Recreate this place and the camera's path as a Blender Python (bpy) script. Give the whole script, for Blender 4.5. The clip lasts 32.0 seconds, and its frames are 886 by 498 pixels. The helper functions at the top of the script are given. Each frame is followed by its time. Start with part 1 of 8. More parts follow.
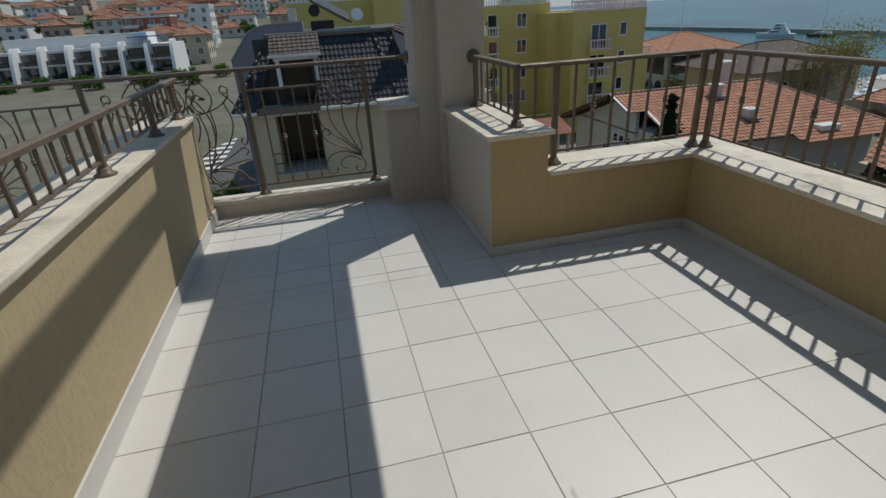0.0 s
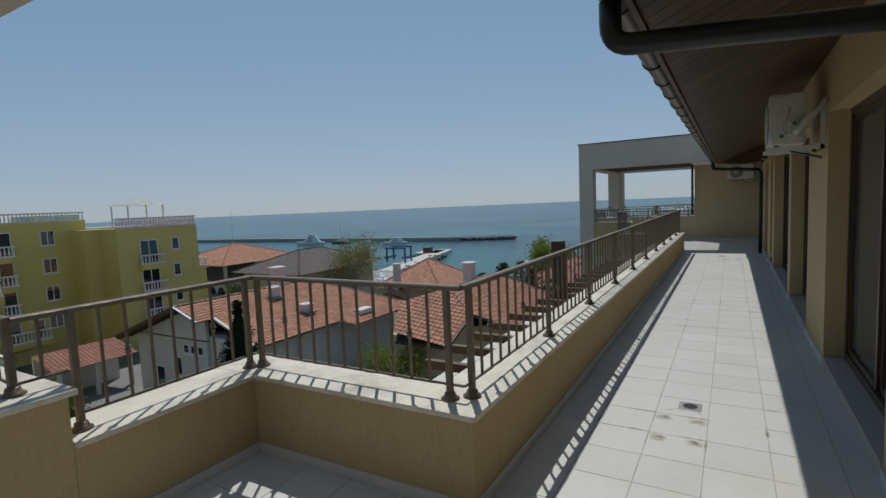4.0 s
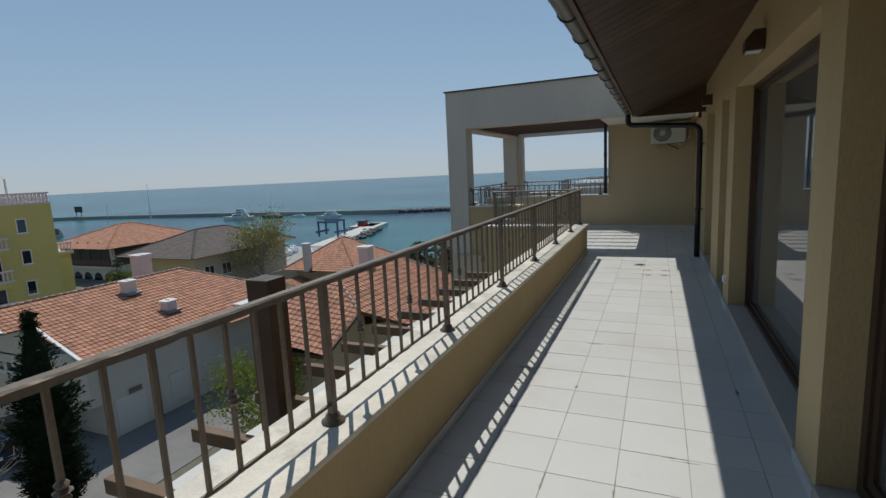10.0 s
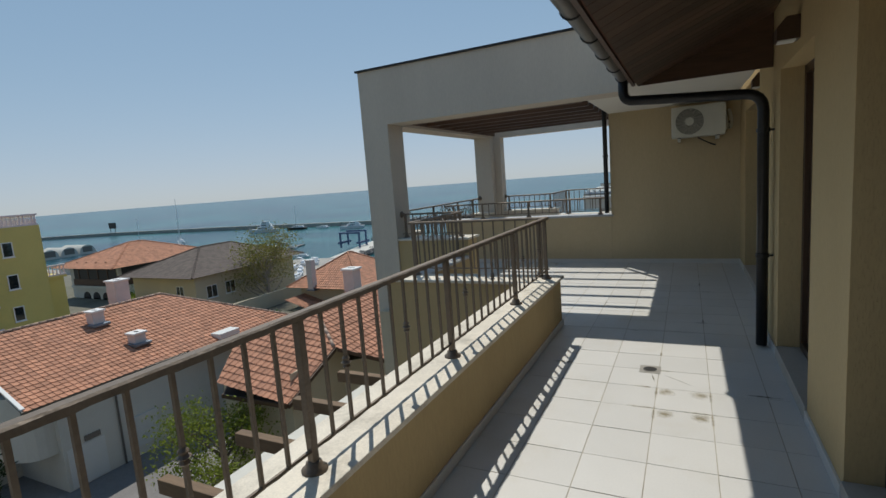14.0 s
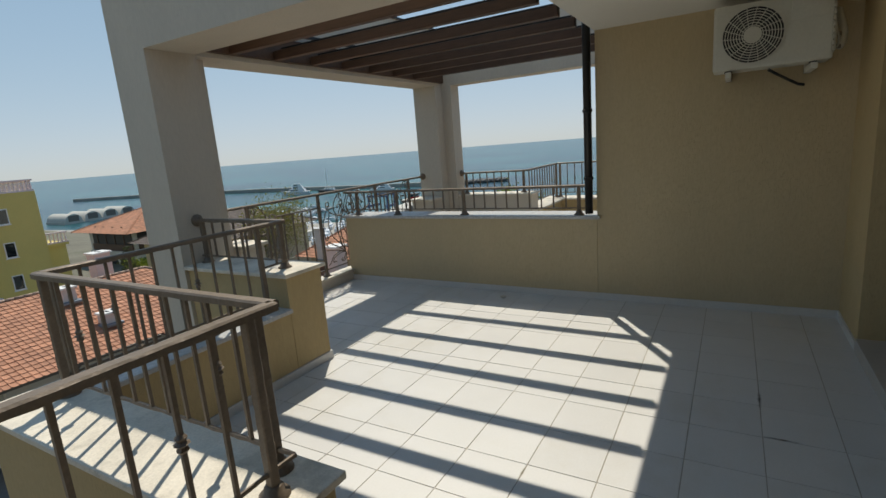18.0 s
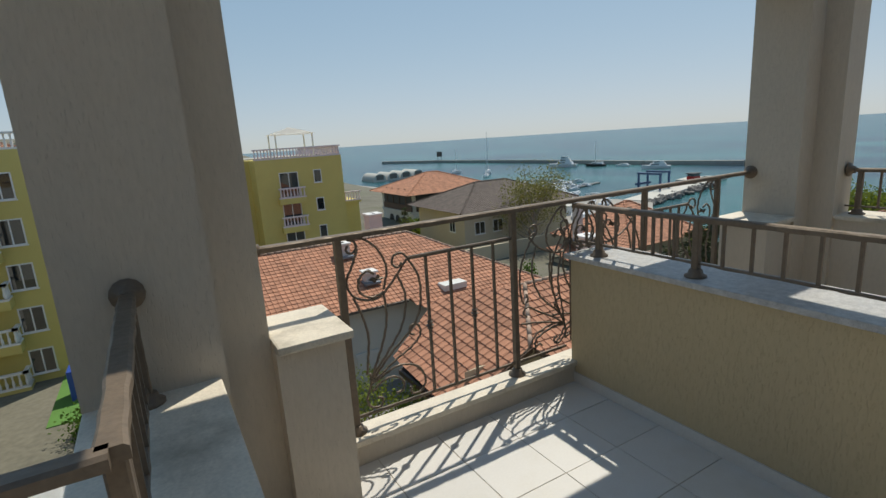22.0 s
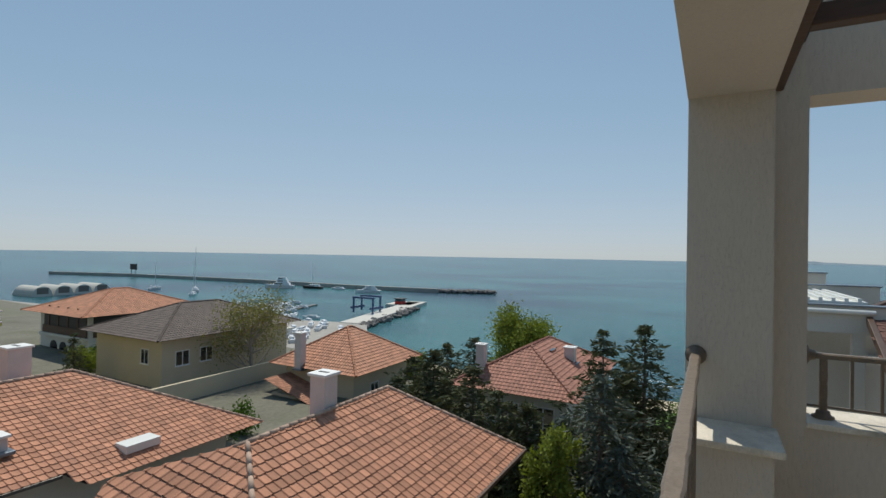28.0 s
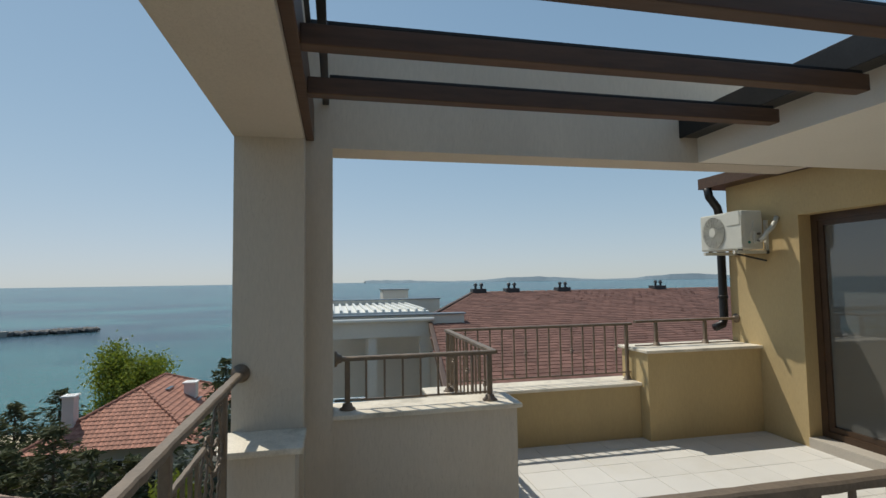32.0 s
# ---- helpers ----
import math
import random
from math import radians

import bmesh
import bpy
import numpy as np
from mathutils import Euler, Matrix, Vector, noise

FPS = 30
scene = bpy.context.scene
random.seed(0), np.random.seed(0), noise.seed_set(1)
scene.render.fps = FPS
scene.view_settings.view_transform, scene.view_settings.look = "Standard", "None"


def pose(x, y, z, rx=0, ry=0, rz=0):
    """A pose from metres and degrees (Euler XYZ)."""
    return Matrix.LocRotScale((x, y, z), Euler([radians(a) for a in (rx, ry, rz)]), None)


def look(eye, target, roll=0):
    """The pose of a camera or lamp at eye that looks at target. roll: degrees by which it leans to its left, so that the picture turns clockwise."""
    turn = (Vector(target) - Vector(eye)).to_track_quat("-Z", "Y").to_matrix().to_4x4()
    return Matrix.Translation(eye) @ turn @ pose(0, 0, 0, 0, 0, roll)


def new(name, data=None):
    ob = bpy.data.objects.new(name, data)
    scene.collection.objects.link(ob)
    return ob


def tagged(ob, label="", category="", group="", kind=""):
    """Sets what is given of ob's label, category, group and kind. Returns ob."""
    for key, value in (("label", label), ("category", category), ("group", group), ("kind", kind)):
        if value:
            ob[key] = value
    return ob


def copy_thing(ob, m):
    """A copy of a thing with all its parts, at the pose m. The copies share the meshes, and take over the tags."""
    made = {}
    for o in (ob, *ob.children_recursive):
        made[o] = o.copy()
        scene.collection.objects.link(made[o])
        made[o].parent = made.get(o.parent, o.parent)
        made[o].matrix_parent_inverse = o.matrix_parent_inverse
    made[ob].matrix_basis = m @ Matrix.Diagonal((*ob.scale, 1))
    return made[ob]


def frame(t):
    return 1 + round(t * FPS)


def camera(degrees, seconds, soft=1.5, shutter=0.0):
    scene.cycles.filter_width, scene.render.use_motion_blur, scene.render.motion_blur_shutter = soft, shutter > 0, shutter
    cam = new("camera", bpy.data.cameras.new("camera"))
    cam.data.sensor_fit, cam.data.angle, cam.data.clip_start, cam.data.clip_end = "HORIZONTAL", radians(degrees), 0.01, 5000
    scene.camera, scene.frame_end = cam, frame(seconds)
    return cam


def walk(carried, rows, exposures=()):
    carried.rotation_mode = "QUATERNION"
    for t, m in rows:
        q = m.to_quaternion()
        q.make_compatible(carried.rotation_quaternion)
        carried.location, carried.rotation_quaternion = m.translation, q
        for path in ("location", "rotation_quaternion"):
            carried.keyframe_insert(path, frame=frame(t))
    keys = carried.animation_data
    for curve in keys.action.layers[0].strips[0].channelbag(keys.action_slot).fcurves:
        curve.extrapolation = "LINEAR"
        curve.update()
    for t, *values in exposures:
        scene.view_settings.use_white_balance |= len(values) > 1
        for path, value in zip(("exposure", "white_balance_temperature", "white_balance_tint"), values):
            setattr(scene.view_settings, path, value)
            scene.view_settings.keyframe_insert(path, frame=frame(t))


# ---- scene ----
cam = camera(83.0, 32.0)
PATH = [
    (0, (-0.016, 0.017, 1.434), (0.37, 1.781, 0.574), -3.5),
    (0.5, (-0.174, 0.116, 1.431), (0.698, 1.704, 0.583), -4.4),
    (1, (-0.358, 0.145, 1.473), (0.968, 1.38, 0.626), -3.5),
    (1.5, (-0.57, 0.12, 1.541), (0.993, 1.029, 0.686), -1.1),
    (2, (-0.597, 0.108, 1.583), (1.053, 1.096, 1.032), -2.3),
    (2.5, (-0.597, 0.109, 1.596), (1.1, 1.096, 1.209), -2.7),
    (3, (-0.546, 0.132, 1.578), (1.138, 1.174, 1.301), -3.8),
    (3.5, (-0.217, 0.109, 1.55), (1.504, 1.114, 1.379), -2.8),
    (5.5, (1.537, 0.094, 1.543), (3.28, 1.044, 1.295), -2.3),
    (6, (2.032, 0.112, 1.574), (3.807, 1.011, 1.373), -3.8),
    (6.5, (2.455, 0.039, 1.567), (4.246, 0.908, 1.376), -2.8),
    (7, (2.869, 0.003, 1.552), (4.629, 0.925, 1.33), -2.4),
    (7.5, (3.334, 0.015, 1.569), (5.112, 0.904, 1.35), -2.6),
    (8, (3.827, -0.003, 1.522), (5.606, 0.881, 1.292), -3.4),
    (8.5, (4.332, 0.023, 1.54), (6.078, 0.963, 1.283), -0.9),
    (9, (4.883, 0.073, 1.541), (6.692, 0.889, 1.294), -3.6),
    (9.5, (5.414, 0.048, 1.519), (7.243, 0.818, 1.27), -2.2),
    (10, (5.942, 0.058, 1.526), (7.756, 0.843, 1.224), -2.8),
    (10.5, (6.455, 0.055, 1.548), (8.287, 0.806, 1.265), -5.3),
    (11, (6.992, 0.002, 1.566), (8.801, 0.815, 1.303), -4.8),
    (11.5, (7.516, 0.025, 1.571), (9.316, 0.86, 1.317), -3.3),
    (12, (8.041, 0.0, 1.566), (9.872, 0.775, 1.353), -4.8),
    (12.5, (8.499, -0.016, 1.569), (10.297, 0.836, 1.368), -3.0),
    (13, (8.977, 0.046, 1.576), (10.78, 0.881, 1.347), -4.0),
    (13.5, (9.476, 0.032, 1.55), (11.275, 0.866, 1.286), -6.2),
    (14, (9.958, 0.017, 1.558), (11.734, 0.896, 1.292), -4.4),
    (14.5, (10.492, 0.024, 1.577), (12.304, 0.836, 1.34), -5.5),
    (16.5, (12.491, 0.073, 1.572), (14.298, 0.865, 1.24), -3.4),
    (17, (13.003, 0.131, 1.537), (14.808, 0.913, 1.181), -3.5),
    (17.5, (13.432, 0.117, 1.525), (15.235, 0.888, 1.132), -4.8),
    (18, (13.898, 0.071, 1.557), (15.588, 1.063, 1.155), -4.5),
    (18.5, (14.31, 0.143, 1.541), (15.952, 1.217, 1.153), -4.4),
    (19, (14.721, 0.258, 1.517), (16.291, 1.426, 1.104), -6.0),
    (19.5, (15.11, 0.405, 1.527), (16.434, 1.828, 1.057), -2.8),
    (20, (15.451, 0.7, 1.528), (16.605, 2.272, 1.084), -2.1),
    (20.5, (15.766, 0.995, 1.527), (16.815, 2.643, 1.095), -4.2),
    (21, (16.047, 1.337, 1.55), (16.949, 3.08, 1.166), -2.7),
    (21.5, (16.258, 1.735, 1.547), (17.178, 3.466, 1.153), -3.2),
    (22, (16.528, 2.076, 1.526), (17.5, 3.769, 1.093), -3.7),
    (22.5, (16.782, 2.403, 1.54), (17.705, 4.123, 1.105), -0.1),
    (23, (17.002, 2.792, 1.536), (17.993, 4.477, 1.113), -0.0),
    (23.5, (17.228, 3.129, 1.531), (18.297, 4.768, 1.118), -2.3),
    (24, (17.301, 3.374, 1.583), (18.375, 5.022, 1.222), 0.0),
    (24.5, (17.443, 3.712, 1.582), (18.632, 5.291, 1.281), -2.4),
    (26.5, (17.591, 4.14, 1.572), (19.004, 5.552, 1.478), 0.6),
    (27, (17.662, 4.175, 1.599), (19.194, 5.459, 1.542), 0.9),
    (27.5, (17.68, 4.175, 1.607), (19.36, 5.260, 1.592), 1.4),
    (28, (17.691, 4.175, 1.608), (19.454, 5.120, 1.627), 1.0),
    (28.5, (17.72, 4.168, 1.612), (19.535, 5.009, 1.643), 0.2),
    (29, (17.697, 4.132, 1.61), (19.564, 4.85, 1.649), 0.7),
    (29.5, (17.705, 4.086, 1.613), (19.64, 4.589, 1.657), 0.5),
    (30, (17.702, 4.058, 1.619), (19.679, 4.354, 1.681), 0.3),
    (30.5, (17.699, 4.026, 1.615), (19.696, 4.096, 1.69), -0.4),
    (31, (17.69, 3.964, 1.62), (19.685, 3.838, 1.703), -0.9),
    (31.5, (17.662, 3.856, 1.626), (19.641, 3.587, 1.725), -0.6),
    (32, (17.623, 3.738, 1.617), (19.575, 3.315, 1.735), -0.8),
]
walk(cam, [(t, look(eye, target, roll)) for t, eye, target, roll in PATH],
     [(0, -0.26, 6650, 6), (1, -0.34, 6550, 6), (2, -0.50, 6450, 6), (3, -0.36, 6400, 6), (6, -0.20, 6400, 6), (9, -0.10, 6450, 6), (13, -0.04, 6650, 6), (17, 0.30, 7000, 6), (20, 0.10, 7300, 6), (22, 0.20, 7150, 6), (24, 0.20, 6950, 6), (27, 0.10, 6850, 6), (32, 0.18, 7050, 6)])

# ---- world, sun, exposure ----
SUN = Vector((0.50, 0.345, 1.0)).normalized()
SUN_ELEV = math.asin(SUN.z)
SUN_AZ = math.atan2(SUN.x, SUN.y)
world = bpy.data.worlds.new("sky")
scene.world = world
world.use_nodes = True
wn = world.node_tree
sky = wn.nodes.new("ShaderNodeTexSky")
sky.sky_type = "NISHITA"
sky.sun_disc = False
sky.sun_elevation = SUN_ELEV
sky.sun_rotation = SUN_AZ
sky.air_density = 0.9
sky.dust_density = 0.10
sky.ozone_density = 2.0
hsv = wn.nodes.new("ShaderNodeHueSaturation")
hsv.inputs["Saturation"].default_value = 0.98
soft_sky = wn.nodes.new("ShaderNodeVectorMath")
soft_sky.operation = "MULTIPLY_ADD"
soft_sky.inputs[1].default_value = (0.25, 0.30, 0.25)
soft_sky.inputs[2].default_value = (1, 1, 1)
haze_sky = wn.nodes.new("ShaderNodeVectorMath")
haze_sky.operation = "DIVIDE"
tint_sky = wn.nodes.new("ShaderNodeVectorMath")
tint_sky.operation = "MULTIPLY"
tint_sky.inputs[1].default_value = (1.20, 1.55, 1.68)
wn.links.new(sky.outputs[0], soft_sky.inputs[0])
wn.links.new(sky.outputs[0], haze_sky.inputs[0])
wn.links.new(soft_sky.outputs[0], haze_sky.inputs[1])
wn.links.new(haze_sky.outputs[0], tint_sky.inputs[0])
wn.links.new(tint_sky.outputs[0], hsv.inputs["Color"])
wn.links.new(hsv.outputs[0], wn.nodes["Background"].inputs[0])
wn.nodes["Background"].inputs[1].default_value = 0.138
sun_lamp = bpy.data.lights.new("sun", "SUN")
sun_lamp.energy = 3.2
sun_lamp.angle = radians(0.53)
sun_lamp.color = (1.0, 0.965, 0.92)
new("sun", sun_lamp).matrix_world = look(SUN * 60, (0, 0, 0))
scene.view_settings.exposure = 0.0

# ---- small building helpers ----
def thing(name, label="", category="", group="", kind="", at=(0, 0, 0)):
    ob = tagged(new(name), label, category, group, kind)
    ob.empty_display_size = 0.1
    ob.location = at
    return ob


def mesh_of(name, bm, material, smooth=False):
    me = bpy.data.meshes.new(name)
    bm.to_mesh(me)
    bm.free()
    me.materials.append(material)
    if smooth:
        for p in me.polygons:
            p.use_smooth = True
    return me


def part(name, bm, material, parent=None, label="", smooth=False):
    me = bm if isinstance(bm, bpy.types.Mesh) else mesh_of(name, bm, material, smooth)
    ob = new(name, me)
    if parent is not None:
        ob.parent = parent
    if label:
        ob["label"] = label
    return ob


def piece(name, me, parent, m):
    ob = new(name, me)
    ob.parent = parent
    ob.matrix_basis = m
    return ob


def setting(name, bm, material, label="", category="", smooth=False):
    ob = new(name, mesh_of(name, bm, material, smooth))
    return tagged(ob, label, category, kind="structure")


def add_box(bm, x0, x1, y0, y1, z0, z1, bevel=0.0):
    r = bmesh.ops.create_cube(bm, size=1.0)
    vs = r["verts"]
    for v in vs:
        v.co = Vector((x0 + (v.co.x + 0.5) * (x1 - x0), y0 + (v.co.y + 0.5) * (y1 - y0), z0 + (v.co.z + 0.5) * (z1 - z0)))
    if bevel:
        es = list({e for v in vs for e in v.link_edges})
        bmesh.ops.bevel(bm, geom=es, offset=bevel, segments=2, affect="EDGES", profile=0.6)
    return bm


def box(x0, x1, y0, y1, z0, z1, bevel=0.0):
    return add_box(bmesh.new(), x0, x1, y0, y1, z0, z1, bevel)


def add_prism(bm, pts, z0, z1):
    """An upright prism over a plan polygon."""
    lo = [bm.verts.new((x, y, z0)) for x, y in pts]
    hi = [bm.verts.new((x, y, z1)) for x, y in pts]
    n = len(pts)
    for i in range(n):
        bm.faces.new((lo[i], lo[(i + 1) % n], hi[(i + 1) % n], hi[i]))
    bm.faces.new(hi)
    bm.faces.new(lo[::-1])
    bmesh.ops.recalc_face_normals(bm, faces=bm.faces)
    return bm


def add_cyl(bm, p0, p1, r0, r1=None, n=10, caps=True):
    p0, p1 = Vector(p0), Vector(p1)
    r1 = r0 if r1 is None else r1
    d = (p1 - p0).normalized()
    a = d.orthogonal().normalized()
    b = d.cross(a)
    ring = []
    for p, r in ((p0, r0), (p1, r1)):
        ring.append([bm.verts.new(p + (a * math.cos(t) + b * math.sin(t)) * r) for t in (2 * math.pi * k / n for k in range(n))])
    for k in range(n):
        bm.faces.new((ring[0][k], ring[0][(k + 1) % n], ring[1][(k + 1) % n], ring[1][k]))
    if caps:
        bm.faces.new(ring[0][::-1])
        bm.faces.new(ring[1])
    return bm


def add_tube(bm, pts, r, n=6):
    pts = [Vector(p) for p in pts]
    rings = []
    a = None
    for i, p in enumerate(pts):
        d = (pts[min(i + 1, len(pts) - 1)] - pts[max(i - 1, 0)]).normalized()
        a = d.orthogonal().normalized() if a is None else (a - d * a.dot(d)).normalized()
        b = d.cross(a)
        rings.append([bm.verts.new(p + (a * math.cos(t) + b * math.sin(t)) * r) for t in (2 * math.pi * k / n for k in range(n))])
    for u, v in zip(rings, rings[1:]):
        for k in range(n):
            bm.faces.new((u[k], u[(k + 1) % n], v[(k + 1) % n], v[k]))
    bm.faces.new(rings[0][::-1])
    bm.faces.new(rings[-1])
    return bm


def add_lathe(bm, profile, at=(0, 0, 0), n=12):
    at = Vector(at)
    rings = [[bm.verts.new(at + Vector((r * math.cos(t), r * math.sin(t), z))) for t in (2 * math.pi * k / n for k in range(n))] for r, z in profile]
    for u, v in zip(rings, rings[1:]):
        for k in range(n):
            bm.faces.new((u[k], u[(k + 1) % n], v[(k + 1) % n], v[k]))
    bm.faces.new(rings[0][::-1])
    bm.faces.new(rings[-1])
    return bm


# ---- materials ----
def material(name, colour, rough=0.7, metal=0.0, vary=0.12, scale=3.0, fine=60.0, bump=0.15, bump_scale=None, bump_dist=0.004,
             stretch=(1, 1, 1), stain=None, stain_scale=0.8, stain_amount=0.4, per_object=0.0, per_island=0.0, spec=0.4, space="Object", groove=0.0):
    """A two-scale procedural surface: broad mottling, fine grain, optional stains and relief."""
    m = bpy.data.materials.new(name)
    m.use_nodes = True
    nt = m.node_tree
    nd, ln = nt.nodes, nt.links
    bsdf = nd["Principled BSDF"]
    bsdf.inputs["Roughness"].default_value = rough
    bsdf.inputs["Metallic"].default_value = metal
    bsdf.inputs["Specular IOR Level"].default_value = spec
    tc = nd.new("ShaderNodeTexCoord")
    mp = nd.new("ShaderNodeMapping")
    mp.inputs["Scale"].default_value = stretch
    if space == "World":
        geo = nd.new("ShaderNodeNewGeometry")
        ln.new(geo.outputs["Position"], mp.inputs["Vector"])
    else:
        ln.new(tc.outputs[space], mp.inputs["Vector"])
    n1 = nd.new("ShaderNodeTexNoise")
    n1.inputs["Scale"].default_value = scale
    n1.inputs["Detail"].default_value = 6
    n1.inputs["Roughness"].default_value = 0.62
    n2 = nd.new("ShaderNodeTexNoise")
    n2.inputs["Scale"].default_value = fine
    n2.inputs["Detail"].default_value = 3
    for n in (n1, n2):
        ln.new(mp.outputs[0], n.inputs["Vector"])
    mix = nd.new("ShaderNodeMath")
    mix.operation = "MULTIPLY_ADD"
    mix.inputs[1].default_value = 0.6
    ln.new(n1.outputs["Fac"], mix.inputs[0])
    k = nd.new("ShaderNodeMath")
    k.operation = "MULTIPLY"
    k.inputs[1].default_value = 0.4
    ln.new(n2.outputs["Fac"], k.inputs[0])
    ln.new(k.outputs[0], mix.inputs[2])
    ramp = nd.new("ShaderNodeMapRange")
    ramp.inputs["From Min"].default_value = 0.3
    ramp.inputs["From Max"].default_value = 0.7
    ramp.inputs["To Min"].default_value = 1 - vary
    ramp.inputs["To Max"].default_value = 1 + vary
    ln.new(mix.outputs[0], ramp.inputs["Value"])
    value = ramp.outputs["Result"]
    if per_object or per_island:
        if per_object:
            src = nd.new("ShaderNodeObjectInfo").outputs["Random"]
            amount = per_object
        else:
            src = nd.new("ShaderNodeNewGeometry").outputs["Random Per Island"]
            amount = per_island
        pr = nd.new("ShaderNodeMapRange")
        pr.inputs["To Min"].default_value = 1 - amount
        pr.inputs["To Max"].default_value = 1 + amount
        ln.new(src, pr.inputs["Value"])
        mul = nd.new("ShaderNodeMath")
        mul.operation = "MULTIPLY"
        ln.new(value, mul.inputs[0])
        ln.new(pr.outputs["Result"], mul.inputs[1])
        value = mul.outputs[0]
    base = nd.new("ShaderNodeVectorMath")
    base.operation = "SCALE"
    base.inputs[0].default_value = colour
    ln.new(value, base.inputs["Scale"])
    out = base.outputs[0]
    if stain is not None:
        n3 = nd.new("ShaderNodeTexNoise")
        n3.inputs["Scale"].default_value = stain_scale
        n3.inputs["Detail"].default_value = 8
        n3.inputs["Roughness"].default_value = 0.7
        ln.new(mp.outputs[0], n3.inputs["Vector"])
        sr = nd.new("ShaderNodeMapRange")
        sr.inputs["From Min"].default_value = 0.52
        sr.inputs["From Max"].default_value = 0.72
        sr.inputs["To Max"].default_value = stain_amount
        ln.new(n3.outputs["Fac"], sr.inputs["Value"])
        mc = nd.new("ShaderNodeMix")
        mc.data_type = "RGBA"
        ln.new(sr.outputs["Result"], mc.inputs["Factor"])
        ln.new(out, mc.inputs["A"])
        mc.inputs["B"].default_value = (*stain, 1)
        out = mc.outputs["Result"]
    ln.new(out, bsdf.inputs["Base Color"])
    if bump:
        n4 = nd.new("ShaderNodeTexNoise")
        n4.inputs["Scale"].default_value = bump_scale or fine
        n4.inputs["Detail"].default_value = 4
        ln.new(mp.outputs[0], n4.inputs["Vector"])
        height = n4.outputs["Fac"]
        if groove:
            # isolated scratches in the plaster, coloured darker than the rest
            gr = nd.new("ShaderNodeMapRange")
            gr.inputs["From Min"].default_value = 0.57
            gr.inputs["From Max"].default_value = 0.66
            gr.inputs["To Min"].default_value = 1.0
            gr.inputs["To Max"].default_value = 0.0
            ln.new(n4.outputs["Fac"], gr.inputs["Value"])
            add = nd.new("ShaderNodeMath")
            add.operation = "MULTIPLY_ADD"
            add.inputs[1].default_value = 0.25
            ln.new(n2.outputs["Fac"], add.inputs[0])
            ln.new(gr.outputs["Result"], add.inputs[2])
            height = add.outputs[0]
            dg = nd.new("ShaderNodeMapRange")
            dg.inputs["To Min"].default_value = 1 - groove
            dg.inputs["To Max"].default_value = 1.0
            ln.new(gr.outputs["Result"], dg.inputs["Value"])
            dm = nd.new("ShaderNodeVectorMath")
            dm.operation = "SCALE"
            ln.new(out, dm.inputs[0])
            ln.new(dg.outputs["Result"], dm.inputs["Scale"])
            ln.new(dm.outputs[0], bsdf.inputs["Base Color"])
        bp = nd.new("ShaderNodeBump")
        bp.inputs["Strength"].default_value = bump
        bp.inputs["Distance"].default_value = bump_dist
        ln.new(height, bp.inputs["Height"])
        ln.new(bp.outputs[0], bsdf.inputs["Normal"])
    return m


OCHRE = material("ochre_plaster", (0.49, 0.37, 0.195), 0.9, vary=0.10, scale=1.2, fine=70, bump=0.5, bump_scale=150, bump_dist=0.004, groove=0.045, stretch=(1, 1, 0.24), stain=(0.40, 0.30, 0.16), stain_amount=0.35, space="World")
CREAM = material("cream_plaster", (0.58, 0.515, 0.43), 0.9, vary=0.09, scale=1.2, fine=70, bump=0.5, bump_scale=150, bump_dist=0.003, groove=0.02, stretch=(1, 1, 0.24), stain=(0.46, 0.40, 0.34), stain_amount=0.3, space="World")
SANDY = material("sand_plaster", (0.51, 0.41, 0.255), 0.9, vary=0.09, scale=1.2, fine=70, bump=0.5, bump_scale=150, bump_dist=0.004, groove=0.03, stretch=(1, 1, 0.24), stain=(0.42, 0.35, 0.25), stain_amount=0.3, space="World")
SOFFIT_WHITE = material("white_paint", (0.74, 0.71, 0.64), 0.85, vary=0.05, scale=1.0, bump=0.1, space="World")
COPING = material("pale_stone", (0.68, 0.615, 0.51), 0.55, vary=0.22, scale=5.0, fine=120, bump=0.15, stain=(0.37, 0.33, 0.26), stain_scale=3.4, stain_amount=0.95, space="World")
MARBLE = material("grey_marble", (0.48, 0.475, 0.465), 0.4, vary=0.35, scale=40, fine=220, bump=0.05, stain=(0.36, 0.37, 0.40), stain_scale=24, stain_amount=0.7, space="World")
TILE = material("floor_tile", (0.63, 0.615, 0.59), 0.42, vary=0.05, scale=2.0, fine=90, bump=0.06, stain=(0.45, 0.39, 0.27), stain_scale=0.55, stain_amount=0.38, per_object=0.035, space="World")
GROUT = material("grout", (0.40, 0.36, 0.30), 0.95, vary=0.3, scale=4, bump=0.2, stain=(0.16, 0.13, 0.09), stain_scale=1.5, stain_amount=0.7, space="World")
BRONZE = material("bronze_painted_iron", (0.185, 0.142, 0.105), 0.48, metal=0.2, vary=0.25, scale=9, fine=90, bump=0.6, bump_scale=38, bump_dist=0.004)
DARKWOOD = material("dark_stained_timber", (0.085, 0.045, 0.026), 0.5, vary=0.35, scale=4, fine=50, bump=0.3, bump_scale=40, stretch=(1, 0.12, 1), space="World")
SOFFITWOOD = material("dark_soffit_boards", (0.075, 0.044, 0.028), 0.45, vary=0.4, scale=4, fine=40, bump=0.25, bump_scale=40, stretch=(1, 0.12, 1), per_island=0.3, space="World")
DOORWOOD = material("brown_door_frame", (0.065, 0.038, 0.023), 0.4, vary=0.2, scale=6, bump=0.1, space="World")
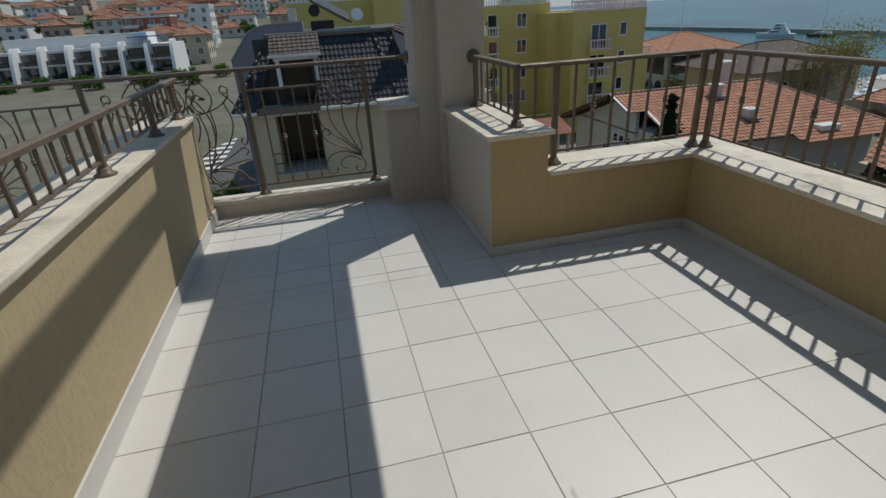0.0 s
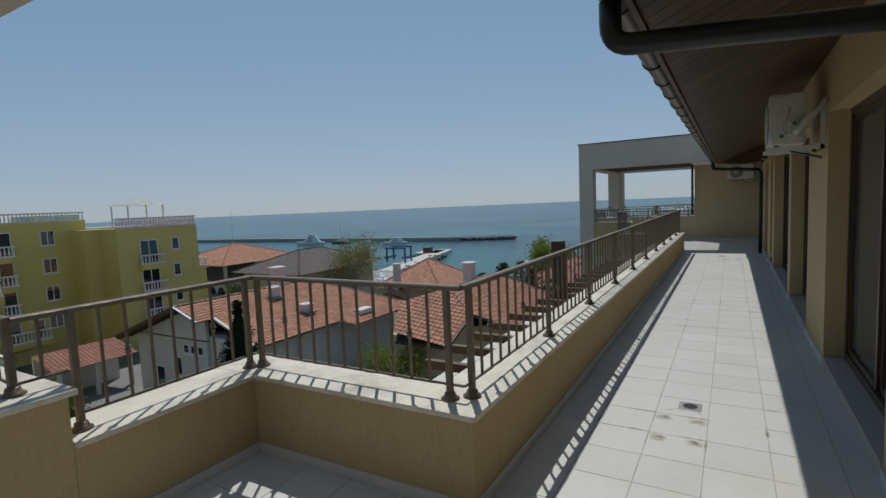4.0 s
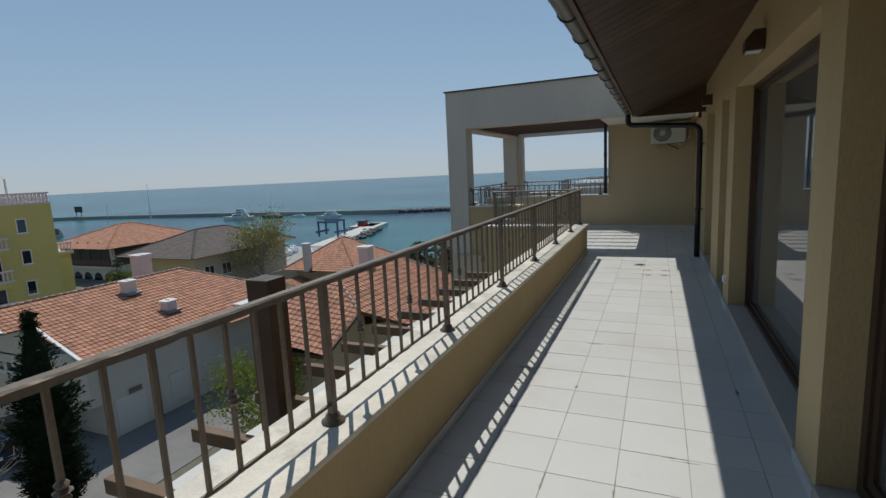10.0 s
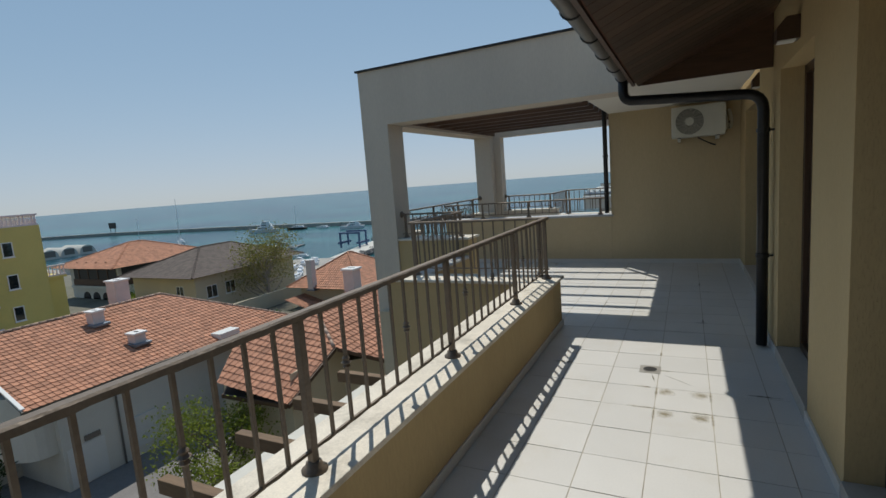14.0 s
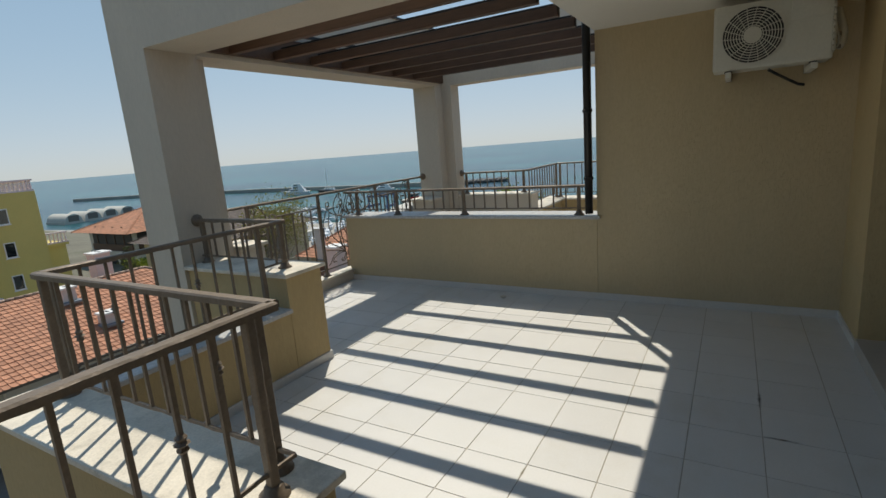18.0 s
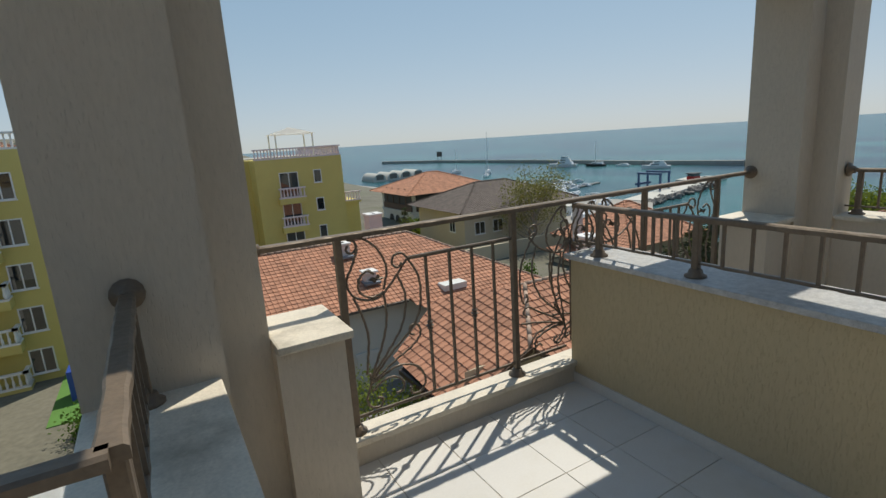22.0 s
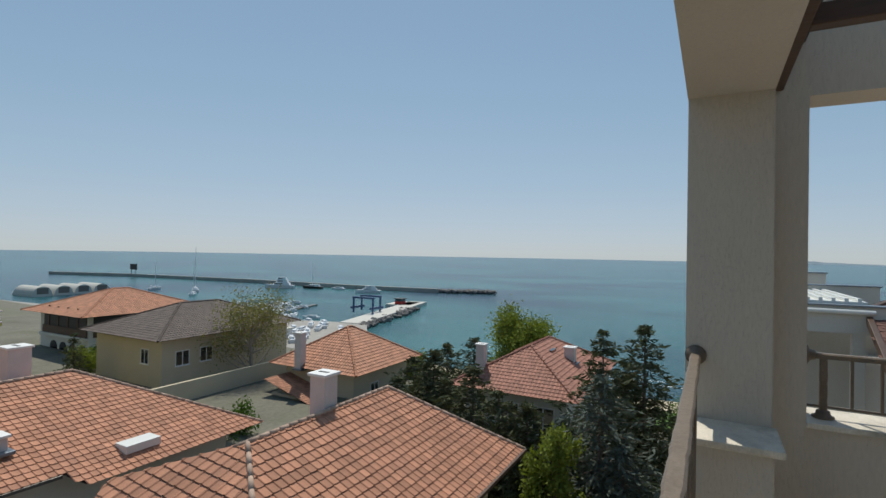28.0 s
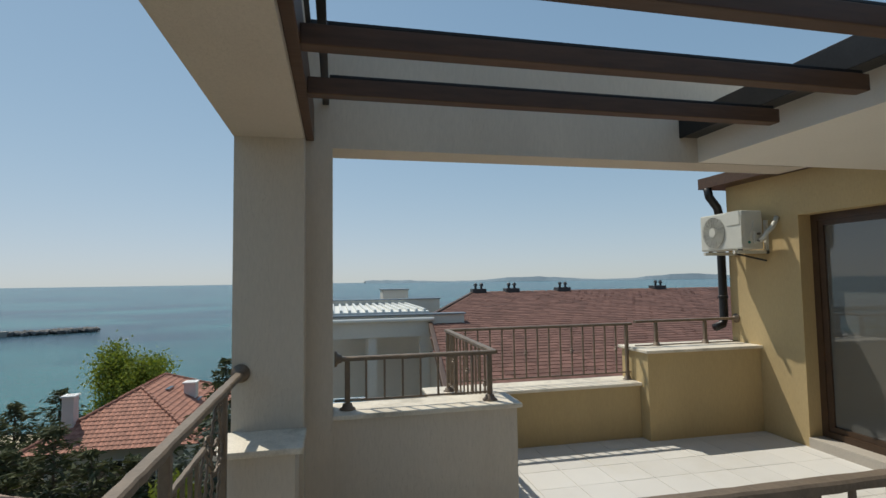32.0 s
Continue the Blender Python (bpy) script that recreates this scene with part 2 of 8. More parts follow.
BLACKPIPE = material("black_painted_metal", (0.022, 0.021, 0.021), 0.35, metal=0.3, vary=0.3, scale=8, bump=0.1)
GUTTER = material("grey_brown_gutter", (0.16, 0.145, 0.13), 0.4, metal=0.4, vary=0.2, scale=5, bump=0.1)
WHITEMETAL = material("white_enamel", (0.72, 0.72, 0.68), 0.4, vary=0.05, scale=5, bump=0.05)
DARKPLASTIC = material("dark_plastic", (0.03, 0.03, 0.03), 0.5, vary=0.2, bump=0.05)
ROOM = material("room_plaster", (0.5, 0.46, 0.4), 0.9, vary=0.05, bump=0.05)


def glass_material(name, tint=(0.02, 0.025, 0.025), clear=0.18):
    m = bpy.data.materials.new(name)
    m.use_nodes = True
    nt = m.node_tree
    out = nt.nodes["Material Output"]
    bsdf = nt.nodes["Principled BSDF"]
    bsdf.inputs["Base Color"].default_value = (*tint, 1)
    bsdf.inputs["Roughness"].default_value = 0.02
    bsdf.inputs["IOR"].default_value = 2.0
    tr = nt.nodes.new("ShaderNodeBsdfTransparent")
    tr.inputs[0].default_value = (0.75, 0.8, 0.8, 1)
    mx = nt.nodes.new("ShaderNodeMixShader")
    mx.inputs[0].default_value = 1 - clear
    nt.links.new(tr.outputs[0], mx.inputs[1])
    nt.links.new(bsdf.outputs[0], mx.inputs[2])
    nt.links.new(mx.outputs[0], out.inputs[0])
    return m


GLASS = glass_material("window_glass", (0.13, 0.128, 0.118), 0.16)

# ---- plan numbers ----
COP = 0.52          # parapet coping height
RAIL = 1.13         # handrail height
BLOCK = 0.77        # height of the raised parapet blocks
Y_IN, Y_OUT = 1.19, 1.50        # corridor parapet faces
Y_HOUSE = -0.60                 # house wall face
X_L, X_R = 2.29, 14.97          # ends of the narrow corridor
Y_N = 2.75                      # inner face of the niche parapets
BL0, BL1 = 0.90, 1.265          # raised block, first terrace
BR0, BR1 = 16.27, 16.61         # raised block, second terrace
DIV_L, DIV_R = -0.97, 18.62     # faces of the dividing walls
Y_F = 4.20                      # sea-side edge of the terrace floors
SOFFIT = 2.43
Y_SLAB = 1.15                   # edge of the slab ceilings and end of the dividing walls
ROOF = 3.20

# ---- terrace: slab and floors ----
PITCH, GAP = 0.334, 0.003
rnd = random.Random(4)
TILE_X0, TILE_Y0 = 5.93, 0.226


def tile_mesh(w, d, mat):
    bm = bmesh.new()
    add_box(bm, 0, w, 0, d, -0.004, 0.0)
    for v in bm.verts:
        if v.co.z > -0.001:
            v.co.x += 0.0012 if v.co.x < w / 2 else -0.0012
            v.co.y += 0.0012 if v.co.y < d / 2 else -0.0012
    return mesh_of("tile", bm, mat)


TILE_CACHE = {}


def tiled_floor(name, x0, x1, y0, y1, label, gx=TILE_X0, gy=TILE_Y0):
    """A grout bed with single tiles laid on one grid, cut at the edges."""
    floor = setting(name, box(x0, x1, y0, y1, -0.24, -0.0028), GROUT, label, "floor")
    i0, i1 = math.floor((x0 - gx) / PITCH), math.ceil((x1 - gx) / PITCH)
    j0, j1 = math.floor((y0 - gy) / PITCH), math.ceil((y1 - gy) / PITCH)
    for i in range(i0, i1):
        for j in range(j0, j1):
            a, b = max(x0, gx + i * PITCH), min(x1, gx + (i + 1) * PITCH)
            c, d = max(y0, gy + j * PITCH), min(y1, gy + (j + 1) * PITCH)
            if b - a < 0.02 or d - c < 0.02:
                continue
            key = (round(b - a, 3), round(d - c, 3))
            if key not in TILE_CACHE:
                TILE_CACHE[key] = tile_mesh(key[0] - GAP, key[1] - GAP, TILE)
            piece("tile", TILE_CACHE[key], floor, pose(a + GAP / 2, c + GAP / 2, rnd.uniform(-0.0006, 0.0006), rnd.uniform(-0.1, 0.1), rnd.uniform(-0.1, 0.1), 0))
    return floor


tiled_floor("floor_corridor", X_L, X_R, Y_HOUSE, Y_IN, "pale square ceramic tiles with brown grout, stained")
tiled_floor("floor_terrace_west", DIV_L, X_L, Y_HOUSE, Y_N, "pale square ceramic tiles with brown grout", 0.22, 1.64)
tiled_floor("floor_bay_west", DIV_L, BL0, Y_N, Y_F, "pale square ceramic tiles in a bay", 0.22, 1.64)
tiled_floor("floor_terrace_east", X_R, DIV_R, Y_HOUSE - 0.09, Y_N, "pale square ceramic tiles crossed by shadows")
tiled_floor("floor_bay_east", BR1, DIV_R, Y_N, Y_F, "pale square ceramic tiles in a bay")
tiled_floor("floor_neighbour_east", DIV_R + 0.3, 22.22, Y_HOUSE, 2.56, "cream ceramic tiles of the neighbouring terrace")
setting("floor_neighbour_bay", box(DIV_R + 0.3, 20.79, 2.56, Y_F, -0.24, 0), TILE, "cream tiled bay floor", "floor")
setting("floor_neighbour_west", box(-6.0, DIV_L - 0.3, Y_HOUSE, Y_F, -0.24, 0), TILE, "pale tiled floor beyond the divider", "floor")

# ---- parapets with stone copings ----
def parapet(name, x0, x1, y0, y1, top, mat=OCHRE, over=0.03, cope=COPING, base=-0.6, bay=0, over_x=None):
    """A plastered parapet and its overhanging coping."""
    ox = over if over_x is None else over_x
    ob = setting(name, box(x0, x1, y0, y1, base, top - 0.03, 0.006), mat, "plastered parapet wall", "parapet")
    if bay:
        # the face towards the bay carries the cream paint of the columns
        ob.data.materials.append(CREAM)
        for p in ob.data.polygons:
            if p.normal.x * bay > 0.9:
                p.material_index = 1
    setting(name.replace("wall", "trim"), box(x0 - ox, x1 + ox, y0 - over, y1 + over, top - 0.03, top, 0.007), cope, "pale stone coping slab on the parapet", "coping")


parapet("wall_corridor", X_L + 0.31, X_R - 0.31, Y_IN, Y_OUT, COP, base=-1.2, over_x=-0.03)
parapet("wall_niche_west_side", X_L, X_L + 0.31, Y_IN, Y_N + 0.31, COP, base=-1.2)
parapet("wall_niche_west", BL1, X_L, Y_N + 0.002, Y_N + 0.308, COP - 0.003, base=-1.2, over_x=0.0)
parapet("wall_block_west", BL0, BL1, Y_N, 3.78, BLOCK, base=-1.2, bay=-1)
parapet("wall_niche_east_side", X_R - 0.31, X_R, Y_IN, Y_N + 0.31, COP, base=-1.2)
parapet("wall_niche_east", X_R, BR0, Y_N + 0.002, Y_N + 0.308, COP - 0.003, base=-1.2, over_x=0.0, cope=MARBLE)
parapet("wall_block_east", BR0, BR1, Y_N, 3.86, BLOCK, base=-1.2, cope=COPING, bay=1)
parapet("wall_divider_west", DIV_L - 0.30, DIV_L, Y_SLAB, Y_F, 0.83, SANDY)
parapet("wall_divider_east", DIV_R - 0.004, DIV_R + 0.30, Y_SLAB, Y_F, 0.81, SANDY, cope=MARBLE)

SKIRT = material("skirting_tile", (0.62, 0.60, 0.57), 0.4, vary=0.08, scale=3, bump=0.05, space="World")


def skirting(name, x0, x1, y0, y1, top=0.065):
    setting(name, box(x0, x1, y0, y1, 0.0, top, 0.003), SKIRT, "pale tiled skirting along the wall foot", "skirting")


skirting("baseboard_corridor", X_L + 0.02, X_R - 0.02, Y_IN - 0.012, Y_IN)
skirting("baseboard_niche_west_side", X_L - 0.012, X_L, Y_IN - 0.012, Y_N)
skirting("baseboard_niche_west", BL0, X_L - 0.014, Y_N - 0.012, Y_N)
skirting("baseboard_block_west", BL0 - 0.012, BL0, Y_N - 0.012, Y_F)
skirting("baseboard_divider_west", DIV_L, DIV_L + 0.012, Y_HOUSE, Y_F, 0.1)
skirting("baseboard_niche_east_side", X_R, X_R + 0.012, Y_IN - 0.012, Y_N)
skirting("baseboard_niche_east", X_R + 0.014, BR1, Y_N - 0.012, Y_N)
skirting("baseboard_block_east", BR1, BR1 + 0.012, Y_N - 0.012, Y_F)
skirting("baseboard_divider_east", DIV_R - 0.012, DIV_R, Y_HOUSE - 0.09, Y_SLAB)
skirting("baseboard_divider_low_east", DIV_R - 0.016, DIV_R - 0.004, Y_SLAB, Y_F)

# ---- the two corner frames: columns, beams, slab ceilings ----
def corner_frame(tag, centre, near, far):
    """A plastered frame round both bays of a divided corner terrace. near, far: for each side of the divider
    (outer face, inner face, edge of the front column, end of the stub wall), measured along x, and the jamb's y."""
    y_in, y_out = 3.91, 4.29
    for name, (out_f, in_f, col, stub, y_jamb) in (("west", near), ("east", far)):
        lo, hi = sorted((out_f, in_f))
        setting("wall_%s_side_column_%s" % (tag, name), box(lo, hi, y_jamb, y_out, -1.2, SOFFIT), CREAM, "cream plastered corner column", "column")
        lo2, hi2 = sorted((in_f, col))
        y_col = 4.02 if (tag, name) == ("east", "west") else y_in
        setting("wall_%s_front_column_%s" % (tag, name), box(lo2, hi2, y_col, y_out - 0.003, -1.2, SOFFIT), CREAM, "cream plastered column beside the bay", "column")
        setting("wall_%s_side_beam_%s" % (tag, name), box(lo, hi, 0.2, y_out, SOFFIT, ROOF), CREAM, "cream plastered side beam", "beam")
        lo3, hi3 = sorted((col, stub))
        setting("wall_%s_stub_%s" % (tag, name), box(lo3, hi3, y_in + 0.02, y_out - 0.02, -1.2, BLOCK), CREAM, "low plastered stub wall", "parapet")
        lo4, hi4 = sorted((col, stub + (0.03 if stub > col else -0.03)))
        setting("trim_%s_stub_%s" % (tag, name), box(lo4, hi4, y_in - 0.02, y_out + 0.02, BLOCK, BLOCK + 0.035, 0.01), COPING, "pale stone coping on the stub wall", "coping")
        lo5, hi5 = lo - 0.03, hi + 0.03
        setting("trim_%s_roof_edge_%s" % (tag, name), box(lo5, hi5, 0.2, y_out + 0.03, ROOF, ROOF + 0.025), BLACKPIPE, "dark metal capping on the side beam", "capping")
    a, b = near[1], far[1]
    setting("wall_%s_front_beam" % tag, box(a, b, y_in, y_out, SOFFIT, ROOF), CREAM, "cream plastered front beam", "beam")
    setting("trim_%s_roof_edge" % tag, box(a + 0.03, b - 0.03, y_in - 0.03, y_out + 0.03, ROOF, ROOF + 0.025), BLACKPIPE, "dark metal capping on the frame", "capping")
    setting("wall_%s_bay_sill" % tag, box(near[3], far[3], Y_F - 0.03, y_out - 0.02, -1.2, 0.11, 0.004), CREAM, "low plastered sill under the bay railing", "sill")
    setting("trim_%s_bay_sill" % tag, box(near[3], far[3], Y_F - 0.05, y_out + 0.02, 0.11, 0.14, 0.006), COPING, "pale stone sill slab", "sill")
    setting("ceiling_%s" % tag, box(a, b, Y_HOUSE, Y_SLAB, SOFFIT + 0.005, SOFFIT + 0.3), SOFFIT_WHITE, "white painted slab ceiling", "ceiling")
    reach = (14.86, near[1]) if tag == "east" else (far[1], MIRROR - 14.86)
    setting("ceiling_%s_corner" % tag, box(reach[0], reach[1], Y_HOUSE, 0.62, SOFFIT - 0.012, SOFFIT + 0.3), SOFFIT_WHITE, "white painted slab ceiling over the corner", "ceiling")
    setting("wall_%s_divider" % tag, box(centre - 0.15, centre + 0.15, Y_HOUSE - 0.1, Y_SLAB, -0.6, SOFFIT + 0.005), SANDY, "ochre plastered dividing wall", "wall")
    perg = thing("pergola", "dark-stained timber pergola between plastered beams", "pergola", "corner pergolas")
    part("ledger", box(a, b, y_in - 0.05, y_in, 2.47, 2.68, 0.006), DARKWOOD, perg)
    part("gutter_channel", box(a, b, Y_SLAB + 0.002, Y_SLAB + 0.13, 2.61, 2.74, 0.01), BLACKPIPE, perg, "black metal gutter channel")
    part("gutter_lip", box(a, b, Y_SLAB + 0.13, Y_SLAB + 0.15, 2.605, 2.76, 0.004), BLACKPIPE, perg)
    part("edge_bar", box(a, b, y_in - 0.14, y_in - 0.10, 2.70, 2.73, 0.004), BLACKPIPE, perg)
    me = mesh_of("rafter", box(-0.035, 0.035, Y_SLAB + 0.13, y_in - 0.05, 2.47, 2.55, 0.006), DARKWOOD)
    cap = mesh_of("glazing_bar", box(-0.028, 0.028, Y_SLAB + 0.16, y_in - 0.15, 2.552, 2.567, 0.004), BLACKPIPE)
    for k in range(7):
        x = 17.03 + 0.49 * k if tag == "east" else 0.52 - 0.49 * k
        piece("rafter", me, perg, pose(x, 0, 0))
        piece("glazing_bar", cap, perg, pose(x, 0, 0))


C_E = DIV_R + 0.15
C_W = DIV_L - 0.15
EAST_NEAR, EAST_FAR = (16.24, 16.66, 16.84, 17.11, 3.86), (21.0, 20.75, 20.56, 20.24, 3.75)
MIRROR = 17.56
WEST_FAR = (1.21, 0.87, 0.71, 0.46, 3.78)
WEST_NEAR = tuple(MIRROR - v for v in EAST_FAR[:4]) + (3.75,)
corner_frame("east", C_E, EAST_NEAR, EAST_FAR)
corner_frame("west", C_W, WEST_NEAR, WEST_FAR)

# ---- railings ----
def baluster_mesh(h, knot):
    bm = bmesh.new()
    s = 0.0065
    add_box(bm, -s, s, -s, s, 0, h)
    if knot:
        z = h * 0.5
        add_lathe(bm, [(0.008, z - 0.028), (0.017, z - 0.018), (0.011, z - 0.008), (0.022, z), (0.011, z + 0.008), (0.017, z + 0.018), (0.008, z + 0.028)], n=8)
    return mesh_of("baluster", bm, BRONZE)


def post_mesh(h):
    """A square hammered post: one loft with slight swellings."""
    bm = bmesh.new()
    n = 14
    rr = random.Random(int(h * 1000))
    rings = []
    for k in range(n + 1):
        w = 0.0165 + rr.uniform(-0.001, 0.0012)
        rings.append([bm.verts.new((u * w, v * w, h * k / n)) for u, v in ((-1, -0.75), (-0.75, -1), (0.75, -1), (1, -0.75), (1, 0.75), (0.75, 1), (-0.75, 1), (-1, 0.75))])
    for p, q in zip(rings, rings[1:]):
        for k in range(8):
            bm.faces.new((p[k], p[(k + 1) % 8], q[(k + 1) % 8], q[k]))
    bm.faces.new(rings[0][::-1])
    bm.faces.new(rings[-1])
    return mesh_of("post", bm, BRONZE)


FLANGE = mesh_of("flange", add_lathe(bmesh.new(), [(0.05, 0), (0.05, 0.008), (0.034, 0.016), (0.03, 0.035), (0.022, 0.04)], n=14), BRONZE, True)
DISC = mesh_of("wall_disc", add_lathe(bmesh.new(), [(0.05, 0), (0.05, 0.012), (0.03, 0.022), (0.024, 0.045)], n=14), BRONZE, True)
BAL_CACHE = {}


def cached(kind, h, knot=False):
    key = (kind, round(h, 3), knot)
    if key not in BAL_CACHE:
        BAL_CACHE[key] = baluster_mesh(h, knot) if kind == "b" else post_mesh(h)
    return BAL_CACHE[key]


def bar(p0, p1, w, h):
    """A flat bar with slightly hammered edges, its top along p0 to p1."""
    p0, p1 = Vector(p0), Vector(p1)
    d = p1 - p0
    L = d.length
    n = max(2, int(L / 0.045))
    bm = bmesh.new()
    r = random.Random(int(L * 1000))
    side = Vector((-d.y, d.x, 0)).normalized()
    rings = []
    for k in range(n + 1):
        c = p0 + d * (k / n)
        a, b = w / 2 + r.uniform(-0.0026, 0.0026), h + r.uniform(-0.002, 0.002)
        rings.append([bm.verts.new(c + side * u + Vector((0, 0, v))) for u, v in ((-a, -b), (a, -b), (a, -0.006), (a * 0.7, 0), (-a * 0.7, 0), (-a, -0.006))])
    for u, v in zip(rings, rings[1:]):
        for k in range(6):
            bm.faces.new((u[k], u[(k + 1) % 6], v[(k + 1) % 6], v[k]))
    bm.faces.new(rings[0])
    bm.faces.new(rings[-1][::-1])
    bmesh.ops.recalc_face_normals(bm, faces=bm.faces)
    return bm


def rail_run(rail, p0, p1, base, top, posts, spacing=0.125, low=0.075, knots=4, first_knot=2, disc0=False, disc1=False, skip=()):
    """One straight stretch of railing on a coping: posts at given distances, even balusters between."""
    p0, p1 = Vector((*p0, 0)), Vector((*p1, 0))
    d = p1 - p0
    L = d.length
    u = d / L
    ang = math.degrees(math.atan2(u.y, u.x))
    part("handrail", bar(p0 + Vector((0, 0, top)), p1 + Vector((0, 0, top)), 0.046, 0.026), BRONZE, rail, "hammered bronze handrail")
    edges = sorted({0.0, *posts, L})
    for a, b in zip(edges, edges[1:]):
        if b - a < 0.05 or (a, b) in skip:
            continue
        part("bottom_rail", bar(p0 + u * a + Vector((0, 0, base + low + 0.012)), p0 + u * b + Vector((0, 0, base + low + 0.012)), 0.014, 0.012), BRONZE, rail)
        n = max(1, round((b - a) / spacing))
        for k in range(1, n):
            q = p0 + u * (a + (b - a) * k / n)
            knot = knots and (k - first_knot) % knots == 0
            piece("baluster", cached("b", top - 0.02 - base - low, bool(knot)), rail, pose(q.x, q.y, base + low, 0, 0, ang))
    for s in posts:
        q = p0 + u * s
        post = piece("post", cached("p", top - 0.02 - base), rail, pose(q.x, q.y, base, 0, 0, ang))
        piece("flange", FLANGE, post, pose(0, 0, 0))
    for flag, q, w in ((disc0, p0, u), (disc1, p1, -u)):
        if flag:
            m = look(q + Vector((0, 0, top - 0.013)), q + Vector((0, 0, top - 0.013)) - w)
            piece("wall_disc", DISC, rail, m)


def railing(label, group="terrace railings"):
    return thing("railing", label, "railing", group)


RY, RXL, RXR, RYN = Y_IN + 0.10, X_L + 0.13, X_R - 0.06, Y_N + 0.12
r = railing("bronze iron railing on the corridor parapet coping")
LC = RXR - RXL
rail_run(r, (RXL, RY), (RXR, RY), COP, RAIL, [0.08] + [1.38 + 1.25 * k for k in range(9)] + [LC - 0.10])
r = railing("bronze iron railing round the first parapet niche")
rail_run(r, (RXL, RYN), (RXL, RY), COP, RAIL, [0.05, RYN - RY - 0.09])
rail_run(r, (BL1 + 0.06, RYN), (RXL, RYN), COP, RAIL, [0.03, RXL - BL1 - 0.12])
r = railing("short bronze iron railing on the raised block")
rail_run(r, (BL0 + 0.22, 3.78), (BL0 + 0.22, RYN), BLOCK, RAIL, [0.06, 3.78 - RYN - 0.04], low=0.05, knots=0, disc0=True)
rail_run(r, (BL0 + 0.22, RYN), (BL1 + 0.06, RYN), BLOCK, RAIL, [], low=0.05, knots=0)
r = railing("bronze iron railing round the second parapet niche")
rail_run(r, (RXR, RY), (RXR, RYN), COP, RAIL, [0.09, RYN - RY - 0.05])
rail_run(r, (RXR, RYN), (BR0 - 0.06, RYN), COP, RAIL, [0.06, BR0 - RXR - 0.09])
r = railing("short bronze iron railing on the raised block")
rail_run(r, (BR1 - 0.19, 3.86), (BR1 - 0.19, RYN), BLOCK, RAIL, [0.06, 3.86 - RYN - 0.04], low=0.05, knots=0, disc0=True)
rail_run(r, (BR0 - 0.06, RYN), (BR1 - 0.19, RYN), BLOCK, RAIL, [], low=0.05, knots=0)
for xd, foot in ((DIV_R + 0.065, 0.81), (DIV_L - 0.06, 0.83)):
    r = railing("bronze iron railing on the dividing parapet")
    rail_run(r, (xd, 4.235), (xd, Y_SLAB + 0.11), foot, RAIL - 0.03, [0.19, 0.78, 1.66, 2.90], low=0.06, knots=0)


# ---- scroll panels of the bay railings ----
def spiral(cx, cz, r0, r1, a0, a1, n=26):
    return [(cx + (r0 + (r1 - r0) * k / n) * math.cos(radians(a0 + (a1 - a0) * k / n)), cz + (r0 + (r1 - r0) * k / n) * math.sin(radians(a0 + (a1 - a0) * k / n))) for k in range(n + 1)]


def sweep(*pts, n=7):
    """A smooth line through a few points of a panel."""
    P = [Vector((*q, 0)) for q in pts]
    P = [P[0] * 2 - P[1]] + P + [P[-1] * 2 - P[-2]]
    out = []
    for a, b, c, d in zip(P, P[1:], P[2:], P[3:]):
        for k in range(n):
            t = k / n
            v = 0.5 * (2 * b + (c - a) * t + (2 * a - 5 * b + 4 * c - d) * t * t + (3 * b - a - 3 * c + d) * t ** 3)
            out.append((v.x, v.y))
    return out + [(P[-2].x, P[-2].y)]


def panel_bar(rail, name, pts, x, s, y, r=0.0062, twist=True):
    """One wrought bar of a panel: pts are (distance from the post, height); s is the way along x."""
    bm = add_tube(bmesh.new(), [(x + s * a, y + (0.003 * math.sin(k * 1.9) if twist else 0), z) for k, (a, z) in enumerate(pts)], r, 6)
    part(name, bm, BRONZE, rail, smooth=True)


def iron_leaf(rail, x, y, z, s, size=0.05):
    """A curled two-lobed sheet leaf."""
    bm = bmesh.new()
    outline = ((-1.0, 0.1), (-0.55, 0.55), (-0.15, 0.30), (0.25, 0.75), (0.50, 0.20), (1.0, 0.05), (0.55, -0.30), (0.10, -0.15), (-0.35, -0.55), (-0.60, -0.10))
    mid = bm.verts.new((x, y - 0.008, z))
    ring = [bm.verts.new((x + s * a * size, y + 0.006 * math.sin(3 * a), z + b * size * 0.7)) for a, b in outline]
    for k in range(len(ring)):
        bm.faces.new((mid, ring[k], ring[(k + 1) % len(ring)]))
    bmesh.ops.solidify(bm, geom=bm.faces[:], thickness=0.004)
    part("iron_leaf", bm, BRONZE, rail)


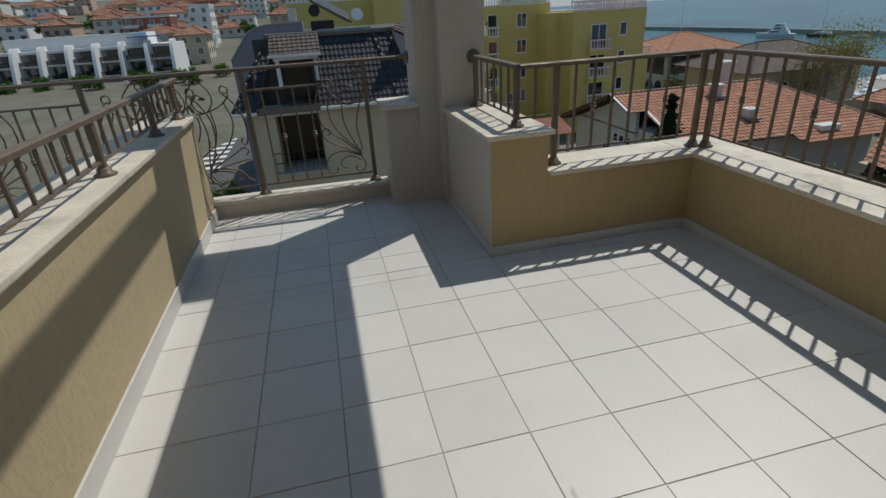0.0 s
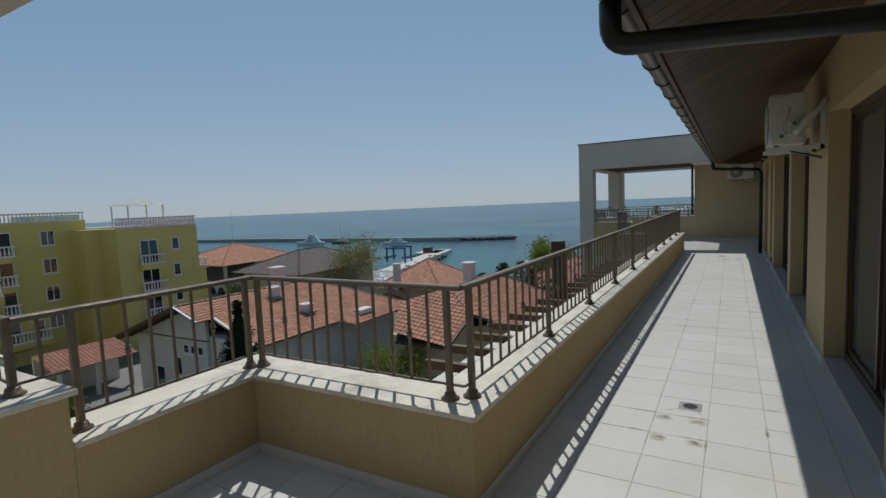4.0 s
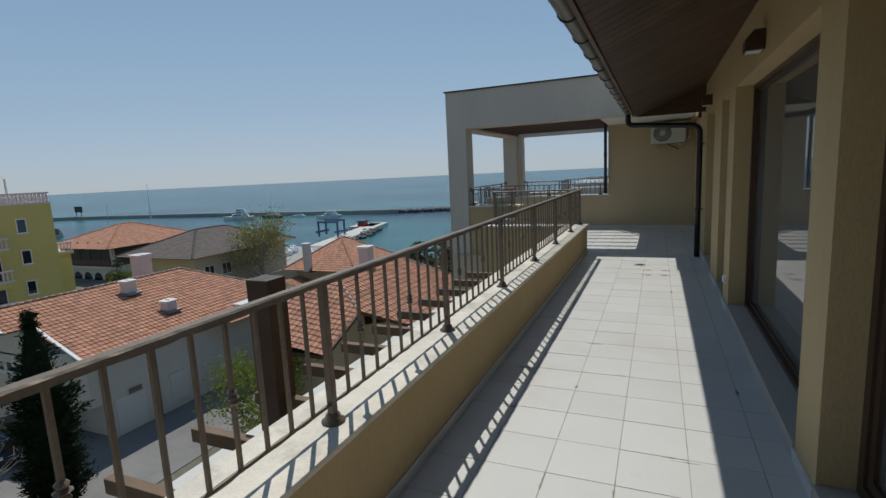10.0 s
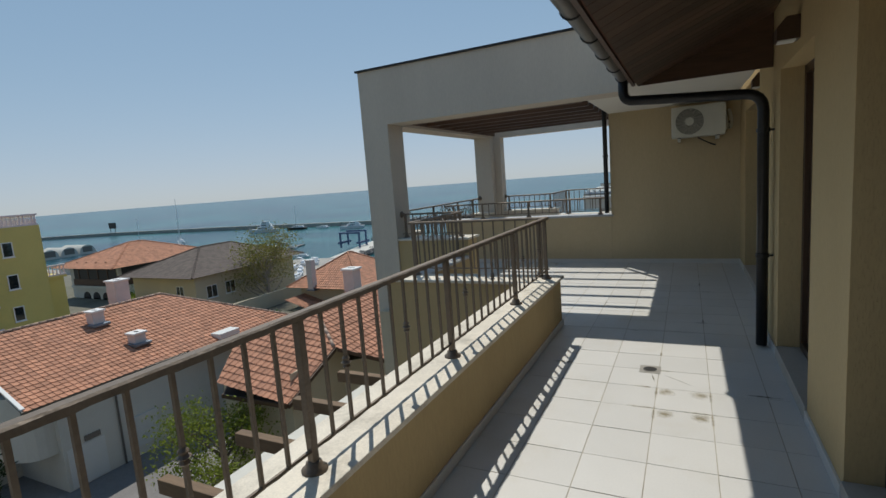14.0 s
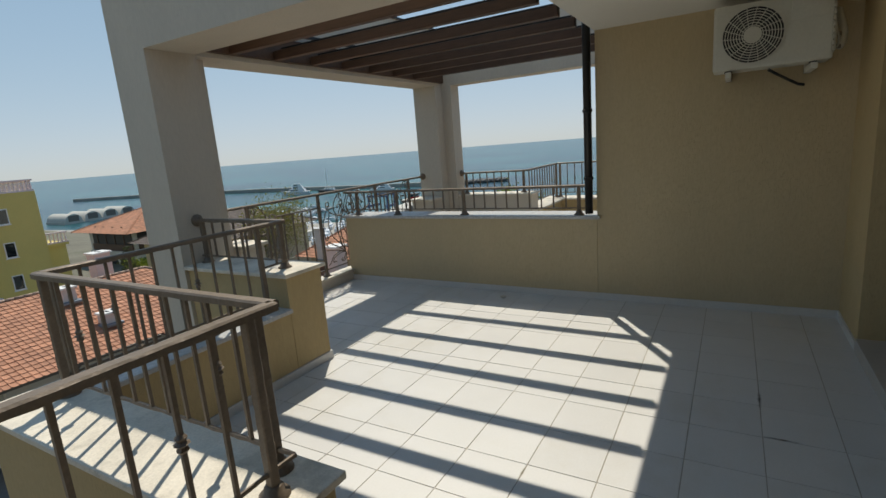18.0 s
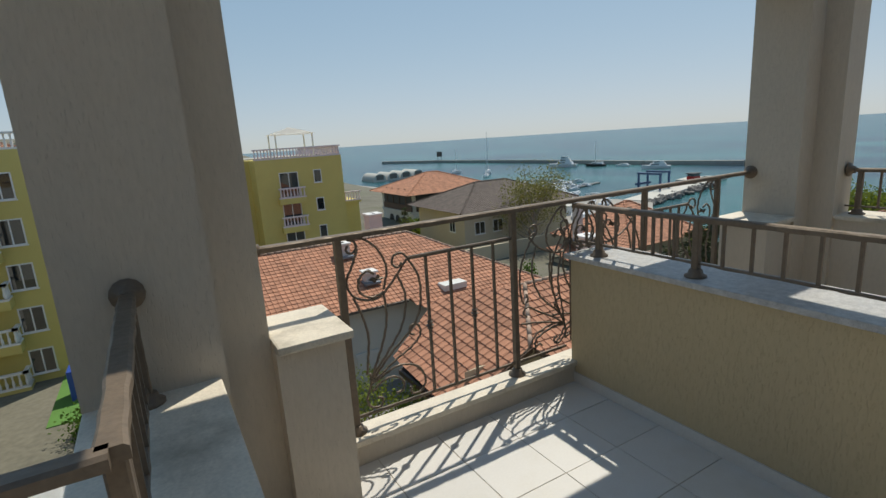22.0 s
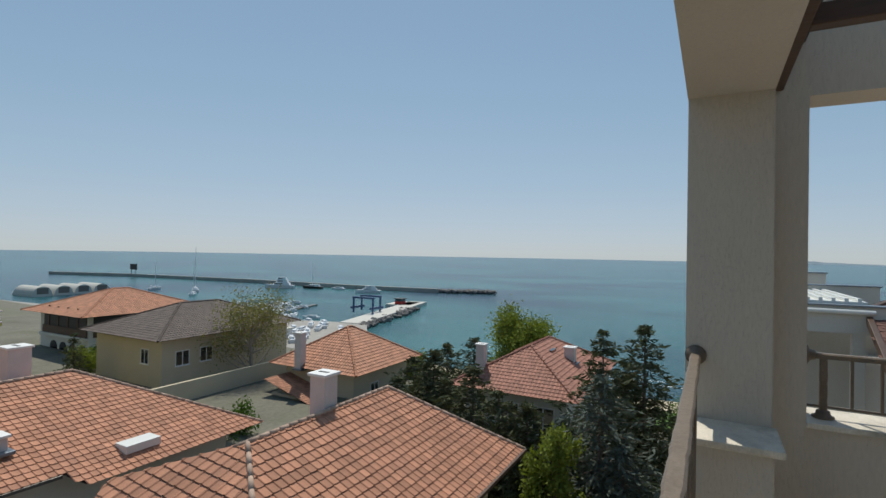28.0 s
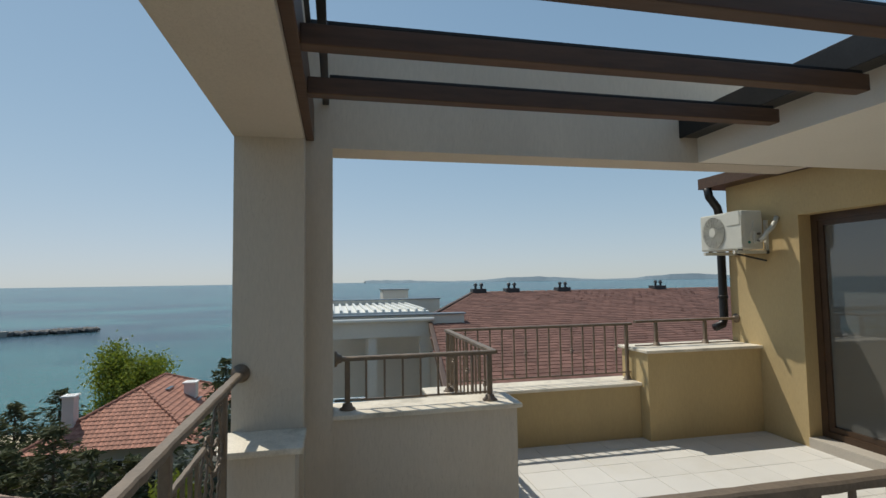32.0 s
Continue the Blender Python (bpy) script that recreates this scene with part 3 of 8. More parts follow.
def fan_panel(rail, x, s, y):
    """The wide panel beside the stub wall: a curled frame with a leaf, over a fan of twisted bars."""
    def put(name, pts, r=0.0062):
        panel_bar(rail, name, pts, x, s, y, r)
    put("frame_scroll", spiral(0.056, 1.058, 0.012, 0.040, -240, 100, 18) + sweep((0.049, 1.098), (0.117, 1.095), (0.19, 1.034), (0.23, 0.933), (0.205, 0.83)))
    put("frame_scroll", sweep((0.092, 1.050), (0.060, 0.975), (0.025, 0.905), (0.045, 0.835), (0.10, 0.800), (0.175, 0.795), (0.25, 0.855), (0.345, 0.963)))
    put("frame_scroll", sweep((0.345, 0.963), (0.315, 0.992), (0.272, 0.985), (0.262, 0.945), (0.290, 0.925), (0.312, 0.945)))
    put("leaf_scroll", sweep((0.205, 0.818), (0.14, 0.803), (0.085, 0.84), (0.085, 0.90), (0.125, 0.935), (0.165, 0.915)))
    iron_leaf(rail, x + s * 0.175, y, 0.888, s, 0.045)
    foot = (0.095, 0.365)
    put("fan_bar", sweep((0.050, 0.82), (0.085, 0.72), (0.105, 0.61), (0.092, 0.50), (0.08, 0.42)))
    put("fan_bar", sweep((0.205, 0.815), (0.207, 0.68), (0.175, 0.56), (0.12, 0.44), foot))
    put("fan_bar", sweep((0.285, 0.885), (0.318, 0.77), (0.288, 0.63), (0.20, 0.51), (0.12, 0.42), foot))
    put("fan_bar", sweep((0.345, 0.963), (0.40, 0.85), (0.395, 0.70), (0.34, 0.60), (0.22, 0.50), (0.13, 0.41), foot))
    put("fan_bar", sweep((0.352, 0.560), (0.325, 0.575), (0.335, 0.612), (0.375, 0.607), (0.385, 0.555), (0.33, 0.50), (0.23, 0.45), foot))
    put("fan_scroll", sweep((0.305, 0.285), (0.315, 0.245), (0.365, 0.245), (0.395, 0.30), (0.355, 0.385), (0.25, 0.42), (0.15, 0.385), foot))
    put("fan_scroll", sweep((0.225, 0.275), (0.262, 0.285), (0.268, 0.33), (0.215, 0.37), (0.15, 0.36), (0.10, 0.325)))
    put("foot_scroll", sweep((0.095, 0.42), foot, (0.068, 0.295), (0.085, 0.245), (0.135, 0.235), (0.150, 0.27), (0.125, 0.285)))


def heart_panel(rail, x, s, y, axis):
    """The panel at the divider: two facing scrolls with leaves over a fan, on both sides of a middle bar."""
    w = axis
    for side in (1, -1):
        def put(name, pts, r=0.0062):
            panel_bar(rail, name, [(w - side * (w - a), z) for a, z in pts], x, s, y, r)
        if side == -1 and w > 0.45:
            continue
        put("outer_scroll", sweep((0.155, 0.965), (0.125, 0.955), (0.120, 0.995), (0.160, 1.010), (0.170, 0.965), (0.11, 0.90), (0.05, 0.78), (0.04, 0.66), (0.06, 0.565), (0.095, 0.575), (0.085, 0.615)))
        put("heart_scroll", sweep((w - 0.03, 1.05), (w - 0.045, 1.09), (w - 0.10, 1.07), (w - 0.175, 0.98), (w - 0.18, 0.89), (w - 0.12, 0.825), (w - 0.055, 0.86), (w - 0.045, 0.93), (w - 0.09, 0.96), (w - 0.125, 0.935)))
        put("heart_bar", sweep((0.115, 0.945), (0.185, 0.875), (w - 0.12, 0.825), (w - 0.045, 0.83), (w - 0.008, 0.90), (w - 0.025, 0.98), (w - 0.07, 1.05), (w - 0.045, 1.095)))
        iron_leaf(rail, x + s * (w - side * 0.115), y, 0.925, s * side, 0.035)
        foot = (w - 0.05, 0.36)
        put("fan_bar", sweep((0.165, 0.89), (0.13, 0.74), (0.19, 0.58), (w - 0.09, 0.44), foot))
        put("fan_bar", sweep((w - 0.155, 0.84), (w - 0.165, 0.68), (w - 0.11, 0.50), foot))
        put("fan_bar", sweep((w - 0.07, 0.825), (w - 0.10, 0.66), (w - 0.07, 0.48), foot))
        put("side_scroll", sweep((0.085, 0.475), (0.06, 0.505), (0.095, 0.535), (0.17, 0.49), (w - 0.13, 0.42), foot))
        put("side_scroll", sweep((0.045, 0.44), (0.12, 0.43), (w - 0.17, 0.40), foot))
        put("lower_scroll", sweep((0.055, 0.255), (0.10, 0.285), (0.16, 0.355), (w - 0.13, 0.385), foot))
        put("lower_scroll", sweep((0.20, 0.265), (0.175, 0.285), (0.145, 0.27), (0.16, 0.325), (w - 0.14, 0.365), foot))
        put("foot_scroll", sweep(foot, (w - 0.045, 0.30), (w - 0.10, 0.25), (w - 0.14, 0.275), (w - 0.115, 0.30)))
    panel_bar(rail, "middle_bar", [(w, 0.235), (w, 0.5), (w, 0.88)], x, s, y, twist=False)


def bay_railing(centre, near, far):
    y = 4.24
    for s, (out_f, in_f, col, stub, y_jamb) in ((-1, near), (1, far)):
        r = railing("bronze iron bay railing with curled scroll panels")
        a, b = sorted((centre, col))
        part("handrail", bar((a, y, RAIL), (b, y, RAIL), 0.046, 0.026), BRONZE, r, "hammered bronze handrail")
        piece("wall_disc", DISC, r, look((col, y, RAIL - 0.013), (col + s, y, RAIL - 0.013)))
        xs = (centre + s * 0.55, stub - s * 0.11)
        for x in xs:
            post = piece("post", cached("p", RAIL - 0.16), r, pose(x, y, 0.14))
            piece("flange", FLANGE, post, pose(0, 0, 0))
        lo, hi = sorted((centre + s * 0.16, xs[1]))
        part("bottom_rail", bar((lo, y, 0.222), (hi, y, 0.222), 0.014, 0.014), BRONZE, r)
        u0, u1 = sorted((xs[0], xs[1] - s * 0.345))
        part("upper_rail", bar((u0, y, 0.970), (u1, y, 0.970), 0.020, 0.016), BRONZE, r)
        for k in range(4):
            x = xs[1] - s * (0.345 + 0.10 + (u1 - u0 - 0.10) * k / 4)
            piece("baluster", cached("b", 0.745, k in (0, 2)), r, pose(x, y, 0.215))
        fan_panel(r, xs[1], -s, y)
        heart_panel(r, xs[0], -s, y, 0.43)


bay_railing(C_E, EAST_NEAR, EAST_FAR)
bay_railing(C_W, WEST_NEAR, WEST_FAR)

# railing of the neighbouring terrace
r = railing("bronze iron railing on the neighbour's parapets", "neighbour railings")
rail_run(r, (20.90, 3.74), (20.90, 2.68), 0.80, RAIL, [0.08, 1.02], low=0.05, knots=0, disc0=True)
rail_run(r, (20.90, 2.68), (22.38, 2.68), 0.54, RAIL, [1.45], low=0.075)
rail_run(r, (22.38, 2.68), (22.38, 0.70), 0.54, RAIL, [0.06, 1.92], low=0.075)
rail_run(r, (22.38, 0.66), (22.38, -0.60), 0.88, RAIL + 0.02, [0.25, 0.85], low=0.0, spacing=2.0, knots=0, disc1=True)
setting("wall_neighbour_block", box(20.79, 21.06, 2.57, 3.75, -1.2, 0.77), CREAM, "plastered raised parapet", "parapet")
setting("trim_neighbour_block", box(20.76, 21.09, 2.54, 3.75, 0.77, 0.80, 0.008), COPING, "pale stone coping", "coping")
parapet("wall_neighbour_front", 21.065, 22.22, 2.55, 2.87, 0.54)
parapet("wall_neighbour_low", 22.22, 22.54, 0.72, 2.87, 0.545)
parapet("wall_neighbour_high", 22.08, 22.54, -0.60, 0.72, 0.88)

# ---- house wall with door openings ----
HEAD, SILL = 2.18, 0.09
OPENINGS = [(-0.9, 0.1), (0.55, 1.80), (3.50, 5.50), (6.68, 8.42), (8.78, 11.50), (11.92, 12.58), (13.35, 14.45), (15.65, 17.95)]
Y_BACK = Y_HOUSE - 0.32
edges = [DIV_L - 0.5] + [v for o in OPENINGS for v in o] + [DIV_R]
SET = 0.09                       # the wall behind the second terrace stands back
for k in range(0, len(edges), 2):
    setting("wall_house_%d" % (k // 2 + 1), box(edges[k], edges[k + 1], Y_BACK, Y_HOUSE - (SET if edges[k] > 17 else 0), -0.3, HEAD), OCHRE, "ochre plastered pier between doors", "wall")
setting("wall_house_lintel", box(edges[0], 15.65, Y_BACK, Y_HOUSE - 0.002, HEAD, 3.3), OCHRE, "ochre plastered wall above the doors", "wall")
setting("wall_house_lintel_east", box(15.652, edges[-1], Y_BACK, Y_HOUSE - SET, HEAD, 3.3), OCHRE, "ochre plastered wall above the terrace door", "wall")
SILLSTONE = material("beige_sill_stone", (0.44, 0.40, 0.35), 0.5, vary=0.1, scale=3, bump=0.05, space="World")


def glazed_door(x0, x1, n, tag, back=0.0, f=0.06, s=0.05):
    """A recessed timber-framed glass door set on a stone sill."""
    yf = Y_HOUSE - 0.145 - back
    d = thing("door_%s" % tag, "brown-framed glazed terrace door set back in the wall", "door", "terrace doors", "structure")
    part("door_sill", box(x0, x1, Y_BACK - 0.1, Y_HOUSE + 0.012 - back, -0.02, SILL, 0.004), SILLSTONE, d, "beige stone door sill")
    bm = bmesh.new()
    add_box(bm, x0, x0 + f, yf - 0.07, yf, SILL, HEAD)
    add_box(bm, x1 - f, x1, yf - 0.07, yf, SILL, HEAD)
    add_box(bm, x0 + f, x1 - f, yf - 0.07, yf, HEAD - f, HEAD)
    add_box(bm, x0 + f, x1 - f, yf - 0.07, yf, SILL, SILL + f)
    part("door_frame", bm, DOORWOOD, d, "dark brown timber frame")
    w = (x1 - x0 - 2 * f) / n
    for k in range(n):
        a, b = x0 + f + k * w, x0 + f + (k + 1) * w
        y0 = yf - 0.055 - (0.0 if k % 2 else 0.02)
        bm = bmesh.new()
        add_box(bm, a, a + s, y0, y0 + 0.04, SILL + f, HEAD - f)
        add_box(bm, b - s, b, y0, y0 + 0.04, SILL + f, HEAD - f)
        add_box(bm, a + s, b - s, y0, y0 + 0.04, HEAD - f - s, HEAD - f)
        add_box(bm, a + s, b - s, y0, y0 + 0.04, SILL + f, SILL + f + s)
        leaf = part("door_leaf", bm, DOORWOOD, d)
        g = part("pane", box(a + s, b - s, y0 + 0.015, y0 + 0.021, SILL + f + s, HEAD - f - s), GLASS, leaf)
        g.visible_shadow = False


for k, (a, b) in enumerate(OPENINGS):
    glazed_door(a, b, 1 if b - a < 1.3 or k == 4 else 2, str(k + 1), SET if k == 7 else 0.0, *((0.035, 0.025) if k == 4 else (0.06, 0.05)))
# plain rooms behind the glass
setting("wall_room_back", box(-1.6, 18.8, -4.3, -4.15, -0.3, 2.7), ROOM, "plain room wall behind the doors", "wall")
setting("wall_room_west", box(-1.75, -1.6, -4.3, Y_BACK, -0.3, 2.7), ROOM, "plain room wall", "wall")
setting("wall_room_east", box(18.8, 18.95, -4.3, Y_BACK, -0.3, 2.7), ROOM, "plain room wall", "wall")
setting("floor_room", box(-1.6, 18.8, -4.15, Y_BACK - 0.1, -0.1, 0.05), DOORWOOD, "dark laminate room floor", "floor")
setting("ceiling_room", box(-1.75, 18.95, -4.3, Y_BACK, 2.7, 2.85), SOFFIT_WHITE, "white room ceiling", "ceiling")
for k, x in enumerate((5.57, 11.7)):
    setting("wall_room_partition_%d" % (k + 1), box(x - 0.06, x + 0.06, -4.15, Y_BACK, 0.05, 2.7), ROOM, "plain room partition", "wall")
skirting_runs = [(edges[k], edges[k + 1]) for k in range(0, len(edges), 2)]
for k, (a, b) in enumerate(skirting_runs):
    skirting("baseboard_house_%d" % (k + 1), a, b, Y_HOUSE - (SET if a > 17 else 0), Y_HOUSE - (SET if a > 17 else 0) + 0.014)

# ---- eave with board soffit, gutter and downpipes ----
EX0, EX1, EY, EZ = 2.18, 14.80, 0.40, 2.255
EW = 2.66                        # height of the soffit at the wall
slope = (EW - EZ) / (EY - Y_HOUSE)
bm = bmesh.new()
nb = 96
for k in range(nb):
    a, b = EX0 + (EX1 - EX0) * k / nb, EX0 + (EX1 - EX0) * (k + 1) / nb - 0.006
    vs = [bm.verts.new(p) for p in ((a, Y_HOUSE, EW), (b, Y_HOUSE, EW), (b, EY, EZ), (a, EY, EZ), (a, Y_HOUSE, EW + 0.02), (b, Y_HOUSE, EW + 0.02), (b, EY, EZ + 0.02), (a, EY, EZ + 0.02))]
    for f in ((0, 3, 2, 1), (4, 5, 6, 7), (0, 1, 5, 4), (1, 2, 6, 5), (2, 3, 7, 6), (3, 0, 4, 7)):
        bm.faces.new([vs[i] for i in f])
setting("ceiling_eave", bm, SOFFITWOOD, "dark brown boarded eave soffit", "soffit")
SHINGLE = material("brown_shingle", (0.17, 0.085, 0.06), 0.85, vary=0.3, scale=5, fine=40, bump=0.4, space="World")
bm = bmesh.new()
add_prism(bm, [(EX0, Y_HOUSE - 4.2), (EX1, Y_HOUSE - 4.2), (EX1, EY + 0.02), (EX0, EY + 0.02)], 0, 0.12)
for v in bm.verts:
    v.co.z += EW + 0.03 - (v.co.y - Y_HOUSE) * slope
setting("roof_main", bm, SHINGLE, "brown shingled house roof", "roof")
setting("trim_fascia", box(EX0, EX1, EY + 0.02, EY + 0.045, EZ + 0.0, EZ + 0.17), DARKWOOD, "dark timber fascia", "fascia")
setting("trim_eave_end_west", add_prism(bmesh.new(), [(EX0 - 0.03, Y_HOUSE), (EX0 - 0.002, Y_HOUSE), (EX0 - 0.002, EY), (EX0 - 0.03, EY)], EZ, EW + 0.1), DARKWOOD, "dark timber barge board", "fascia")
setting("trim_eave_end_east", add_prism(bmesh.new(), [(EX1 + 0.002, Y_HOUSE), (EX1 + 0.03, Y_HOUSE), (EX1 + 0.03, EY), (EX1 + 0.002, EY)], EZ - 0.0, EW + 0.1), DARKWOOD, "dark timber barge board", "fascia")

gut = thing("gutter", "grey-brown half-round eave gutter with black brackets", "gutter")
bm = bmesh.new()
R = 0.054
gy, gz = EY + 0.112, EZ + 0.09
prof = [(R * math.cos(a), R * math.sin(a)) for a in (math.pi + math.pi * k / 10 for k in range(11))]
prof = prof + [((R - 0.004) * math.cos(a), (R - 0.004) * math.sin(a)) for a in (2 * math.pi - math.pi * k / 10 for k in range(11))]
ringA = [bm.verts.new((EX0 - 0.05, gy + u, gz + v)) for u, v in prof]
ringB = [bm.verts.new((EX1 + 0.08, gy + u, gz + v)) for u, v in prof]
for k in range(len(prof)):
    bm.faces.new((ringA[k], ringA[(k + 1) % len(prof)], ringB[(k + 1) % len(prof)], ringB[k]))
bmesh.ops.recalc_face_normals(bm, faces=bm.faces)
part("trough", bm, GUTTER, gut, smooth=True)
for xe in (EX0 - 0.05, EX1 + 0.08):
    bm = bmesh.new()
    vs = [bm.verts.new((xe, gy + u, gz + v)) for u, v in prof[:11]]
    bm.faces.new(vs)
    part("end_cap", bm, GUTTER, gut)
br = bmesh.new()
add_tube(br, [(0, gy + (R + 0.004) * math.cos(a), gz + (R + 0.004) * math.sin(a)) for a in (math.pi + math.pi * k / 8 for k in range(9))], 0.006, 5)
br = mesh_of("bracket", br, BLACKPIPE)
for k in range(24):
    piece("bracket", br, gut, pose(EX0 + 0.25 + k * 0.533, 0, 0))


def downpipe(x, pts, label):
    p = thing("downpipe", label, "downpipe", "downpipes")
    part("pipe", add_tube(bmesh.new(), pts, 0.042, 12), BLACKPIPE, p, smooth=True)
    for z in (0.75, 1.75):
        part("clip", add_lathe(bmesh.new(), [(0.046, z), (0.05, z + 0.004), (0.05, z + 0.03), (0.046, z + 0.034)], (pts[-1][0], pts[-1][1], 0), 12), BLACKPIPE, p)
        part("clip_arm", box(pts[-1][0] - 0.006, pts[-1][0] + 0.006, Y_HOUSE, pts[-1][1] - 0.04, z + 0.01, z + 0.024), BLACKPIPE, p)


def bend(p0, corner, p1, r=0.12, n=6):
    p0, c, p1 = Vector(p0), Vector(corner), Vector(p1)
    a, b = c + (p0 - c).normalized() * r, c + (p1 - c).normalized() * r
    return [tuple((a * (1 - t) + c * t) * (1 - t) + (c * (1 - t) + b * t) * t) for t in (k / n for k in range(n + 1))]


for x, xo in ((14.70, 14.72), (EX0 + 0.12, EX0 + 0.10)):
    top, elbow, wall_top, foot = (xo, gy, gz - 0.05), (xo, gy, 2.13), (x, Y_HOUSE + 0.075, 2.05), (x, Y_HOUSE + 0.075, 0.015)
    downpipe(x, [top] + bend(top, elbow, wall_top, 0.08) + bend(elbow, wall_top, foot, 0.13) + [foot], "black downpipe bent back from gutter to wall")
for x, s in ((DIV_R - 0.055, -1), (DIV_L + 0.055, 1)):
    y = Y_SLAB + 0.06
    downpipe_pts = [(x - s * -0.25 * 0, y, SOFFIT + 0.35), (x, y, SOFFIT), (x, y, 0.84)]
    p = thing("downpipe", "slim black downpipe at the end of the dividing wall", "downpipe", "downpipes")
    part("pipe", add_tube(bmesh.new(), downpipe_pts, 0.036, 12), BLACKPIPE, p, smooth=True)
    for z in (1.15, 1.75):
        part("clip", add_lathe(bmesh.new(), [(0.04, z), (0.045, z + 0.004), (0.045, z + 0.026), (0.04, z + 0.03)], (x, y, 0), 12), BLACKPIPE, p)


# ---- wall lamps ----
def wall_lamp(x, y, z, face):
    t = thing("wall_lamp", "dark brown box-shaped outdoor wall lamp", "lamp", "wall lamps")
    bm = bmesh.new()
    s = 1
    pts = [(0, -0.06), (0.12, -0.06), (0.12, 0.015), (0.07, 0.075), (0, 0.075)]
    lo = [bm.verts.new((x - 0.06, y + a, z + b)) for a, b in pts]
    hi = [bm.verts.new((x + 0.06, y + a, z + b)) for a, b in pts]
    n = len(pts)
    for i in range(n):
        bm.faces.new((lo[i], lo[(i + 1) % n], hi[(i + 1) % n], hi[i]))
    bm.faces.new(lo[::-1])
    bm.faces.new(hi)
    bmesh.ops.recalc_face_normals(bm, faces=bm.faces)
    part("housing", bm, DOORWOOD, t)
    part("lens", box(x - 0.05, x + 0.05, y + 0.02, y + 0.11, z - 0.067, z - 0.058), WHITEMETAL, t, "frosted lamp lens")


for x in (10.15, 13.8):
    wall_lamp(x, Y_HOUSE, 2.31, 1)
wall_lamp(16.0, Y_HOUSE - SET, 2.31, 1)


# ---- outdoor units of air conditioners ----
AC_WHITE = material("aged_white_enamel", (0.60, 0.595, 0.53), 0.45, vary=0.08, scale=6, bump=0.06, stain=(0.45, 0.43, 0.36), stain_scale=3.0, stain_amount=0.35)
TEAL_DOT = material("teal_sticker", (0.02, 0.22, 0.17), 0.5, vary=0.05, bump=0.0)


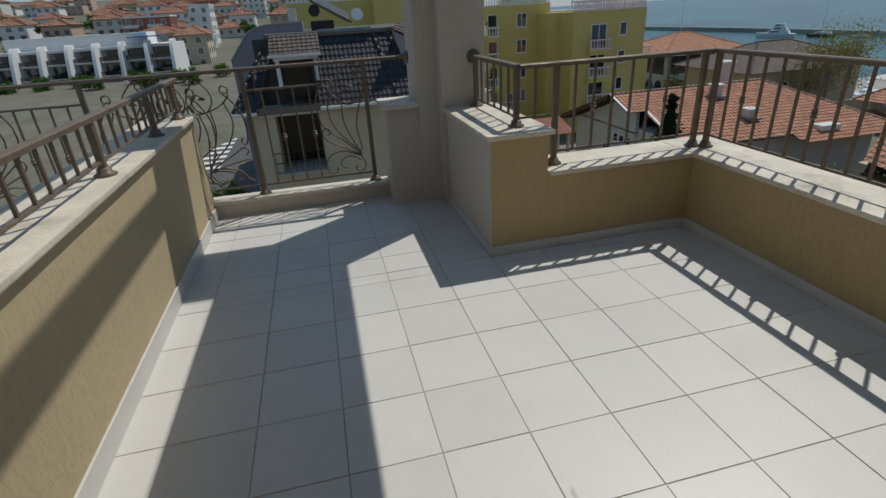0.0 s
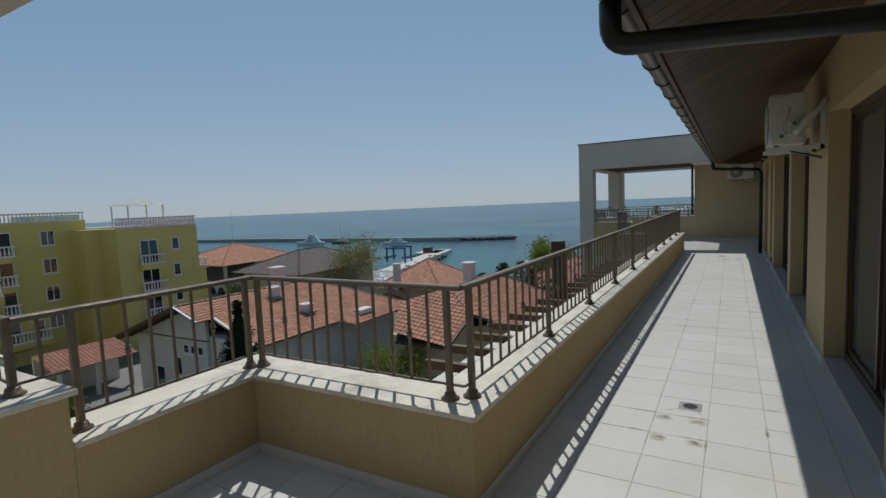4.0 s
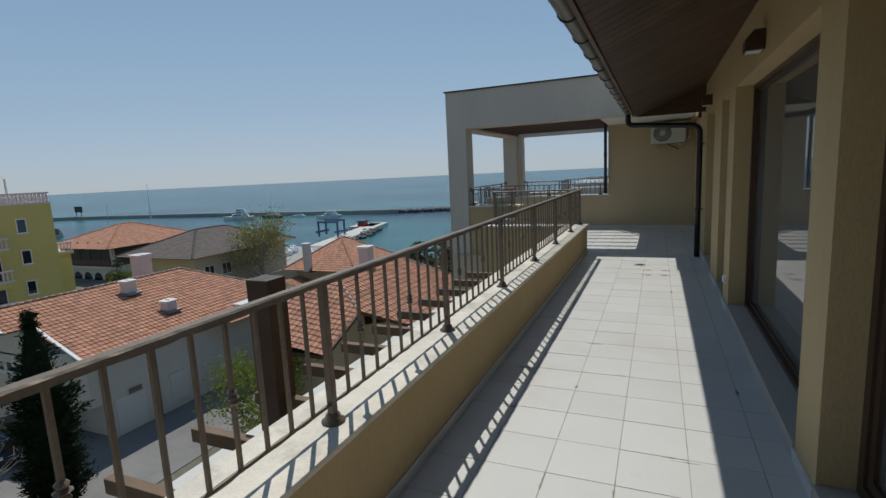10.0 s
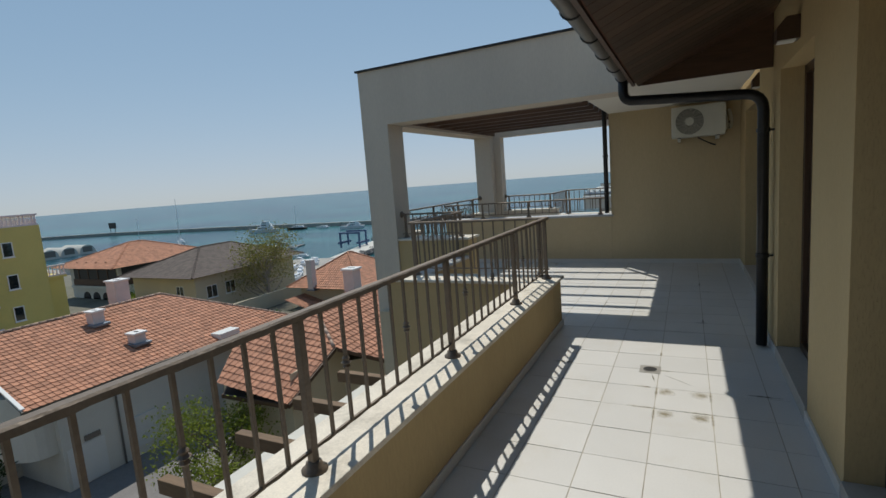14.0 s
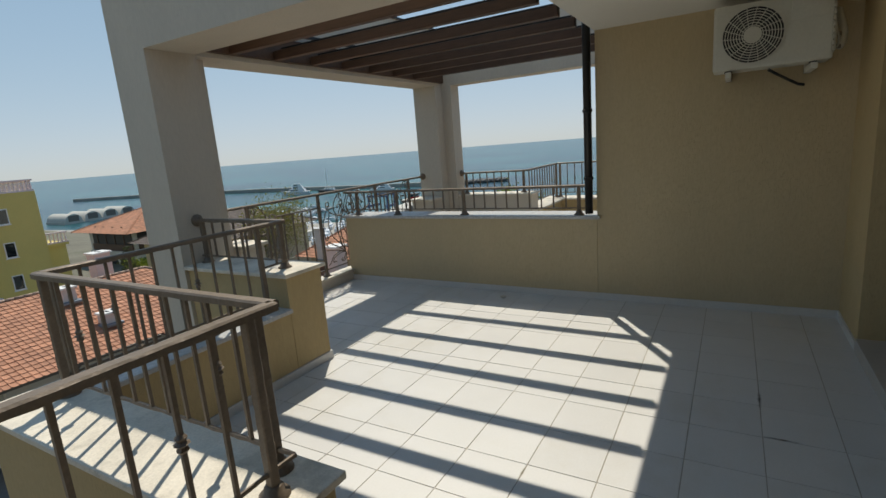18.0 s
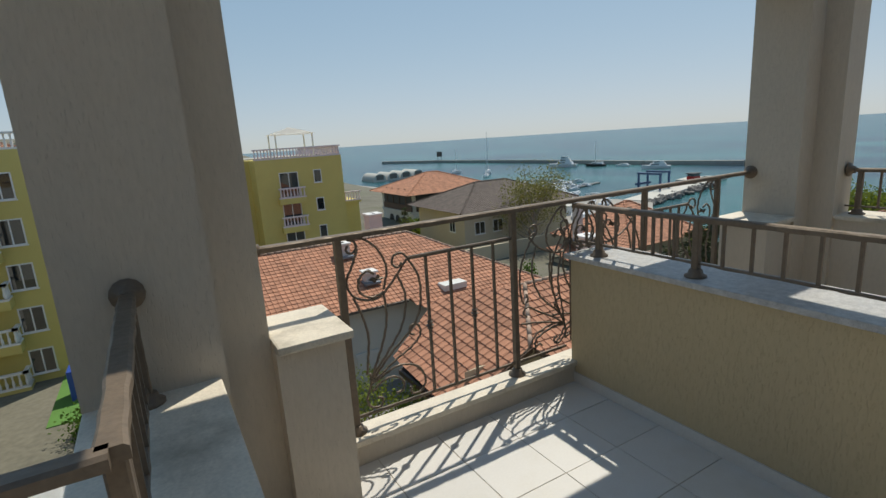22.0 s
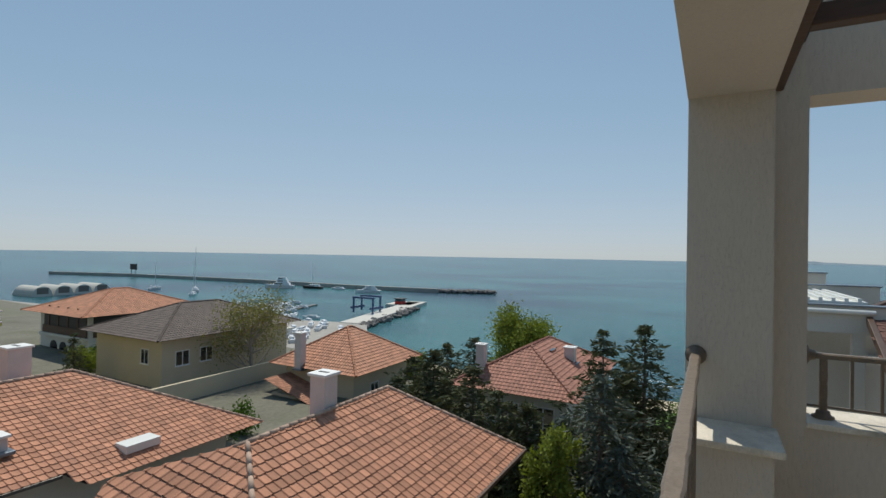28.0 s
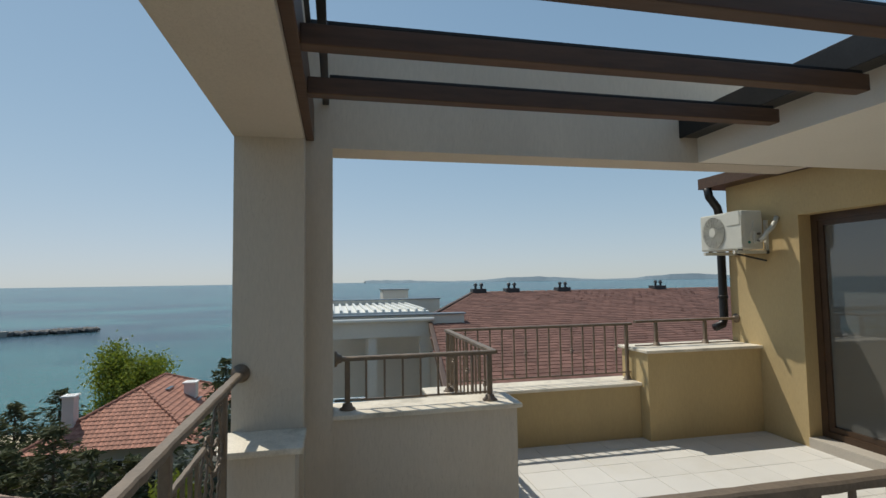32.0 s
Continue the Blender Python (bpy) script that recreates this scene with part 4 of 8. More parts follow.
def aircon(m, label):
    """Outdoor unit facing local +y, its back on the wall plane y = 0, base at z = 0."""
    t = thing("air_conditioner", label, "air conditioner", "outdoor units")
    W, D, H = 0.70, 0.26, 0.44
    y0 = 0.14
    part("casing", box(-W / 2, W / 2, y0, y0 + D, 0, H, 0.018), AC_WHITE, t, "white enamelled casing")
    fx, fz, fr = 0.11, 0.22, 0.185
    part("fan_shroud", add_cyl(bmesh.new(), (fx, y0 + D + 0.0015, fz), (fx, y0 + D + 0.004, fz), fr, n=32), DARKPLASTIC, t, "dark fan opening")
    g = bmesh.new()
    for k in range(9):
        rr = fr * (0.25 + 0.75 * k / 8)
        add_tube(g, [(fx + rr * math.cos(a), y0 + D + 0.012, fz + rr * math.sin(a)) for a in (2 * math.pi * j / 28 for j in range(29))], 0.0035, 4)
    part("fan_grille", g, AC_WHITE, t)
    g = bmesh.new()
    for j in range(18):
        a = 2 * math.pi * j / 18
        add_cyl(g, (fx + 0.05 * math.cos(a), y0 + D + 0.014, fz + 0.05 * math.sin(a)), (fx + fr * math.cos(a + 0.3), y0 + D + 0.014, fz + fr * math.sin(a + 0.3)), 0.003, n=4)
    part("grille_spiral", g, AC_WHITE, t)
    part("hub", add_cyl(bmesh.new(), (fx, y0 + D + 0.01, fz), (fx, y0 + D + 0.022, fz), 0.055, n=20), AC_WHITE, t)
    part("service_cover", box(-W / 2 + 0.03, -W / 2 + 0.24, y0 + D, y0 + D + 0.006, 0.28, 0.44, 0.003), AC_WHITE, t)
    part("side_handle", box(-W / 2 - 0.003, -W / 2 + 0.002, y0 + 0.07, y0 + 0.18, 0.355, 0.385, 0.001), DARKPLASTIC, t, "recessed dark grip")
    part("side_plate", box(-W / 2 - 0.006, -W / 2, y0 + 0.04, y0 + 0.23, 0.04, 0.40, 0.002), AC_WHITE, t)
    part("valve_block", box(-W / 2 - 0.03, -W / 2 - 0.006, y0 + 0.05, y0 + 0.13, 0.06, 0.20, 0.01), AC_WHITE, t)
    for z in (0.09, 0.17):
        part("valve", add_cyl(bmesh.new(), (-W / 2 - 0.06, y0 + 0.09, z), (-W / 2 - 0.02, y0 + 0.09, z), 0.014, n=8), GUTTER, t, "brass service valve")
    part("sticker", add_cyl(bmesh.new(), (-W / 2 - 0.0075, y0 + 0.18, 0.075), (-W / 2 - 0.006, y0 + 0.18, 0.075), 0.018, n=14), TEAL_DOT, t, "round teal sticker")
    part("cable", add_tube(bmesh.new(), [(-W / 2 - 0.01, y0 + 0.12, 0.32), (-W / 2 - 0.02, y0 + 0.14, 0.24), (-W / 2 - 0.03, y0 + 0.19, 0.15), (-W / 2 - 0.035, y0 + 0.17, 0.09), (-W / 2 - 0.035, y0 + 0.09, 0.08), (-W / 2 - 0.035, y0 + 0.05, 0.12)], 0.006, 6), AC_WHITE, t, "white looped cable", True)
    for j in range(9):
        part("edge_fin", box(-W / 2 - 0.004, -W / 2 + 0.012, y0 + D - 0.004, y0 + D + 0.012, 0.05 + 0.038 * j, 0.075 + 0.038 * j, 0.003), AC_WHITE, t)
    for s in (-1, 1):
        b = bmesh.new()
        x = s * 0.25
        add_box(b, x - 0.018, x + 0.018, 0.0, y0 + D + 0.03, -0.05, -0.012)
        add_box(b, x - 0.018, x + 0.018, 0.0, 0.03, -0.05, 0.34)
        part("bracket", b, AC_WHITE, t, "white wall bracket")
        part("foot", add_cyl(bmesh.new(), (x, y0 + D - 0.05, -0.012), (x, y0 + D - 0.05, 0.002), 0.025, n=10), DARKPLASTIC, t)
    hose = [(-W / 2 - 0.05, y0 + 0.09, 0.09), (-W / 2 - 0.07, y0 + 0.06, 0.11), (-W / 2 - 0.08, y0 + 0.02, 0.18), (-W / 2 - 0.08, y0 - 0.05, 0.24), (-W / 2 - 0.07, y0 - 0.10, 0.31), (-W / 2 - 0.06, 0.01, 0.36)]
    part("insulated_pipe", add_tube(bmesh.new(), hose, 0.026, 10), AC_WHITE, t, "white insulated pipe", True)
    part("drain_pipe", add_tube(bmesh.new(), [(0.0, y0 + 0.1, -0.01), (-0.06, y0 + 0.08, -0.05), (-0.2, 0.03, -0.12), (-0.24, 0.02, -0.13)], 0.011, 6), DARKPLASTIC, t)
    t.matrix_basis = m
    return t


aircon(pose(5.96, Y_HOUSE, 1.94, 0, 0, 0), "white air conditioner outdoor unit on wall brackets under the eave")
aircon(pose(DIV_R, -0.13, 1.925, 0, 0, 90), "white air conditioner outdoor unit on the dividing wall")
aircon(pose(22.13, Y_HOUSE, 1.87, 0, 0, 0) @ Matrix.Diagonal((0.82, 0.95, 0.88, 1)), "white air conditioner outdoor unit on the neighbour's wall")

# ---- small things on the floor and walls ----
STEEL = material("brushed_steel", (0.45, 0.43, 0.40), 0.4, metal=0.7, vary=0.2, scale=12, bump=0.1)
for x, y in ((4.12, 0.35), (13.95, 0.29)):
    dr = thing("floor_drain", "square steel floor drain with a round dark grate", "drain", "floor drains")
    part("plate", box(x - 0.075, x + 0.075, y - 0.075, y + 0.075, 0.0006, 0.003, 0.001), STEEL, dr)
    part("rim", add_lathe(bmesh.new(), [(0.056, 0.003), (0.056, 0.005), (0.050, 0.005), (0.050, 0.0035)], (x, y, 0), 20), STEEL, dr)
    part("grate", add_cyl(bmesh.new(), (x, y, 0.0032), (x, y, 0.0042), 0.050, n=20), DARKPLASTIC, dr)
    for k in range(3):
        part("slot", box(x - 0.03, x + 0.03, y - 0.028 + 0.022 * k, y - 0.020 + 0.022 * k, 0.0042, 0.0048), BLACKPIPE, dr)

# dirt washed into the joints
GRIME = bpy.data.materials.new("joint_grime")
GRIME.use_nodes = True
nt = GRIME.node_tree
bs = nt.nodes["Principled BSDF"]
bs.inputs["Base Color"].default_value = (0.17, 0.14, 0.075, 1)
bs.inputs["Roughness"].default_value = 0.9
tc = nt.nodes.new("ShaderNodeTexCoord")
mp = nt.nodes.new("ShaderNodeMapping")
mp.inputs["Location"].default_value = (-1, -1, 0)
mp.inputs["Scale"].default_value = (2, 2, 0)
gr = nt.nodes.new("ShaderNodeTexGradient")
gr.gradient_type = 'SPHERICAL'
geo = nt.nodes.new("ShaderNodeNewGeometry")
no = nt.nodes.new("ShaderNodeTexNoise")
no.inputs["Scale"].default_value = 22
no.inputs["Detail"].default_value = 5
mu = nt.nodes.new("ShaderNodeMath")
mu.operation = 'MULTIPLY'
rm = nt.nodes.new("ShaderNodeMapRange")
rm.inputs["From Min"].default_value = 0.16
rm.inputs["From Max"].default_value = 0.55
rm.inputs["To Max"].default_value = 0.85
nt.links.new(tc.outputs["Generated"], mp.inputs["Vector"])
nt.links.new(mp.outputs["Vector"], gr.inputs["Vector"])
nt.links.new(geo.outputs["Position"], no.inputs["Vector"])
nt.links.new(gr.outputs["Fac"], mu.inputs[0])
nt.links.new(no.outputs["Fac"], mu.inputs[1])
nt.links.new(mu.outputs["Value"], rm.inputs["Value"])
nt.links.new(rm.outputs["Result"], bs.inputs["Alpha"])
bm = bmesh.new()
bm.faces.new([bm.verts.new(c) for c in ((-0.5, -0.5, 0), (0.5, -0.5, 0), (0.5, 0.5, 0), (-0.5, 0.5, 0))])
SMEAR = mesh_of("dirt_smear", bm, GRIME)
grime = setting("floor_grime", box(13.30, 13.304, 0.5, 0.504, -0.004, -0.003), GROUT, "brown dirt washed into the tile joints", "dirt")


def smear(x, y, w, d, turn=0.0):
    o = piece("dirt_smear", SMEAR, grime, pose(x, y, 0.0012, 0, 0, turn) @ Matrix.Diagonal((w, d, 1, 1)))
    o.visible_shadow = False


def joint(v, g0):
    return g0 + PITCH * round((v - g0) / PITCH)


rs = random.Random(9)
for x, y in ((4.12, 0.35), (13.95, 0.29)):
    xa, ya0 = joint(x - 0.3, TILE_X0), joint(y - 0.25, TILE_Y0)
    xb, yb0 = xa - PITCH, ya0 + PITCH
    for px in (xa, xb):
        for py in (ya0, yb0):
            smear(px - 0.07, py, 0.34, 0.035)
            smear(px, py + 0.07, 0.045, 0.36)
            smear(px - 0.06, py + (0.06 if py == ya0 else -0.06), 0.2, 0.2)
    smear(0.5 * (x + xa), 0.5 * (y + ya0), 0.62 * math.dist((x, y), (xa, ya0)) + 0.1, 0.02, math.degrees(math.atan2(y - ya0, x - xa)))
    smear(0.5 * (x + xa), 0.5 * (y + yb0), 0.62 * math.dist((x, y), (xa, yb0)) + 0.1, 0.02, math.degrees(math.atan2(y - yb0, x - xa)))
for k, (px, py) in enumerate(((0.66, 0.84), (0.66, 0.45), (0.3, 0.84), (1.1, 0.45))):
    smear(joint(px, TILE_X0), joint(py, TILE_Y0) + 0.05, 0.05, 0.4)
    smear(joint(px, TILE_X0) + 0.06, joint(py, TILE_Y0), 0.3, 0.05)
for k in range(46):
    px, py = joint(rs.uniform(0.2, 17.5), TILE_X0), joint(rs.uniform(-0.3, 1.0), TILE_Y0)
    if k % 3:
        smear(px + rs.uniform(-0.03, 0.03), py + rs.uniform(-0.08, 0.08), rs.uniform(0.02, 0.05), rs.uniform(0.12, 0.34))
    else:
        smear(px + rs.uniform(-0.08, 0.08), py, rs.uniform(0.12, 0.34), rs.uniform(0.02, 0.045))
lit = thing("paper_scrap", "crumpled pale paper scrap on the tiles by the parapet", "litter")
bm = bmesh.new()
bmesh.ops.create_icosphere(bm, subdivisions=2, radius=0.03)
for v in bm.verts:
    v.co *= rs.uniform(0.6, 1.2)
    v.co.z *= 0.45
bmesh.ops.translate(bm, verts=bm.verts, vec=(18.40, 2.05, 0.012))
part("paper", bm, CREAM, lit)

# ---- the neighbour's house wall on the far side of the divider ----
setting("wall_neighbour_pier", box(21.57, 22.45, Y_BACK, Y_HOUSE, -0.3, 2.6), OCHRE, "ochre plastered neighbour wall", "wall")
setting("wall_neighbour_lintel", box(DIV_R + 0.3, 21.57, Y_BACK, Y_HOUSE, HEAD, 2.6), OCHRE, "ochre plastered wall above the door", "wall")
setting("wall_neighbour_end", box(22.13, 22.45, -6.0, Y_BACK, -3.0, 2.6), OCHRE, "ochre plastered end wall", "wall")
setting("wall_neighbour_room", box(DIV_R + 0.3, 22.2, -4.3, -4.15, -0.3, 2.6), ROOM, "plain room wall", "wall")
setting("floor_neighbour_room", box(DIV_R + 0.3, 22.2, -4.15, Y_BACK, -0.1, 0.05), DOORWOOD, "dark room floor", "floor")
setting("ceiling_neighbour", box(DIV_R + 0.3, 22.62, -6.0, -0.38, 2.6, 2.72), DARKWOOD, "dark timber neighbour eave above the wall", "eave")
glazed_door(DIV_R + 0.55, 21.57, 2, "neighbour")
p = thing("downpipe", "black downpipe at the neighbour's wall corner", "downpipe", "downpipes")
part("pipe", add_tube(bmesh.new(), [(22.50, -0.40, 2.60), (22.50, -0.42, 2.50), (22.50, -0.52, 2.38), (22.50, -0.545, 2.28), (22.50, -0.545, 1.14), (22.50, -0.52, 1.06), (22.50, -0.42, 1.03)], 0.045, 12), BLACKPIPE, p, smooth=True)
for z in (1.9, 1.35):
    part("clip", add_lathe(bmesh.new(), [(0.049, z), (0.054, z + 0.004), (0.054, z + 0.03), (0.049, z + 0.034)], (22.50, -0.545, 0), 12), BLACKPIPE, p)
sock = thing("wall_socket", "white square outdoor wall socket low on the pier", "socket")
part("plate", box(11.66, 11.75, Y_HOUSE, Y_HOUSE + 0.012, 0.26, 0.35, 0.004), WHITEMETAL, sock)
part("flap", box(11.672, 11.738, Y_HOUSE + 0.012, Y_HOUSE + 0.03, 0.272, 0.338, 0.006), WHITEMETAL, sock)

# ---- sea, ground, distance ----
SEA = -28.0
WATER = bpy.data.materials.new("sea_water")
WATER.use_nodes = True
wnt = WATER.node_tree
wb = wnt.nodes["Principled BSDF"]
wb.inputs["Base Color"].default_value = (0.012, 0.085, 0.095, 1)
wb.inputs["Roughness"].default_value = 0.22
wb.inputs["IOR"].default_value = 1.33
geo = wnt.nodes.new("ShaderNodeNewGeometry")
mpn = wnt.nodes.new("ShaderNodeMapping")
mpn.inputs["Scale"].default_value = (0.25, 0.12, 1)
mpn.inputs["Rotation"].default_value = (0, 0, 0.5)
wnt.links.new(geo.outputs["Position"], mpn.inputs["Vector"])
wav = wnt.nodes.new("ShaderNodeTexNoise")
wav.inputs["Scale"].default_value = 1.0
wav.inputs["Detail"].default_value = 7
wav.inputs["Roughness"].default_value = 0.65
wnt.links.new(mpn.outputs[0], wav.inputs["Vector"])
wbp = wnt.nodes.new("ShaderNodeBump")
wbp.inputs["Strength"].default_value = 0.8
wbp.inputs["Distance"].default_value = 0.8
wnt.links.new(wav.outputs["Fac"], wbp.inputs["Height"])
wnt.links.new(wbp.outputs[0], wb.inputs["Normal"])
big = wnt.nodes.new("ShaderNodeTexNoise")
big.inputs["Scale"].default_value = 0.06
big.inputs["Detail"].default_value = 5
wnt.links.new(mpn.outputs[0], big.inputs["Vector"])
mxw = wnt.nodes.new("ShaderNodeMix")
mxw.data_type = "RGBA"
mxw.inputs["A"].default_value = (0.006, 0.040, 0.066, 1)
mxw.inputs["B"].default_value = (0.024, 0.135, 0.140, 1)
streak = wnt.nodes.new("ShaderNodeMapRange")
streak.inputs["From Min"].default_value = 0.36
streak.inputs["From Max"].default_value = 0.64
wnt.links.new(big.outputs["Fac"], streak.inputs["Value"])
wnt.links.new(streak.outputs["Result"], mxw.inputs["Factor"])
wnt.links.new(mxw.outputs["Result"], wb.inputs["Base Color"])
bm = bmesh.new()
vs = [bm.verts.new(p) for p in ((60, -4200, SEA), (4900, -4200, SEA), (4900, 4900, SEA), (60, 4900, SEA))]
bm.faces.new(vs)
setting("water", bm, WATER, "blue-green sea with small waves", "sea")

GRASSY = material("mixed_ground", (0.16, 0.15, 0.115), 0.95, vary=0.35, scale=0.25, fine=3.0, bump=0.4, bump_dist=0.05, stain=(0.08, 0.10, 0.04), stain_scale=0.06, stain_amount=0.8, space="World")
ASPHALT = material("asphalt", (0.10, 0.10, 0.10), 0.9, vary=0.2, scale=0.6, fine=20, bump=0.3, stain=(0.16, 0.155, 0.14), stain_scale=0.25, stain_amount=0.6, space="World")
CONCRETE = material("concrete", (0.40, 0.38, 0.35), 0.85, vary=0.15, scale=0.6, fine=12, bump=0.2, stain=(0.28, 0.26, 0.23), stain_scale=0.3, stain_amount=0.5, space="World")


def ground_z(x, y):
    shore = 143 + 6 * math.tanh((y - 90) / 60)
    t = min(1.0, max(0.0, (x - 55) / (shore - 55)))
    z = -11.0 - 17.4 * (t * t * (3 - 2 * t)) ** 0.8
    if x < 55:
        z = -11.0 + max(0, -x - 10) * 0.03
    if y > 55:
        z += (min(90, y - 55) * 0.012 + min(34, max(0, y - 165) * 0.075)) * (1 - t)
    return z


bm = bmesh.new()
xs = [-4000, -1500, -600, -300, -160, -90, -60, -40, -25, -10, 0, 10, 20, 30, 40, 50] + [55 + 4 * k for k in range(28)]
ys = [-4000, -1500, -500, -200, -100, -50, -25, -10, 0, 10, 20, 30, 40, 50, 60, 75, 90, 110, 140, 180, 240, 320, 420, 600, 1000, 2000, 4000]
grid = [[bm.verts.new((x, y, ground_z(x, y) if abs(y) < 3000 else -5)) for y in ys] for x in xs]
for i in range(len(xs) - 1):
    for j in range(len(ys) - 1):
        bm.faces.new((grid[i][j], grid[i + 1][j], grid[i + 1][j + 1], grid[i][j + 1]))
setting("ground", bm, GRASSY, "dry grass and earth sloping down to the shore", "ground", True)


# ---- roofs of curved tiles ----
def roof_tiles(origin, along, up, length, height, trim_lo=0.0, trim_hi=0.0, tw=0.30, th=0.36, amp=0.03, seed=1):
    """Courses of curved tiles on a sloping face: origin at the lower eave corner, along the eave, up the slope.
    trim_lo and trim_hi: how far the face narrows from the eave to the top at the start and at the end."""
    o, a, u = Vector(origin), Vector(along).normalized(), Vector(up).normalized()
    nrm = a.cross(u).normalized()
    if nrm.z < 0:
        nrm = -nrm
    rr = random.Random(seed)
    verts, faces = [], []
    rows = int(height / th)
    for j in range(rows + 1):
        v0, v1 = j * th, min(height, (j + 1) * th + 0.04)
        if v1 <= v0:
            continue
        lo = trim_lo * (v0 / height)
        hi = length - trim_hi * (v0 / height)
        lo1, hi1 = trim_lo * (v1 / height), length - trim_hi * (v1 / height)
        k0, k1 = int(math.floor(lo / tw)), int(math.ceil(hi / tw))
        for k in range(k0, k1):
            s0, s1 = k * tw, (k + 1) * tw
            base = len(verts)
            jog = rr.uniform(-0.008, 0.008)
            for v, lift, l, h in ((v0 - 0.02, 0.05 * th / 0.36, lo, hi), (v1, 0.010, lo1, hi1)):
                for q in range(6):
                    f = q / 5
                    s = min(max(s0 + (s1 - s0) * f, l), h)
                    wave = amp * (math.sin(math.pi * min(1.0, f / 0.62)) if f < 0.62 else -0.45 * math.sin(math.pi * (f - 0.62) / 0.38))
                    verts.append(tuple(o + a * s + u * (v + jog) + nrm * (lift + wave)))
            for q in range(5):
                faces.append((base + q, base + q + 1, base + 7 + q, base + 6 + q))
            faces.append((base, base + 1, base + 2, base + 3))
    me = bpy.data.meshes.new("roof_tiles")
    me.from_pydata(verts, [], faces)
    me.update()
    for p in me.polygons:
        p.use_smooth = True
    return me


TERRA = material("terracotta_tiles", (0.46, 0.216, 0.13), 0.8, vary=0.2, scale=1.2, fine=25, bump=0.2, stain=(0.38, 0.19, 0.13), stain_scale=0.7, stain_amount=0.5, per_island=0.2, space="World")
TERRA_RED = material("red_roof_tiles", (0.33, 0.145, 0.10), 0.75, vary=0.2, scale=1.2, fine=25, bump=0.2, per_island=0.18, space="World")
DARKTILE = material("dark_roof_tiles", (0.10, 0.075, 0.065), 0.7, vary=0.2, scale=1.0, fine=20, bump=0.3, per_island=0.25, space="World")
BLACKTILE = material("black_roof_tiles", (0.035, 0.034, 0.036), 0.45, vary=0.2, scale=1.0, fine=20, bump=0.2, per_island=0.3, space="World")
RENDER_W = material("white_render", (0.62, 0.60, 0.54), 0.9, vary=0.08, scale=0.6, fine=20, bump=0.15, stain=(0.45, 0.42, 0.36), stain_scale=0.3, stain_amount=0.45, space="World")
RENDER_B = material("beige_render", (0.55, 0.47, 0.34), 0.9, vary=0.08, scale=0.6, fine=20, bump=0.15, stain=(0.42, 0.36, 0.27), stain_scale=0.3, stain_amount=0.4, space="World")
RENDER_Y = material("yellow_render", (0.59, 0.49, 0.17), 0.9, vary=0.07, scale=0.4, fine=15, bump=0.1, stain=(0.50, 0.42, 0.15), stain_scale=0.15, stain_amount=0.5, space="World")
WHITE_TRIM = material("white_masonry", (0.75, 0.74, 0.72), 0.7, vary=0.06, scale=1.0, bump=0.05)
FARGLASS = glass_material("far_window_glass", (0.015, 0.02, 0.025), 0.0)


# Dark roof underside; its colour also deepens the shade lines between tile courses.
DARK_DECK = material("dark_roof_deck", (0.055, 0.042, 0.036), 0.9, vary=0.3, scale=2, bump=0.2, space="World")


def tile_face(parent, mat, origin, along, up, length, height, lo=0.0, hi=0.0, seed=1, tw=0.30, th=0.36):
    me = roof_tiles(origin, along, up, length, height, lo, hi, tw, th, 0.028 * tw / 0.3, seed)
    me.materials.append(mat)
    ob = new("roof_tiles", me)
    ob.parent = parent
    return tagged(ob, kind="stuff")


